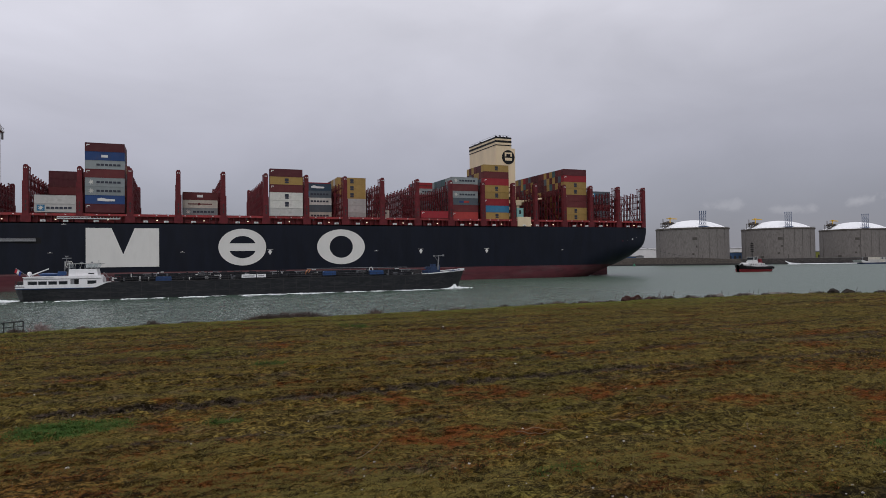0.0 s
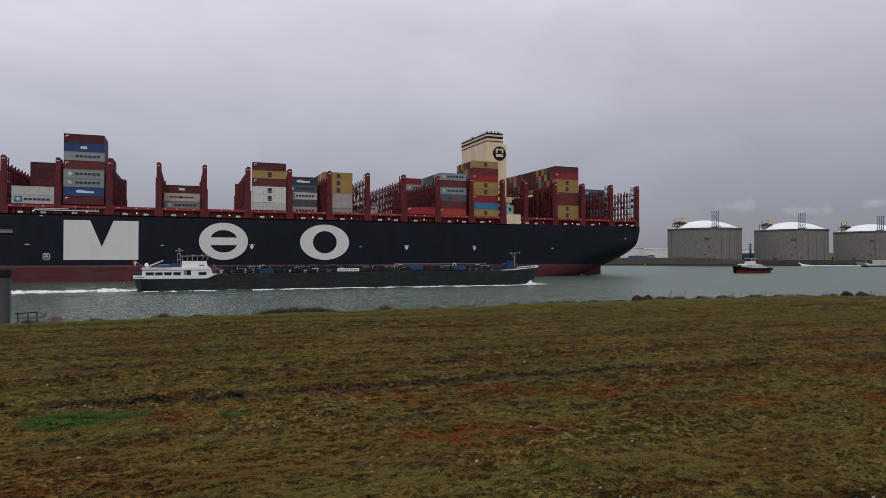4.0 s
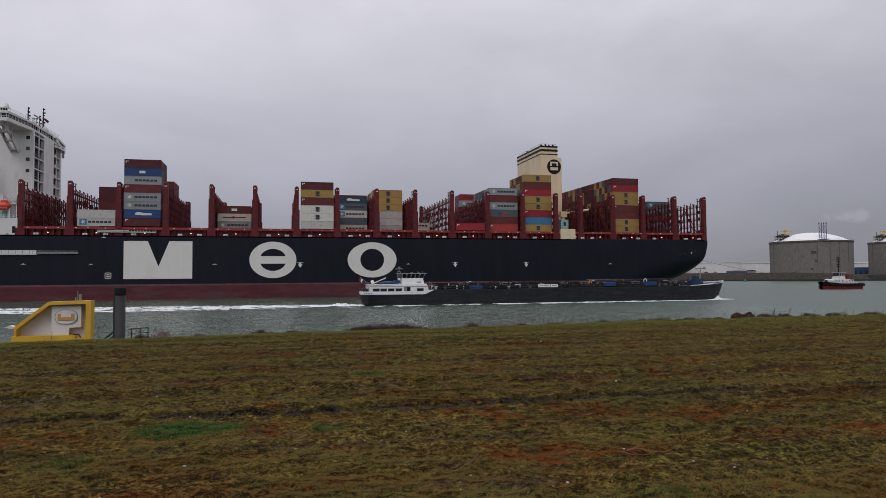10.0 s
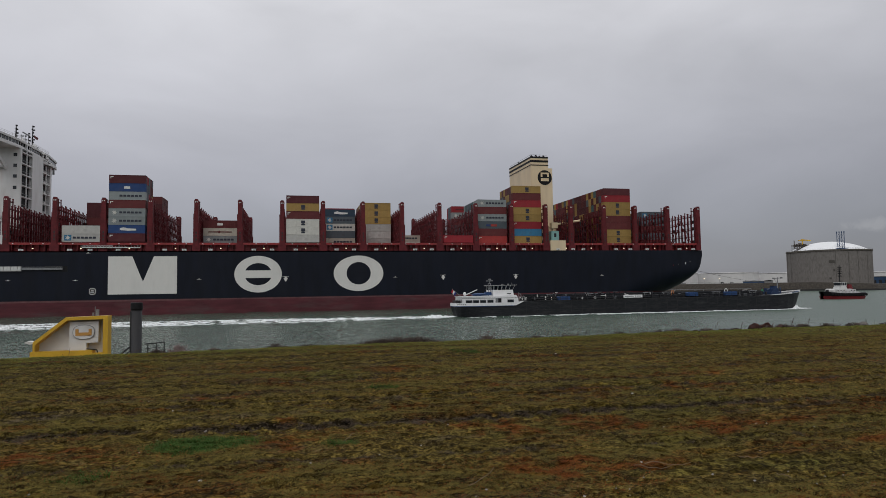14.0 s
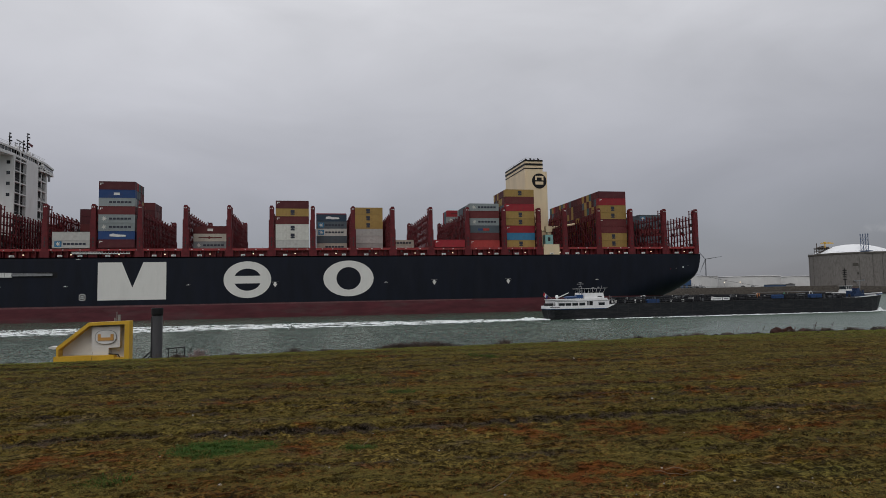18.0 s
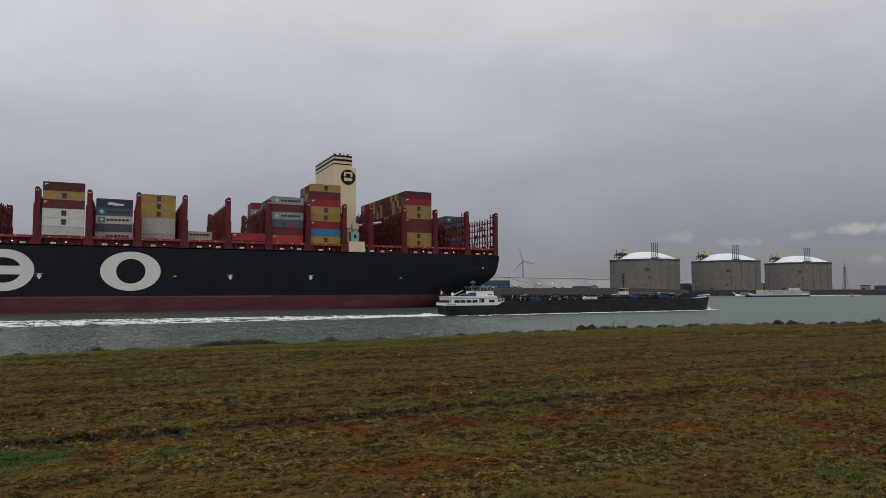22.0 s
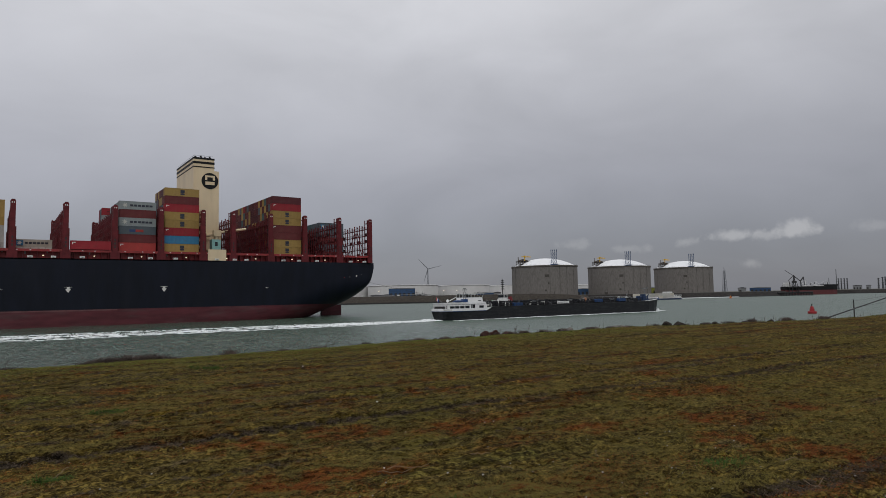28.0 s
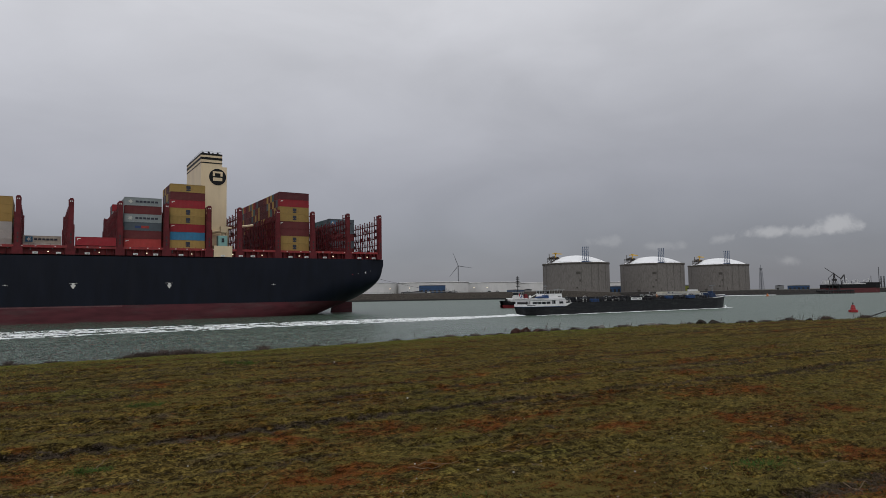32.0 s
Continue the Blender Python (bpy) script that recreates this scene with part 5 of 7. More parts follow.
for k in range(5):
    s.box(14.9 + k * 0.42, 15.15 + k * 0.42, 174.7 - 4.0 - k * 0.35 - 0.55, 174.7 - 4.0 - k * 0.35, 3.25, 3.43)
part("name_bar", s, DARK, barge)
s = Shape().prism([(16.4, 3.0), (31.9, 3.0), (31.7, 5.2), (31.2, 5.85), (22.6, 5.7), (21.8, 5.55), (16.4, 5.55)], 170.6, 178.8)
s.box(16.2, 22.2, 170.4, 179.0, 5.55, 5.68)
ac = part("accommodation", s, BARGEWHITE, barge, "white deckhouse with square windows")
for x, w in ((17.3, 1.6), (19.25, 1.5), (21.2, 1.5), (23.2, 1.5), (28.8, 1.6)):
    part("window", Shape().box(x, x + w, 170.54, 170.62, 3.95, 4.75), GLASS, ac)
    part("window_frame", Shape().box(x - 0.12, x + w + 0.12, 170.57, 170.6, 3.83, 4.87), GREY, ac)
part("door", Shape().box(25.4, 27.0, 170.55, 170.62, 3.4, 5.15), BLACK, ac, "dark open doorway")
part("door_leaf", Shape().box(25.5, 26.1, 170.5, 170.56, 3.4, 5.1), GREY, ac)
part("eave_line", Shape().box(16.3, 31.6, 170.5, 170.61, 5.2, 5.28), GREY, ac)
part("house_mark", Shape().box(28.8, 30.0, 171.24, 171.31, 6.1, 6.28), DARK, ac)
s = Shape().prism([(24.9, 5.6), (30.8, 5.6), (30.5, 7.22), (25.0, 7.22)], 171.3, 178.1)
ROOFGREY = mat("roof_grey", (0.48, 0.48, 0.47), 0.5, var=0.1)
wh = part("wheelhouse", s, BARGEWHITE, barge, "white wheelhouse with a band of slanted windows")
part("wheelhouse_roof", Shape().prism([(24.5, 8.36), (31.5, 8.46), (31.5, 8.56), (24.5, 8.48)], 170.9, 178.5), ROOFGREY, wh, "thin grey roof")
for i in range(6):
    x = 25.05 + i * 1.08
    for y in (171.28, 178.02):
        part("window_post", Shape().prism([(x, 7.22), (x + 0.06, 7.22), (x + 0.06 + i * 0.12, 8.4), (x + i * 0.12, 8.4)], y, y + 0.07), PALEBAR, wh)
for y in (173.0, 174.7, 176.4):
    part("window_post", Shape().box(25.02, 25.09, y, y + 0.06, 7.22, 8.36), PALEBAR, wh)
for y in (171.34, 178.0):
    part("wheelhouse_pane", Shape().prism([(25.1, 7.22), (30.45, 7.22), (31.0, 8.4), (25.1, 8.36)], y, y + 0.03), PANE, wh)
part("wheelhouse_pane", Shape().box(25.06, 25.09, 171.42, 177.96, 7.22, 8.36), PANE, wh)
part("helm_desk", Shape().box(28.6, 29.8, 173, 176.5, 6.6, 7.5), DARK, wh)
part("helm_chair", Shape().box(27.2, 27.9, 174.3, 175.1, 6.6, 7.4).box(27.0, 27.2, 174.3, 175.1, 7.3, 7.9), BLACK, wh)
s = Shape().box(31.0, 31.3, 171.6, 171.9, 8.3, 8.6).box(27.2, 27.8, 171.0, 171.4, 8.56, 8.8).box(29.3, 29.7, 172, 172.4, 8.56, 8.9).rod((30.8, 173, 8.5), (30.8, 173, 9.2), 0.05)
part("roof_fitting", s, GREY, wh)
s = Shape()
for x in (24.0, 24.7):
    s.rod((x, 172.6, 5.6), (x, 172.6, 9.0), 0.09)
s.rod((24.0, 172.6, 9.0), (24.7, 172.6, 9.0), 0.09).rod((24.0, 172.6, 7.6), (25.0, 172.6, 7.6), 0.08).rod((24.4, 172.6, 9.0), (24.4, 172.6, 10.3), 0.07).rod((23.5, 172.6, 9.7), (25.3, 172.6, 9.75), 0.12).rod((24.0, 172.6, 7.0), (24.7, 172.6, 8.3), 0.06).box(24.1, 24.7, 172.3, 172.9, 10.0, 10.3)
part("radar_mast", s, GREY, wh)
s = Shape().rod((32.0, 170.9, 4.2), (32.0, 170.9, 6.4), 0.06).rod((32.0, 170.9, 6.4), (33.6, 170.9, 4.4), 0.06).rod((32.6, 170.9, 4.2), (32.6, 170.9, 6.2), 0.05).rod((33.6, 170.9, 4.1), (33.6, 170.9, 5.4), 0.05).rod((32.0, 170.9, 5.4), (33.6, 170.9, 5.2), 0.05)
part("deck_ladder", s, GREY, barge)
part("satellite_dome", Shape().lathe([(0.08, 5.6), (0.1, 5.9), (0.36, 6.0), (0.46, 6.3), (0.36, 6.62), (0.1, 6.75)], 12, 17.3, 172.0), BARGEWHITE, barge, smooth=True)
pole = part("flag_pole", Shape().rod((16.9, 174, 5.6), (14.3, 174, 7.65), 0.05), GREY, barge)
for k, (c, nm) in enumerate((((0.42, 0.02, 0.03), "flag_red"), ((0.6, 0.6, 0.6), "flag_white"), ((0.015, 0.035, 0.2), "flag_blue"))):
    x0, x1 = 14.4 + 0.36 * k, 14.4 + 0.36 * (k + 1)
    z0, z1 = 7.6 - 0.28 * k, 7.6 - 0.28 * (k + 1)
    s = Shape()
    s.grid([[(x0 - 0.1 * q, 174 + 0.1 * math.sin(q * 2 + k), z0 - 0.32 * q), (x1 - 0.1 * q, 174 + 0.1 * math.sin(q * 2 + k + 1), z1 - 0.32 * q)] for q in range(4)])
    part("flag_stripe", s, mat(nm, c, 0.8), pole)
# dinghy and its crane abaft the wheelhouse
s = Shape()
rows = []
for i in range(9):
    u = i / 8
    r = 0.8 * (1 - (2 * u - 1) ** 4) ** 0.5 + 0.03
    rows.append([(19.0 + 4.3 * u, 171.6 + r * math.cos(math.pi * k / 8), 6.2 - 0.55 * r * math.sin(math.pi * k / 8)) for k in range(9)])
s.grid(rows)
s.grid([[(x, y, 6.2 + 0.25 * (1 - (j / 4 - 1) ** 2) * (q == 1)) for q, (x, y) in enumerate(((r[0][0], r[0][1]), (r[4][0], 171.6), (r[-1][0], r[-1][1])))] for j, r in enumerate(rows)])
part("dinghy", s, BLUE, barge, "blue covered dinghy", True)
part("engine_cover", Shape().prism([(22.7, 5.8), (24.5, 5.9), (24.4, 6.7), (22.9, 6.75)], 171.0, 172.6), BLUE, barge)
s = Shape().rod((17.6, 172.5, 5.6), (17.6, 172.5, 6.2), 0.16).rod((17.6, 172.5, 6.0), (20.9, 172.5, 7.35), 0.13)
part("dinghy_crane", s, PALEBAR, barge)
s = Shape()
for x in np.arange(14.9, 17.5, 0.6):
    s.rod((x, 170.9, 3.9), (x, 170.9, 5.0), 0.06, n=4)
s.box(14.9, 16.2, 172.0, 176, 3.6, 4.8)
part("stern_winch", s, DARK, barge)
# cargo deck: raised trunk, covers, pipes, walkway rails
TRUNK = mat("trunk_paint", (0.012, 0.013, 0.016), 0.6, var=0.4, scale=1.5, col2=(0.035, 0.033, 0.032), amount=0.5, scale2=0.8, spec=0.2)
part("trunk_deck", Shape().box(35, 106, 170.9, 178.2, 4.1, 5.0).box(35.5, 105.5, 172.4, 178.0, 5.0, 5.4), TRUNK, barge, "dark raised cargo deck")
for x, n, z in ((42.8, 3.4, 4.0), (82.0, 3.2, 4.5), (94.2, 3.7, 4.5)):
    q = Shape().prism([(x, z), (x + n, z), (x + n, z + 0.95), (x + n - 0.2, z + 1.15), (x + 0.2, z + 1.15), (x, z + 0.95)], 169.5, 171.0)
    part("tank_hatch", q, BLUE, barge, "blue covered locker")
for x, n in ((61.9, 3.4), (65.5, 2.1)):
    bd = part("name_board", Shape().box(x, x + n, 169.2, 169.34, 4.4, 5.2), BARGEWHITE, barge, "white board along the deck rail")
    part("board_bar", Shape().box(x + 0.3, x + n - 0.4, 169.16, 169.2, 4.7, 4.9), GREY, bd)
rnd = random.Random(7)
s, hv, pl, lt = Shape(), Shape(), Shape(), Shape()
for k in range(37):
    x = 35.5 + k * 1.95
    s.rod((x, 169.35, 4.0), (x, 169.35, 5.1), 0.04, n=4)
for z in (4.55, 5.1):
    s.rod((35.5, 169.35, z), (106, 169.35, z), 0.035, n=4)
part("deck_railing", s, DARK, barge)
for y, z in ((170.3, 4.55), (171.9, 5.05), (172.6, 5.5), (173.2, 5.7), (174.6, 5.6), (176.0, 5.6)):
    hv.rod((34, y, z), (106, y, z), 0.12)
for k in range(330):
    x = 33.2 + rnd.random() * 74
    y = 169.9 + rnd.random() * 5
    h = 0.25 + rnd.random() ** 2 * 1.1
    q = lt if k % 7 == 0 else (hv, pl, hv, hv)[k % 4]
    if k % 3 == 0:
        q.rod((x, y, 4.2), (x, y, 4.7 + h), 0.1 + 0.12 * rnd.random())
    elif k % 3 == 1:
        w = 0.4 + 1.3 * rnd.random()
        q.rod((x, y, 4.8 + h), (x + w, y, 4.8 + h), 0.06 + 0.05 * rnd.random())
        hv.rod((x + 0.1, y, 4.2), (x + 0.1, y, 4.8 + h), 0.08)
        hv.rod((x + w - 0.1, y, 4.2), (x + w - 0.1, y, 4.8 + h), 0.08)
    else:
        q.box(x, x + 0.3 + 0.9 * rnd.random(), y, y + 0.6, 4.2, 4.6 + 0.5 * h)
tagged(part("deck_pipe", hv, TRUNK, barge, "dark deck piping and valves"), kind="stuff")
tagged(part("deck_fitting", pl, mat("fitting_grey", (0.085, 0.088, 0.095), 0.55, var=0.3, scale=2), barge), kind="stuff")
tagged(part("pale_fitting", lt, PALEBAR, barge), kind="stuff")
q = Shape().rod((77.7, 171, 4.7), (77.7, 171, 5.4), 0.12).rod((77.7, 171, 5.4), (78.5, 172, 6.15), 0.16).rod((78.4, 171, 5.3), (79.1, 172, 6.15), 0.12).rod((78.5, 172, 6.15), (79.1, 172, 6.15), 0.12)
part("hose_crane", q, mat("orange_paint", (0.30, 0.11, 0.03), 0.5), barge)
for x in (75, 91, 52, 103, 69, 40):
    q = Shape().rod((x, 171.5, 5.7), (x + 3.4, 172.0, 5.75), 0.08).rod((x + 0.5, 171.5, 4.7), (x + 0.5, 171.5, 5.7), 0.07).rod((x + 2.9, 172, 4.7), (x + 2.9, 172, 5.75), 0.07).rod((x + 0.5, 171.5, 5.25), (x + 2.9, 172, 5.25), 0.05)
    part("pipe_gantry", q, GREY, barge)
part("trunk_rail", Shape().rod((78.5, 174, 6.4), (106, 174, 6.35), 0.06).rod((90, 174, 4.7), (90, 174, 6.4), 0.05).rod((106, 174, 4.7), (106, 174, 6.35), 0.05), GREY, barge)
q = Shape()
for i in range(9):
    u0, u1 = math.pi * i / 9, math.pi * (i + 1) / 9
    q.rod((94.6 - 0.5 * math.cos(u0), 170, 5.7 + 0.8 * math.sin(u0)), (94.6 - 0.5 * math.cos(u1), 170, 5.7 + 0.8 * math.sin(u1)), 0.11)
part("vent_bend", q, PALEBAR, barge)
# bow
rows = []
for x in (108.5, 111, 114, 117, 119.5, 121.5, 122.8, 123.5):
    h = 5.72 * max(0.02, 1 - ((x - 108) / 15.6) ** 2.6)
    t = 4.25 + 1.2 * ((x - 104) / 19) ** 1.5
    u = (x - 108.5) / 15
    rows.append([(x, 174.7 - h - 0.03, t - 0.06 - 0.3 * u), (x, 174.7 - h - 0.05, t + 0.06 + 0.2 * u), (x, 174.7 - h + 0.12, t + 0.06 + 0.2 * u), (x, 174.7 - h + 0.12, t - 0.05)])
s = Shape().grid(rows).grid([[(x, 349.4 - y, z) for x, y, z in reversed(r)] for r in rows])
part("bow_bulwark", s, BARGEWHITE, barge, "white bow bulwark with a painted name")
s = Shape()
for k in range(6):
    x = 117.2 + k * 0.62
    h = 5.72 * max(0.02, 1 - ((x - 108) / 15.6) ** 2.6)
    s.box(x, x + 0.42, 174.7 - h - 0.5, 174.7 - h - 0.1, 4.98 + 0.06 * k, 5.16 + 0.06 * k)
part("name_bar", s, BLUE, barge)
s = Shape().box(111.4, 115.0, 172.3, 177, 4.3, 5.35).box(112.4, 114.5, 172.8, 176.5, 5.35, 6.35).box(113.2, 114.1, 173, 175, 6.35, 7.1).rod((110.6, 173, 5.8), (111.6, 173, 6.3), 0.2).rod((115.2, 173, 4.5), (115.2, 173, 6.6), 0.2)
part("bow_winch_house", s, BOWBLUE, barge, "blue winch gear on the bow")
s = Shape().rod((115.3, 174.5, 5), (115.7, 174.5, 9.7), 0.24, 0.13).rod((114.2, 174.5, 9.35), (117.0, 174.5, 9.5), 0.1).box(114.0, 114.5, 174.2, 174.8, 9.2, 9.6).box(116.8, 117.2, 174.2, 174.8, 9.3, 9.8).rod((115.6, 174.5, 7.4), (114.4, 174.5, 9.3), 0.06)
part("bow_mast", s, GREY, barge)
s = Shape()
for x in (107.2, 109.0, 118.8):
    s.rod((x, 171.5, 4.3), (x, 171.5, 5.4), 0.3, n=8)
s.box(106, 110, 174, 178, 4.3, 5.6)
part("bollard", s, DARK, barge)


for ob in barge.children_recursive:  # hull length 111.5 m, the after house a little lower than its drawing
    if ob.type == "MESH":
        after = ob.name.split(".")[0] not in ("hull", "bulwark", "bulwark_front", "stern_strake", "name_bar")
        for v in ob.data.vertices:
            if after and v.co.x < 32.2 and v.co.z > 3.3:
                v.co.z -= float(np.interp(v.co.z, (3.3, 3.8, 4.8, 5.5, 6.4), (0.0, 0.38, 0.36, 0.2, 0.06)))
            v.co.x = 14.6 + (v.co.x - 14.6) * 1.026


# ---- foam that travels with the barge ----
def foam_strip(seed, x0, x1, centre, width, step=0.8, gaps=0.0, z=0.04, long=1.0):
    """Many small flat rafts of foam, thickest along the middle of the strip."""
    r = random.Random(seed)
    s = Shape()
    x = x0
    while x < x1:
        u = (x - x0) / (x1 - x0)
        wide = width(u)
        for _ in range(max(1, int(6 * wide))):
            if r.random() < gaps:
                continue
            y = centre(x) + r.gauss(0, 0.42) * wide
            a, b = (0.15 + r.random() ** 2 * 0.9) * long, 0.06 + r.random() * 0.16
            k = len(s.v)
            n = 9
            for i in range(n):
                c = 2 * math.pi * i / n
                q = 0.5 + 0.75 * r.random()
                s.v.append((x + a * q * math.cos(c), y + b * q * math.sin(c), 0.0))
            s.v.append((x + r.gauss(0, 0.2) * a, y, 0.07 + z + 0.09 * r.random()))
            s.f += [(k + i, k + (i + 1) % n, k + n) for i in range(n)]
        x += step * (0.6 + 0.8 * r.random())
    return s


def crest(seed, x0, x1, centre, height, spread, step=0.25):
    """A broken ridge of white water, with a ragged crown."""
    r = random.Random(seed)
    rows = []
    x = x0
    while x < x1:
        h, w = height(x), spread(x)
        rows.append([(x + r.gauss(0, 0.08), centre(x) + w * q * (0.7 + 0.6 * r.random()), (-0.05 if abs(q) == 1 else max(0.03, h * (1 - abs(q)) * (0.45 + 0.9 * r.random())))) for q in (-1, -0.6, -0.25, 0.1, 0.5, 1)])
        x += step
    return Shape().grid(rows)


wake = empty("barge_wake", "white foaming stern wake on the grey-green water", "wake")


def spread(u):
    """Half the wake's width, u metres behind the stern."""
    return 4.0 + 0.24 * min(u, 32) + 0.05 * max(0.0, u - 32)


def foam_field(seed, x0, x1, thick, edge_line):
    """Flat drifting rafts of foam, in streaks drawn out along the wake and denser along its two edges."""
    r = random.Random(seed)
    s = Shape()
    x = x0
    while x < x1:
        u = 13.0 - x
        w = spread(u)
        for _ in range(3):
            q = r.uniform(-1, 1)
            y = 174.2 + q * w + 0.7 * math.sin(x * 0.06)
            rim = math.exp(-((abs(q) - 0.86) / 0.13) ** 2) * edge_line
            mid = math.exp(-((q + 0.1) / 0.42) ** 2)
            streak = noise.noise((x * 0.035, y * 0.55, seed)) + 0.5 * noise.noise((x * 0.16, y * 1.3, seed + 5))
            if r.random() > thick(u) * (0.25 + 0.75 * max(rim, mid)) * (1.0 if u < 14 else max(0.0, min(1.6, 0.75 + 2.2 * streak))):
                continue
            a, b = 0.2 + 1.0 * r.random() ** 2, 0.10 + 0.22 * r.random()
            k, n = len(s.v), 8
            for i in range(n):
                c = 2 * math.pi * i / n
                g = 0.55 + 0.7 * r.random()
                s.v.append((x + a * g * math.cos(c), y + b * g * math.sin(c), 0.05 + 0.03 * r.random()))
            s.v.append((x, y, 0.12 + 0.05 * r.random()))
            s.f += [(k + i, k + (i + 1) % n, k + n) for i in range(n)]
        x += 3.0 * 0.36 / (2 * w) / 1.5
    return s


tagged(part("stern_foam", foam_field(1, -16, 15, lambda u: 1.0 if u > 1 else 0.5, 0.2), FOAM, wake), kind="stuff")
tagged(part("wake_trail", foam_field(2, -80, -14, lambda u: 0.88 - 0.0052 * (u - 28), 0.8), FOAM, wake), kind="stuff")
tagged(part("wake_fringe", foam_field(3, -260, -78, lambda u: max(0.2, 0.54 - 0.0020 * (u - 90)), 1.0), FOAM, wake), kind="stuff")
part("stern_crest", crest(11, 3, 15.5, lambda x: 172.6 - 0.10 * (15 - x), lambda x: 0.10 + 0.75 * max(0, 1 - abs(x - 9.5) / 6), lambda x: 1.6), FOAM, wake)
part("side_foam", crest(4, 17, 112, lambda x: 168.8 - 0.003 * (110 - x), lambda x: 0.06 + 0.13 * min(1, max(0, (x - 22) / 40)) + 0.05 * math.sin(x * 0.7) * math.sin(x * 0.23), lambda x: 0.22 + 0.15 * math.sin(x * 0.31) ** 2, 0.5), FOAM, wake)
tagged(part("side_froth", foam_strip(7, 17, 112, lambda x: 167.6 - 0.012 * (110 - x), lambda u: 0.5 + 1.2 * (1 - u), 0.9, 0.86, 0.01), FOAM, wake), kind="stuff")
part("bow_wave", crest(5, 108, 125.8, lambda x: 168.6 + max(0, (x - 111.0) / 14.5) ** 2.3 * 5.2, lambda x: 0.16 + 1.15 * math.exp(-((x - 121.8) / 2.0) ** 2) * (x < 122.6) + 0.55 * max(0, 1 - abs(x - 123.5) / 2.2), lambda x: 0.35 + 0.8 * math.exp(-((x - 122.5) / 2.6) ** 2), 0.2), FOAM, wake)
tagged(part("bow_spray", foam_strip(8, 116, 127.5, lambda x: 169.6 + max(0, (x - 113.0) / 14.5) ** 2 * 4.0, lambda u: 0.5 + 1.0 * u, 0.25, 0.35, 0.08, 0.7), FOAM, wake), kind="stuff")

# ---- tug on a line at the ship's stern ----
tug = empty("harbour_tug", "red and black harbour tug with a white wheelhouse", "tugboat")
def tug_hull(lo, hi, wide):
    s = Shape()
    for side in (-1, 1):
        rows = []
        for x in (-14.0, -13.2, -11.5, -8, -3, 3, 8, 11.5, 13.2, 14.0):
            h = wide * max(0.03, 1 - abs(x / 14.15) ** 4.5) ** 0.6
            sheer = 1.1 * max(0, (-x - 2) / 12) ** 1.6 + 0.35 * max(0, (x - 4) / 10)
            rows.append([(x * (0.93 + 0.07 * k / 4), 267 + side * h * (0.86 + 0.14 * k / 4), lo + (hi + (sheer if hi > 2 else sheer * 0.35) - lo) * k / 4) for k in range(5)])
        s.grid(rows if side < 0 else [list(reversed(r)) for r in rows])
    n = len(rows)
    k = len(s.v)
    s.v += [r[-1] for r in rows] + [(x, 534 - y, z) for x, y, z in (r[-1] for r in rows)]
    s.f += [(k + i, k + i + 1, k + n + i + 1, k + n + i) for i in range(n - 1)]
    return s


part("lower_hull", tug_hull(-1.0, 1.25, 5.3), mat("tug_red", (0.20, 0.015, 0.02), 0.5, var=0.2), tug, "red lower hull")
part("upper_hull", tug_hull(1.1, 2.7, 5.5), BLACK, tug, "black upper hull with tyre fenders")
s = Shape()
for k in range(15):
    s.rod((-12.0 + k * 1.6, 261.4 + 0.6 * (abs(-12 + k * 1.6) / 14) ** 3, 2.1 + 0.7 * max(0, (4 - k) / 6)), (-12.0 + k * 1.6, 261.75 + 0.6 * (abs(-12 + k * 1.6) / 14) ** 3, 2.1 + 0.7 * max(0, (4 - k) / 6)), 0.65, n=10)
part("tyre_fender", s, BLACK, tug)
s = Shape().box(-7.0, 5.5, 263.8, 270.2, 2.8, 4.6).prism([(-7.5, 5.0), (3.0, 4.9), (6.5, 3.8), (9.5, 3.1), (9.5, 2.8), (-9.0, 2.8), (-8.6, 4.4)], 264.3, 269.7).box(-3.6, 1.0, 264.9, 269.1, 4.6, 5.9)
dk = part("deckhouse", s, WHITE, tug, "white deckhouse")
for x in (-6.4, -4.4, -2.4, 2.6, 4.6):
    part("porthole", Shape().rod((x, 263.7, 4.1), (x, 263.82, 4.1), 0.28, n=8), GLASS, dk)
s = Shape().prism([(-2.8, 5.9), (0.5, 5.9), (0.8, 6.5), (-3.0, 6.5)], 264.9, 269.1).box(-3.2, 1.1, 264.7, 269.3, 7.9, 8.1)
for x in (-3.0, -1.8, -0.6, 0.6):
    s.box(x, x + 0.14, 264.85, 264.97, 6.5, 7.9)
wh = part("wheelhouse", s, WHITE, tug, "white wheelhouse")
part("wheelhouse_window", Shape().box(-2.9, 0.7, 264.95, 269.05, 6.5, 7.9), GLASS, wh)
s = Shape().rod((-1.2, 267, 8.0), (-1.2, 267, 16.4), 0.3, 0.14)
for z in (11, 12.2, 13.4, 14.4, 15.3):
    s.rod((-2.4, 267, z), (0.2, 267, z), 0.16).box(-1.8, -0.7, 266.6, 267.4, z, z + 0.35)
part("mast", s, BLACK, tug)
tug_red2 = mat("tug_funnel_red", (0.16, 0.012, 0.018), 0.5)
for y in (265.2, 268.8):
    part("funnel", Shape().prism([(2.0, 4.6), (4.6, 4.6), (3.6, 7.0), (2.2, 7.0)], y - 0.7, y + 0.7), tug_red2, tug, "red funnel")
part("bow_winch", Shape().rod((-10.2, 267, 3.2), (-10.2, 267, 4.6), 0.8, n=10), DARK, tug)
part("towing_winch", Shape().rod((9, 265.8, 3.0), (9, 268.2, 3.0), 0.7, n=10), DARK, tug)
s = Shape()
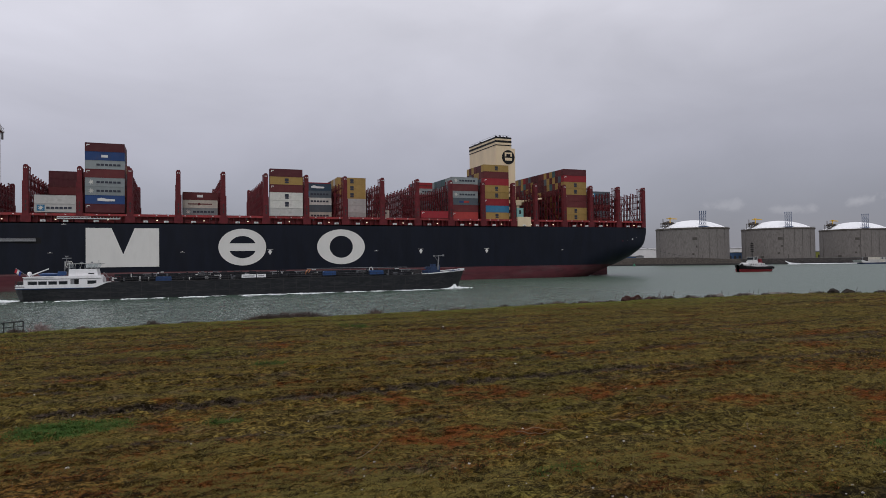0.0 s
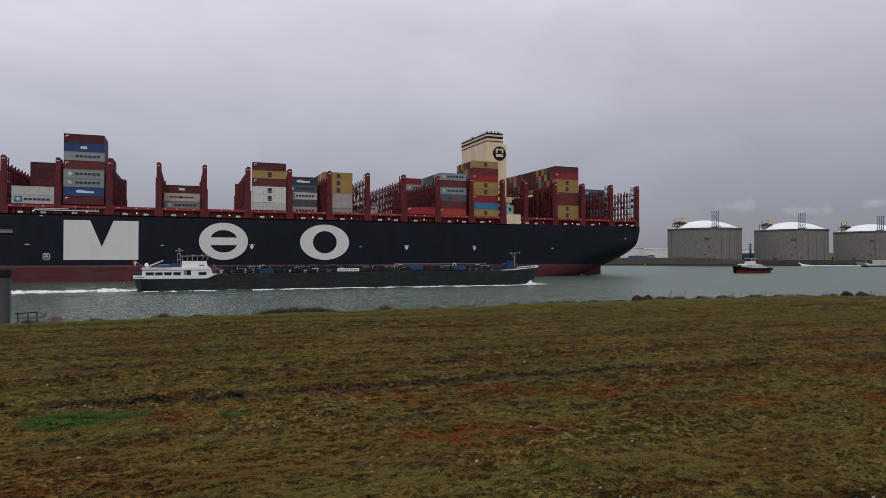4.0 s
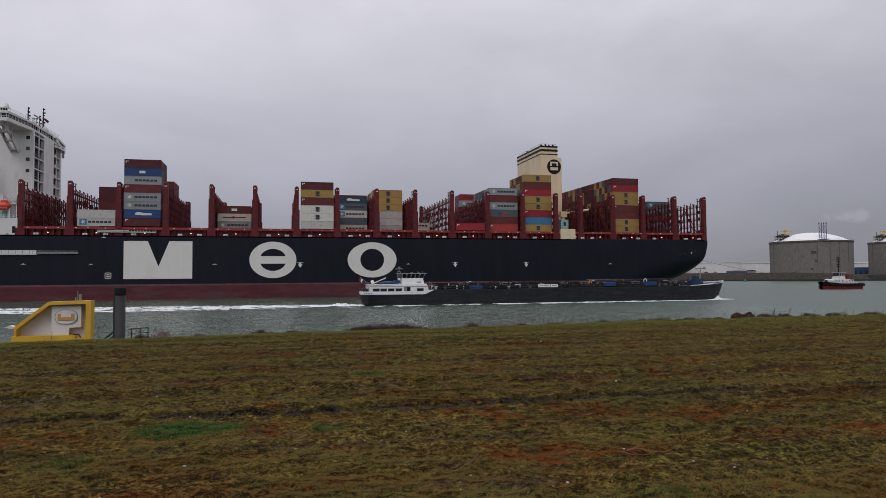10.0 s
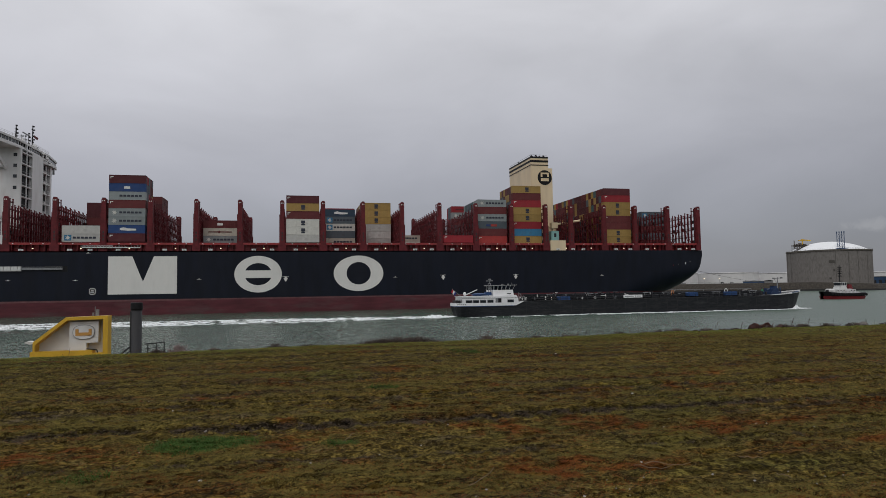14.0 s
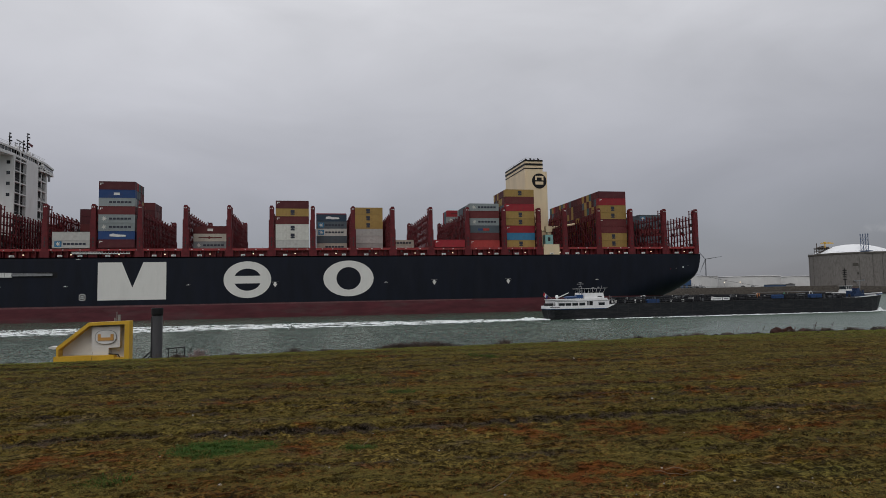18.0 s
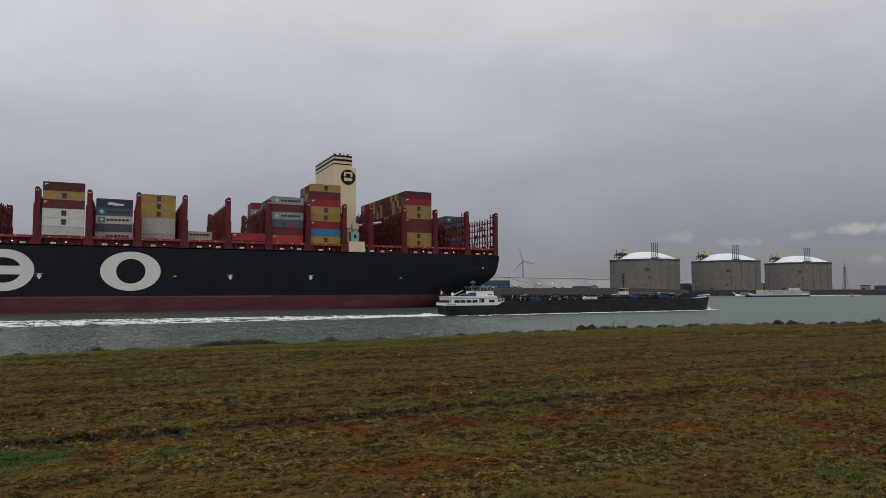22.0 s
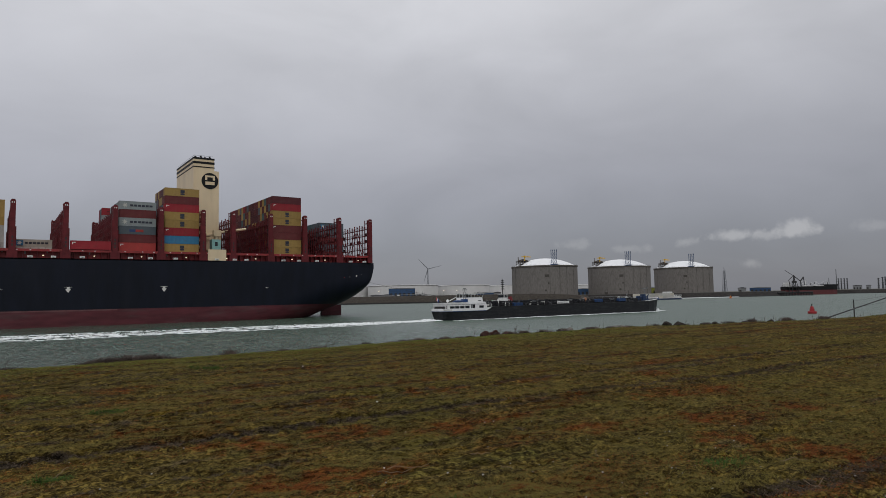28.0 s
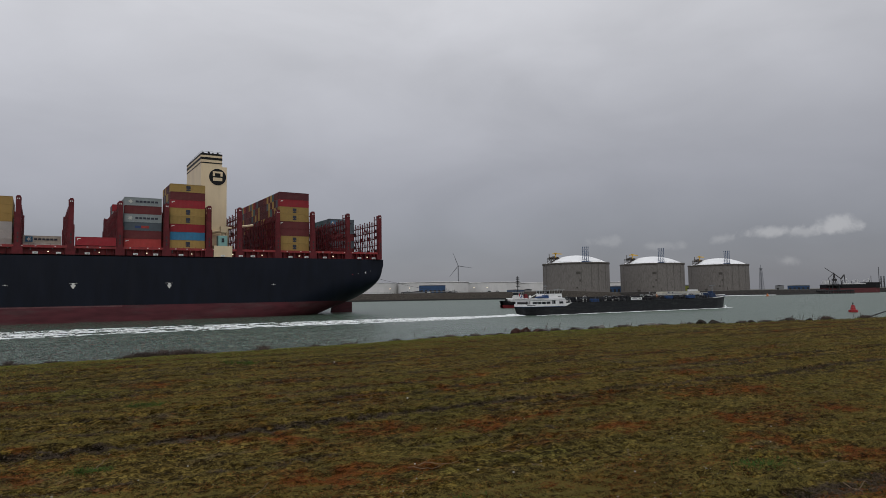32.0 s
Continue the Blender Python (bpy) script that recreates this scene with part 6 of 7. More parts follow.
for k in range(28):
    x = -12.5 + k * 0.93
    s.rod((x, 262.4, 3.0), (x, 262.4, 4.0), 0.05, n=4)
part("railing", s, GREY, tug)
for ob in tug.children_recursive:
    for v in ob.data.vertices:
        v.co.x *= 0.85

# tow line from the ship's stern down to the tug
tow = Shape()
pts = []
for i in range(13):
    u = i / 12
    pts.append((184 + (262 - 184) * u, 272 - 5 * u, 17.5 + (5.0 - 17.5) * u - 8 * u * (1 - u)))
for a, b in zip(pts, pts[1:]):
    tow.rod(a, b, 0.055, n=5)
tow_line = tagged(new("tow_line", tow.mesh("tow_line", DARK)), "dark sagging tow line between the ship and the tug", "rope")
CARGO.append(tow_line)

# ---- far container barge ----
lighter = empty("container_barge", "low white and blue container barge far off on the water", "barge")
s = Shape()
s.slab([(14, 431), (18, 427), (24, 425.5), (100, 425.5), (104, 428), (105, 431), (104, 434), (100, 436.5), (24, 436.5), (18, 435)], -0.5, 1.5)
part("hull", s, mat("lighter_blue", (0.022, 0.036, 0.085), 0.5), lighter, "dark blue hull")
part("white_band", Shape().slab([(13, 431), (17.5, 426.6), (24, 425.3), (100, 425.3), (104.3, 428), (104.3, 434), (100, 436.7), (24, 436.7), (17.5, 435.4)], 1.5, 1.95), WHITE, lighter)
part("raised_bow", Shape().prism([(11.5, 4.0), (13.0, 4.1), (24, 2.1), (24, 1.8), (14.0, 1.5)], 426.5, 435.5), WHITE, lighter, "white raking bow")
for k in range(9):
    for t in range(2):
        part("cargo_box", Shape().box(34 + k * 6.2, 40.1 + k * 6.2, 427, 435, 2.1 + 2.3 * t, 4.35 + 2.3 * t), PAINT["cream"] if (k + t) % 4 == 1 else PAINT["pale"], lighter)
part("cargo_mark", Shape().box(42, 43.6, 426.9, 427, 4.9, 6.2).box(47.5, 49.0, 426.9, 427, 4.9, 6.2), BAR, lighter)
house = part("deckhouse", Shape().box(91, 102.5, 427.5, 434.5, 2.1, 4.7).box(90.6, 103, 427.2, 434.8, 4.7, 4.95), WHITE, lighter, "low white deckhouse")
for k in range(4):
    part("window", Shape().box(92.4 + k * 2.5, 94.2 + k * 2.5, 427.44, 427.5, 3.3, 4.3), GLASS, house)
part("wheelhouse", Shape().box(80, 88.5, 428, 434, 6.7, 8.4), WHITE, lighter, "small white wheelhouse over the cargo")
part("mast", Shape().rod((20, 431, 2), (20, 431, 7.5), 0.2).rod((18.5, 431, 6.2), (21.5, 431, 6.4), 0.12), GREY, lighter)

# ---- things on the water ----
def buoy(x, y, size, paint, label):
    b = empty("buoy", label, "buoy")
    s = Shape().lathe([(1.6, -0.4), (1.75, 0.1), (1.75, 0.9), (1.5, 1.05)], 20)
    part("float", s, paint, b)
    s = Shape().lathe([(1.0, 1.05), (0.95, 1.9), (0.78, 2.1), (0.62, 3.0), (0.3, 3.1)], 16)
    part("tower", s, paint, b)
    s = Shape().rod((0, 0, 3.1), (0, 0, 3.5), 0.18, n=8).lathe([(0.25, 3.5), (0.28, 3.9), (0.12, 4.1)], 10)
    part("lantern", s, DARK, b)
    b.matrix_world = Matrix.Translation((x, y, 0)) @ Matrix.Diagonal((size, size, size, 1))
    return b


buoy(215.8, 105.8, 0.74, mat("buoy_red", (0.30, 0.014, 0.018), 0.5, var=0.2, scale=2), "red channel buoy with a lantern")
buoy(470, 585, 0.95, GREEN, "small dark green channel buoy far off")
buoy(646, 400, 0.95, mat("buoy_orange", (0.4, 0.12, 0.02), 0.5), "small orange buoy far off")


# ---- far shore ----
def oil_tank(az, d, r, h, label):
    x, y = d * math.sin(radians(az)), d * math.cos(radians(az))
    t = empty("oil_tank", label, "oil tank", "oil tanks on the far shore")
    part("shell", Shape().lathe([(r, 6), (r, h - 1.2), (r + 0.6, h - 1.2), (r + 0.6, h - 0.4), (r, h)], 64), OILWHITE, t)
    part("roof_rim", Shape().lathe([(r + 0.7, h - 1.4), (r + 0.7, h - 0.9)], 64), GREY, t)
    s = Shape()
    for i in range(40):
        a = 2 * math.pi * i / 40
        s.rod((r * math.cos(a), r * math.sin(a), h), (r * math.cos(a), r * math.sin(a), h + 1.2), 0.08, n=3)
    part("railing", s, GREY, t)
    t.matrix_world = pose(x, y, 0)
    return t


for az, d, r, h in ((31.0, 1230, 66, 30), (36.3, 1300, 52, 29.5), (25.2, 1270, 64, 30), (19.5, 1300, 64, 30), (39.5, 1400, 40, 29), (46.6, 1380, 30, 27)):
    oil_tank(az, d, r, h, "low wide white oil storage tank")


def shed(x, y, w, d, h, paint, name="shed", label="blue corrugated shed on the far shore", turn=0):
    t = empty(name, label, "building")
    part("wall", Shape().box(-w / 2, w / 2, -d / 2, d / 2, 6, 6 + h), paint, t)
    part("roof", Shape().prism([(-w / 2 - 0.4, 6 + h), (w / 2 + 0.4, 6 + h), (w / 2 + 0.4, 6.5 + h), (0, 7.3 + h), (-w / 2 - 0.4, 6.5 + h)], -d / 2 - 0.4, d / 2 + 0.4), GREY if paint is not GREY else DARK, t)
    for k in range(int(w / 6)):
        part("shutter", Shape().box(-w / 2 + 2 + 6 * k, -w / 2 + 5 + 6 * k, -d / 2 - 0.06, -d / 2, 6.5, 6 + h * 0.55), DARK, t)
    t.matrix_world = pose(x, y, 0, 0, 0, turn)
    return t


def polar(az, d):
    return d * math.sin(radians(az)), d * math.cos(radians(az))


SHEDBLUE = mat("shed_blue", (0.02, 0.06, 0.14), 0.6, var=0.2, scale=0.3)
shed(*polar(30.9, 900), 36, 12, 13.5, SHEDBLUE, turn=-31)
shed(*polar(46.65, 1010), 22, 12, 9, SHEDBLUE, turn=-46)
shed(*polar(60.4, 1150), 30, 10, 6, SHEDBLUE, turn=-60)
shed(*polar(38.2, 880), 24, 10, 5.2, SHEDBLUE, label="long low blue shed on the far shore", turn=-38)
shed(*polar(52.3, 1120), 14, 10, 9, mat("shed_lime", (0.30, 0.32, 0.06), 0.6), label="yellow-green shed between the tanks", turn=-52)
rnd = random.Random(3)
for az, d in ((28.7, 885), (29.6, 880), (39.25, 870), (59.1, 1120), (66.9, 1900), (67.6, 2000), (68.8, 2100), (70.3, 2200), (71.3, 2150)):
    shed(*polar(az, d), 9 + 12 * rnd.random(), 8, 3 + 3 * rnd.random() + (d > 1500) * 5, GREY if rnd.random() < 0.5 or d > 1500 else OILWHITE, "low_building", "low grey industrial building on the far shore", turn=-az)

rack = empty("pipe_rack", "grey steel pipe rack and tower beside the blue shed", "pipe rack")
rk = random.Random(6)
for k in range(7):
    q = Shape()
    x, h = -6 + k * 2.1, 5 + 6 * rk.random()
    q.box(x, x + 0.35, -2, 2, 6, 6 + h).box(x - 1.2, x + 1.2, -2, 2, 6 + h * 0.7, 6.5 + h * 0.7).box(x - 0.8, x + 1.4, -1, 1, 6 + h * 0.35, 7.4 + h * 0.35)
    part("frame", q, GREY if k % 2 else DARK, rack)
part("pipe_run", Shape().box(-32, 8, -3, -2.5, 11.0, 11.5).box(-32, 8, -3, -2.5, 8.6, 9.4), GREY, rack)
rack.matrix_world = pose(*polar(32.4, 890), 0, 0, 0, -32.4)
# parked cars and lamps behind the quay
for k, az in enumerate((27.5, 28.3, 30.1, 30.6, 32.5, 33.0, 35.2, 35.9, 36.6)):
    x, y = polar(az, 842)
    c = empty("parked_car", "small parked car behind the embankment", "car", "parked cars")
    part("body", Shape().prism([(-2.1, 6.9), (2.1, 6.9), (2.1, 7.7), (1.3, 7.8), (0.8, 8.4), (-1.2, 8.4), (-1.9, 7.8), (-2.1, 7.7)], -0.85, 0.85), (PALEBAR, DARK, GREY)[k % 3], c)
    for q in (-1.3, 1.3):
        part("wheel", Shape().rod((q, -0.9, 6.95), (q, 0.9, 6.95), 0.34, n=10), BLACK, c)
    c.matrix_world = pose(x, y, crown(x) - 6.6, 0, 0, -az)
wall = Shape()
for k in range(60):
    x, y = 240 + 4 * k, float(np.interp(240 + 4 * k, [p[0] for p in SHORE], [p[1] for p in SHORE])) + 16
    wall.rod((x, y, crown(x) - 0.1), (x, y, crown(x) + 1.5), 0.08, n=4)
    if k:
        wall.rod((x0, y0, crown(x0) + 1.4), (x, y, crown(x) + 1.4), 0.09, n=4)
    x0, y0 = x, y
tagged(new("quay_rail", wall.mesh("quay_rail", GREY)), "thin grey rail along the far embankment", "rail")


# white slipway and a white glint strip before the middle tank
sx, sy = polar(50.09, 788)
slip = Shape().prism([(0, 3.7), (1.0, 3.9), (5, 2.1), (15, 1.0), (15, -0.4), (5, -0.4), (3.6, 1.3)], -2.5, 2.5)
slipway = tagged(new("slipway", slip.mesh("slipway", DOME)), "white pointed concrete slipway at the far waterline", "slipway", kind="structure")
slipway.matrix_world = pose(sx, sy, 0, 0, 0, -50)
# sky reflection on calm far water, built as a white strip
boom = Shape()
bp_ = [polar(az, float(np.interp(az, (50.3, 51.7, 55.4, 58.8), (784, 797, 830, 884)))) for az in np.linspace(50.3, 58.8, 30)]
for (xa, ya), (xb, yb) in zip(bp_, bp_[1:]):
    boom.rod((xa, ya, 0.25), (xb, yb, 0.25), 0.55, n=6)
tagged(new("floating_boom", boom.mesh("floating_boom", DOME)), "long white strip of reflected sky along the far waterline", "boom")
# lit lamps on the tank farm
for az, d, z in ((28.9, 1010, 17.0), (34.55, 1010, 16.2), (35.7, 1010, 16.2), (27.2, 1010, 16.5), (31.9, 1000, 17.2)):
    x, y = polar(az, d)
    lp = empty("yard_lamp", "lit yard lamp on a slim grey pole", "lamp", "yard lamps")
    part("pole", Shape().rod((0, 0, 6), (0, 0, z), 0.16, 0.1, 6), GREY, lp)
    part("lantern", Shape().lathe([(0.25, z), (0.75, z + 0.35), (0.75, z + 0.9), (0.3, z + 1.2)], 10), LAMP, lp, "glowing warm lantern")
    lp.matrix_world = pose(x, y, 0)


ROTORS = []


def turbine(az, d, hub, blade, turn):
    x, y = polar(az, d)
    t = empty("wind_turbine", "white three-bladed wind turbine far off", "wind turbine")
    part("tower", Shape().rod((0, 0, 6), (0, 0, hub), 2.2, 1.4, 12), FARGREY, t)
    part("nacelle", Shape().box(-1.6, 1.6, -2.2, 5, hub - 1.6, hub + 1.8), FARGREY, t)
    rotor = part("rotor", Shape().rod((0, -1.4, 0), (0, 1.2, 0), 1.2, 1.6, 10), FARGREY, t)
    for k in range(3):
        a = radians(turn + 120 * k)
        c, q = math.cos(a), math.sin(a)
        s = Shape()
        s.rod((0, 0, 0), (c * blade * 0.22, 0, q * blade * 0.22), 0.8, 1.35, 6)
        s.rod((c * blade * 0.22, 0, q * blade * 0.22), (c * blade, 0, q * blade), 1.35, 0.4, 6)
        part("blade", s, FARGREY, rotor)
    t.matrix_world = pose(x, y, 0, 0, 0, -az)
    ROTORS.append((rotor, hub))


turbine(33.2, 1900, 89, 41, 36)


FARDARK = mat("far_dark_steel", (0.06, 0.062, 0.068), 0.7, var=0.15)


def far_stack(az, d, h, r, name, label):
    x, y = polar(az, d)
    t = empty(name, label, "mast")
    s = Shape().rod((0, 0, 6), (0, 0, h), r, r * 0.7, 8)
    part("shaft", s, FARDARK, t)
    g = Shape()
    for z in np.linspace(10, h - 2, 5):
        g.rod((-r * 1.3, 0, z), (r * 1.3, 0, z), r * 0.3, n=4)
    part("platform", g, DARK, t)
    t.matrix_world = pose(x, y, 0, 0, 0, -az)


mx, my = polar(57.85, 1060)
s = Shape()
legs = [(-1, -1), (1, -1), (1, 1), (-1, 1)]
for k in range(7):
    z0, z1 = 6 + k * 4.6, 6 + (k + 1) * 4.6
    w0, w1 = 2.6 - 0.24 * k, 2.6 - 0.24 * (k + 1)
    for (ax, ay), (bx, by) in zip(legs, legs[1:] + legs[:1]):
        s.rod((mx + ax * w0, my + ay * w0, z0), (mx + ax * w1, my + ay * w1, z1), 0.26, n=4)
        s.rod((mx + ax * w0, my + ay * w0, z0), (mx + bx * w1, my + by * w1, z1), 0.16, n=4)
        s.rod((mx + ax * w1, my + ay * w1, z1), (mx + bx * w1, my + by * w1, z1), 0.16, n=4)
s.rod((mx, my, 6), (mx, my, 43), 0.42, n=6).box(mx - 1.8, mx + 1.8, my - 1.8, my + 1.8, 37.6, 38.2)
tagged(new("lattice_mast", s.mesh("lattice_mast", FARGREY)), "slim grey steel lattice mast near the tanks", "mast")
for az, h in ((65.72, 40), (65.9, 40), (66.1, 41), (66.28, 40)):
    far_stack(az, 2300, h, 2.0, "chimney", "grey chimney of a far plant")
for az, h in ((68.48, 41), (68.64, 42), (68.80, 42), (68.96, 41), (68.22, 38)):
    far_stack(az, 2300, h, 2.2, "chimney", "grey chimney of a far plant")
far_stack(65.6, 2100, 62, 1.0, "lattice_mast", "slim grey steel mast near the jetty")

# moored tanker with the jetty crane
tk = empty("moored_tanker", "black and red tanker moored at a far jetty", "tanker")
L0, L1 = polar(62.0, 1500), polar(65.6, 1560)
ux, uy = L1[0] - L0[0], L1[1] - L0[1]
ln = math.hypot(ux, uy)
part("lower_hull", Shape().slab([(0, -9), (ln - 14, -10), (ln - 3, -5), (ln, 0), (ln - 3, 5), (ln - 14, 10), (0, 9)], -0.5, 11), mat("tanker_red", (0.10, 0.020, 0.022), 0.7), tk, "rusty red lower hull")
part("upper_hull", Shape().slab([(0, -9.3), (ln - 14, -10.3), (ln - 2, -5), (ln + 1.5, 0), (ln - 2, 5), (ln - 14, 10.3), (0, 9.3)], 9.5, 17), BLACK, tk, "black upper hull")
part("forecastle", Shape().slab([(ln - 30, -8.6), (ln - 12, -8), (ln - 1, -4.4), (ln + 2.4, 0), (ln - 1, 4.4), (ln - 12, 8), (ln - 30, 8.6)], 16.9, 20.2), BLACK, tk, "raised black forecastle")
dr = Shape()
for x, h in ((48, 29), (70, 27), (92, 28)):
    dr.rod((x, 0, 17), (x, 0, h), 0.55, 0.4).rod((x, 0, 19), (x - 11, 0, h - 3.5), 0.35).rod((x, 0, h), (x - 11, 0, h - 3.5), 0.15).rod((x, 0, h), (x + 9, 0, 18), 0.12)
part("derrick", dr, PALEBAR, tk, "pale cargo derricks")
part("superstructure", Shape().box(2, 14, -7, 7, 17, 23).box(4, 10, -6, 6, 22.9, 25.5), WHITE, tk)
part("deck_house", Shape().box(40, 55, -5, 5, 17, 19), WHITE, tk)
part("deck_house", Shape().box(60, 90, -5, 5, 17, 18.6), WHITE, tk)
for k in range(9):
    part("deck_post", Shape().rod((22 + k * 9, 0, 17), (22 + k * 9, 0, 21 + k % 3 * 2), 0.5), DARK, tk)
part("mast", Shape().rod((ln - 16, 0, 17), (ln - 16, 0, 33), 0.5), DARK, tk)
part("crane_tower", Shape().rod((12, -12, 6), (17, -12, 40), 0.9).rod((22, -12, 6), (17, -12, 40), 0.8).rod((13, -12, 14), (21, -12, 22), 0.5).rod((20, -12, 14), (15, -12, 24), 0.5).rod((15, -12, 24), (18, -12, 32), 0.5).rod((17, -12, 38), (-1, -12, 50), 0.5).rod((17, -12, 38), (30, -12, 28), 0.8).rod((30, -12, 28), (37, -12, 36), 1.3).rod((37, -12, 36), (38, -12, 20), 0.8).rod((30, -12, 28), (31, -12, 14), 0.9).rod((6, -12, 6), (8, -12, 20), 0.7).rod((26, -12, 6), (25, -12, 18), 1.2).box(4, 34, -14, -10, 15, 17).box(13, 21, -14, -10, 24, 28).rod((17, -12, 40), (6, -12, 30), 0.6).rod((6, -12, 30), (8, -12, 17), 0.7), DARK, tk, "dark unloading crane")
tk.matrix_world = pose(L0[0] * 0.76, L0[1] * 0.76, 0, 0, 0, math.degrees(math.atan2(uy, ux))) @ Matrix.Diagonal((0.76, 0.76, 0.76, 1))
jet = Shape()
a, b = Vector((*polar(61.6, 985), 4.2)), Vector((*polar(64.0, 985), 4.2))
for k in range(24):
    p = a.lerp(b, k / 23)
    jet.rod((p.x, p.y, -1), (p.x, p.y, 5.2), 0.7)
    if k:
        jet.rod(q, p, 1.1)
    q = p
jetty = tagged(new("jetty", jet.mesh("jetty", DARK)), "dark piled jetty reaching out from the far shore", "jetty", kind="structure")


# ---- near bank: mooring pile, yellow station, railing, fence ----
def on_ray(az, el, d):
    return d * math.sin(radians(az)), d * math.cos(radians(az)), 7.6 + d * math.tan(radians(el))


px, py, _ = on_ray(-12.38, 0, 22.6)
pile = empty("mooring_pile", "dark round steel mooring pile standing at the bank", "mooring pile")
part("shaft", Shape().lathe([(0.158, 2.0), (0.158, 7.1)], 28), PILE, pile, smooth=True)
part("cap", Shape().lathe([(0.163, 7.08), (0.176, 7.12), (0.176, 7.30), (0.16, 7.325)], 28), BLACK, pile, "black cap collar")
part("seam", Shape().box(-0.17, -0.14, -0.09, -0.05, 3.0, 7.05), DARK, pile)
pile.matrix_world = pose(px, py, 0)

kiosk = empty("mooring_station", "yellow steel frame with a white panel and round badge", "mooring station")


def frame_prism(out, inn, y0, y1):
    s = Shape()
    n = len(out)
    s.v = [(x, y0, z) for x, z in out] + [(x, y0, z) for x, z in inn] + [(x, y1, z) for x, z in out] + [(x, y1, z) for x, z in inn]
    for i in range(n):
        j = (i + 1) % n
        s.f += [(i, j, n + j, n + i), (2 * n + i, 3 * n + i, 3 * n + j, 2 * n + j), (i, 2 * n + i, 2 * n + j, j), (n + i, n + j, 3 * n + j, 3 * n + i)]
    return s


KY = 23.2
out = [(-8.14, 5.2), (-8.14, 6.10), (-7.20, 6.87), (-5.95, 6.90), (-5.95, 5.2)]
inn = [(-8.08, 5.78), (-8.08, 6.01), (-7.16, 6.77), (-6.10, 6.79), (-6.10, 5.70)]
part("frame", frame_prism(out, inn, KY, KY + 0.42), YELLOW, kiosk, "yellow painted steel frame")
part("back_panel", Shape().prism([(-8.13, 5.7), (-8.13, 6.1), (-7.19, 6.84), (-6.0, 6.86), (-6.0, 5.7)], KY + 0.40, KY + 0.46), mat("panel_grey", (0.60, 0.60, 0.58), 0.6, var=0.1, scale=2), kiosk)
part("white_cabinet", Shape().prism([(-7.13, 5.80), (-6.62, 5.80), (-6.62, 6.02), (-6.27, 6.04), (-6.27, 6.72), (-7.13, 6.72)], KY + 0.15, KY + 0.4), mat("cabinet_white", (0.62, 0.61, 0.58), 0.5, var=0.05, scale=2, col2=(0.4, 0.36, 0.3), amount=0.3, scale2=2), kiosk, "white cabinet")
s = Shape()
n = 28
cx, cz = -6.70, 6.38
for y in (KY + 0.12, KY + 0.15):
    s.v += [(cx + 0.33 * math.copysign(abs(math.cos(2 * math.pi * i / n)) ** 0.8, math.cos(2 * math.pi * i / n)), y, cz + 0.235 * math.copysign(abs(math.sin(2 * math.pi * i / n)) ** 0.8, math.sin(2 * math.pi * i / n))) for i in range(n)]
s.f = [tuple(range(n)), tuple(reversed(range(n, 2 * n)))] + [(i, n + i, n + (i + 1) % n, (i + 1) % n) for i in range(n)]
part("badge_rim", s, GREY, kiosk, "oval badge rim")
s2 = Shape()
s2.v = [(cx + (x - cx) * 0.94, y - 0.012, cz + (z - cz) * 0.93) for x, y, z in s.v]
s2.f = s.f
part("badge", s2, mat("badge_pale", (0.6, 0.6, 0.58), 0.5), kiosk)
s = Shape().box(cx - 0.24, cx + 0.24, KY + 0.09, KY + 0.11, cz - 0.11, cz - 0.01)
for q in (-0.24, 0.15):
    s.box(cx + q, cx + q + 0.09, KY + 0.09, KY + 0.11, cz - 0.01, cz + 0.1)
part("badge_shape", s, mat("badge_gold", (0.48, 0.25, 0.06), 0.5), kiosk, "gold plain shape")
part("base_beam", Shape().box(-8.2, -6.4, KY - 0.05, KY + 0.3, 5.55, 5.80), YELLOW, kiosk)
s = Shape().rod((-6.42, KY + 0.3, 6.85), (-6.42, KY + 0.3, 7.2), 0.014).box(-6.38, -6.31, KY + 0.25, KY + 0.35, 6.9, 7.1).rod((-6.48, KY + 0.3, 6.85), (-6.48, KY + 0.3, 7.0), 0.022)
part("sensor", s, GREY, kiosk)
s = Shape().rod((-6.24, KY + 0.5, 6.05), (-6.24, KY + 0.5, 6.8), 0.02).rod((-6.6, KY + 0.1, 5.84), (-6.3, KY + 0.1, 5.8), 0.02).rod((-6.3, KY + 0.1, 5.8), (-6.24, KY + 0.1, 5.62), 0.02)
part("cable", s, DARK, kiosk)
part("side_arm", Shape().prism([(-8.47, 6.08), (-8.3, 6.02), (-8.16, 6.04), (-8.16, 6.08), (-8.35, 6.13)], KY + 0.2, KY + 0.5), mat("arm_white", (0.65, 0.65, 0.63), 0.5), kiosk, "small white side arm")

rail = empty("bank_railing", "dark low tube railing beside the mooring pile", "railing")
for x in (-4.55, -4.3, -4.07):
    part("post", Shape().rod((x, 22.3, 4.8), (x, 22.3, 6.04), 0.018), DARK, rail)
part("handrail", Shape().rod((-4.62, 22.3, 6.01), (-4.05, 22.3, 6.05), 0.018).rod((-4.62, 22.3, 5.87), (-4.05, 22.3, 5.9), 0.012), DARK, rail)
part("stay", Shape().rod((-5.35, 22.3, 5.70), (-5.0, 22.3, 6.0), 0.026).rod((-5.28, 22.3, 5.62), (-5.0, 22.3, 5.88), 0.018), DARK, rail)

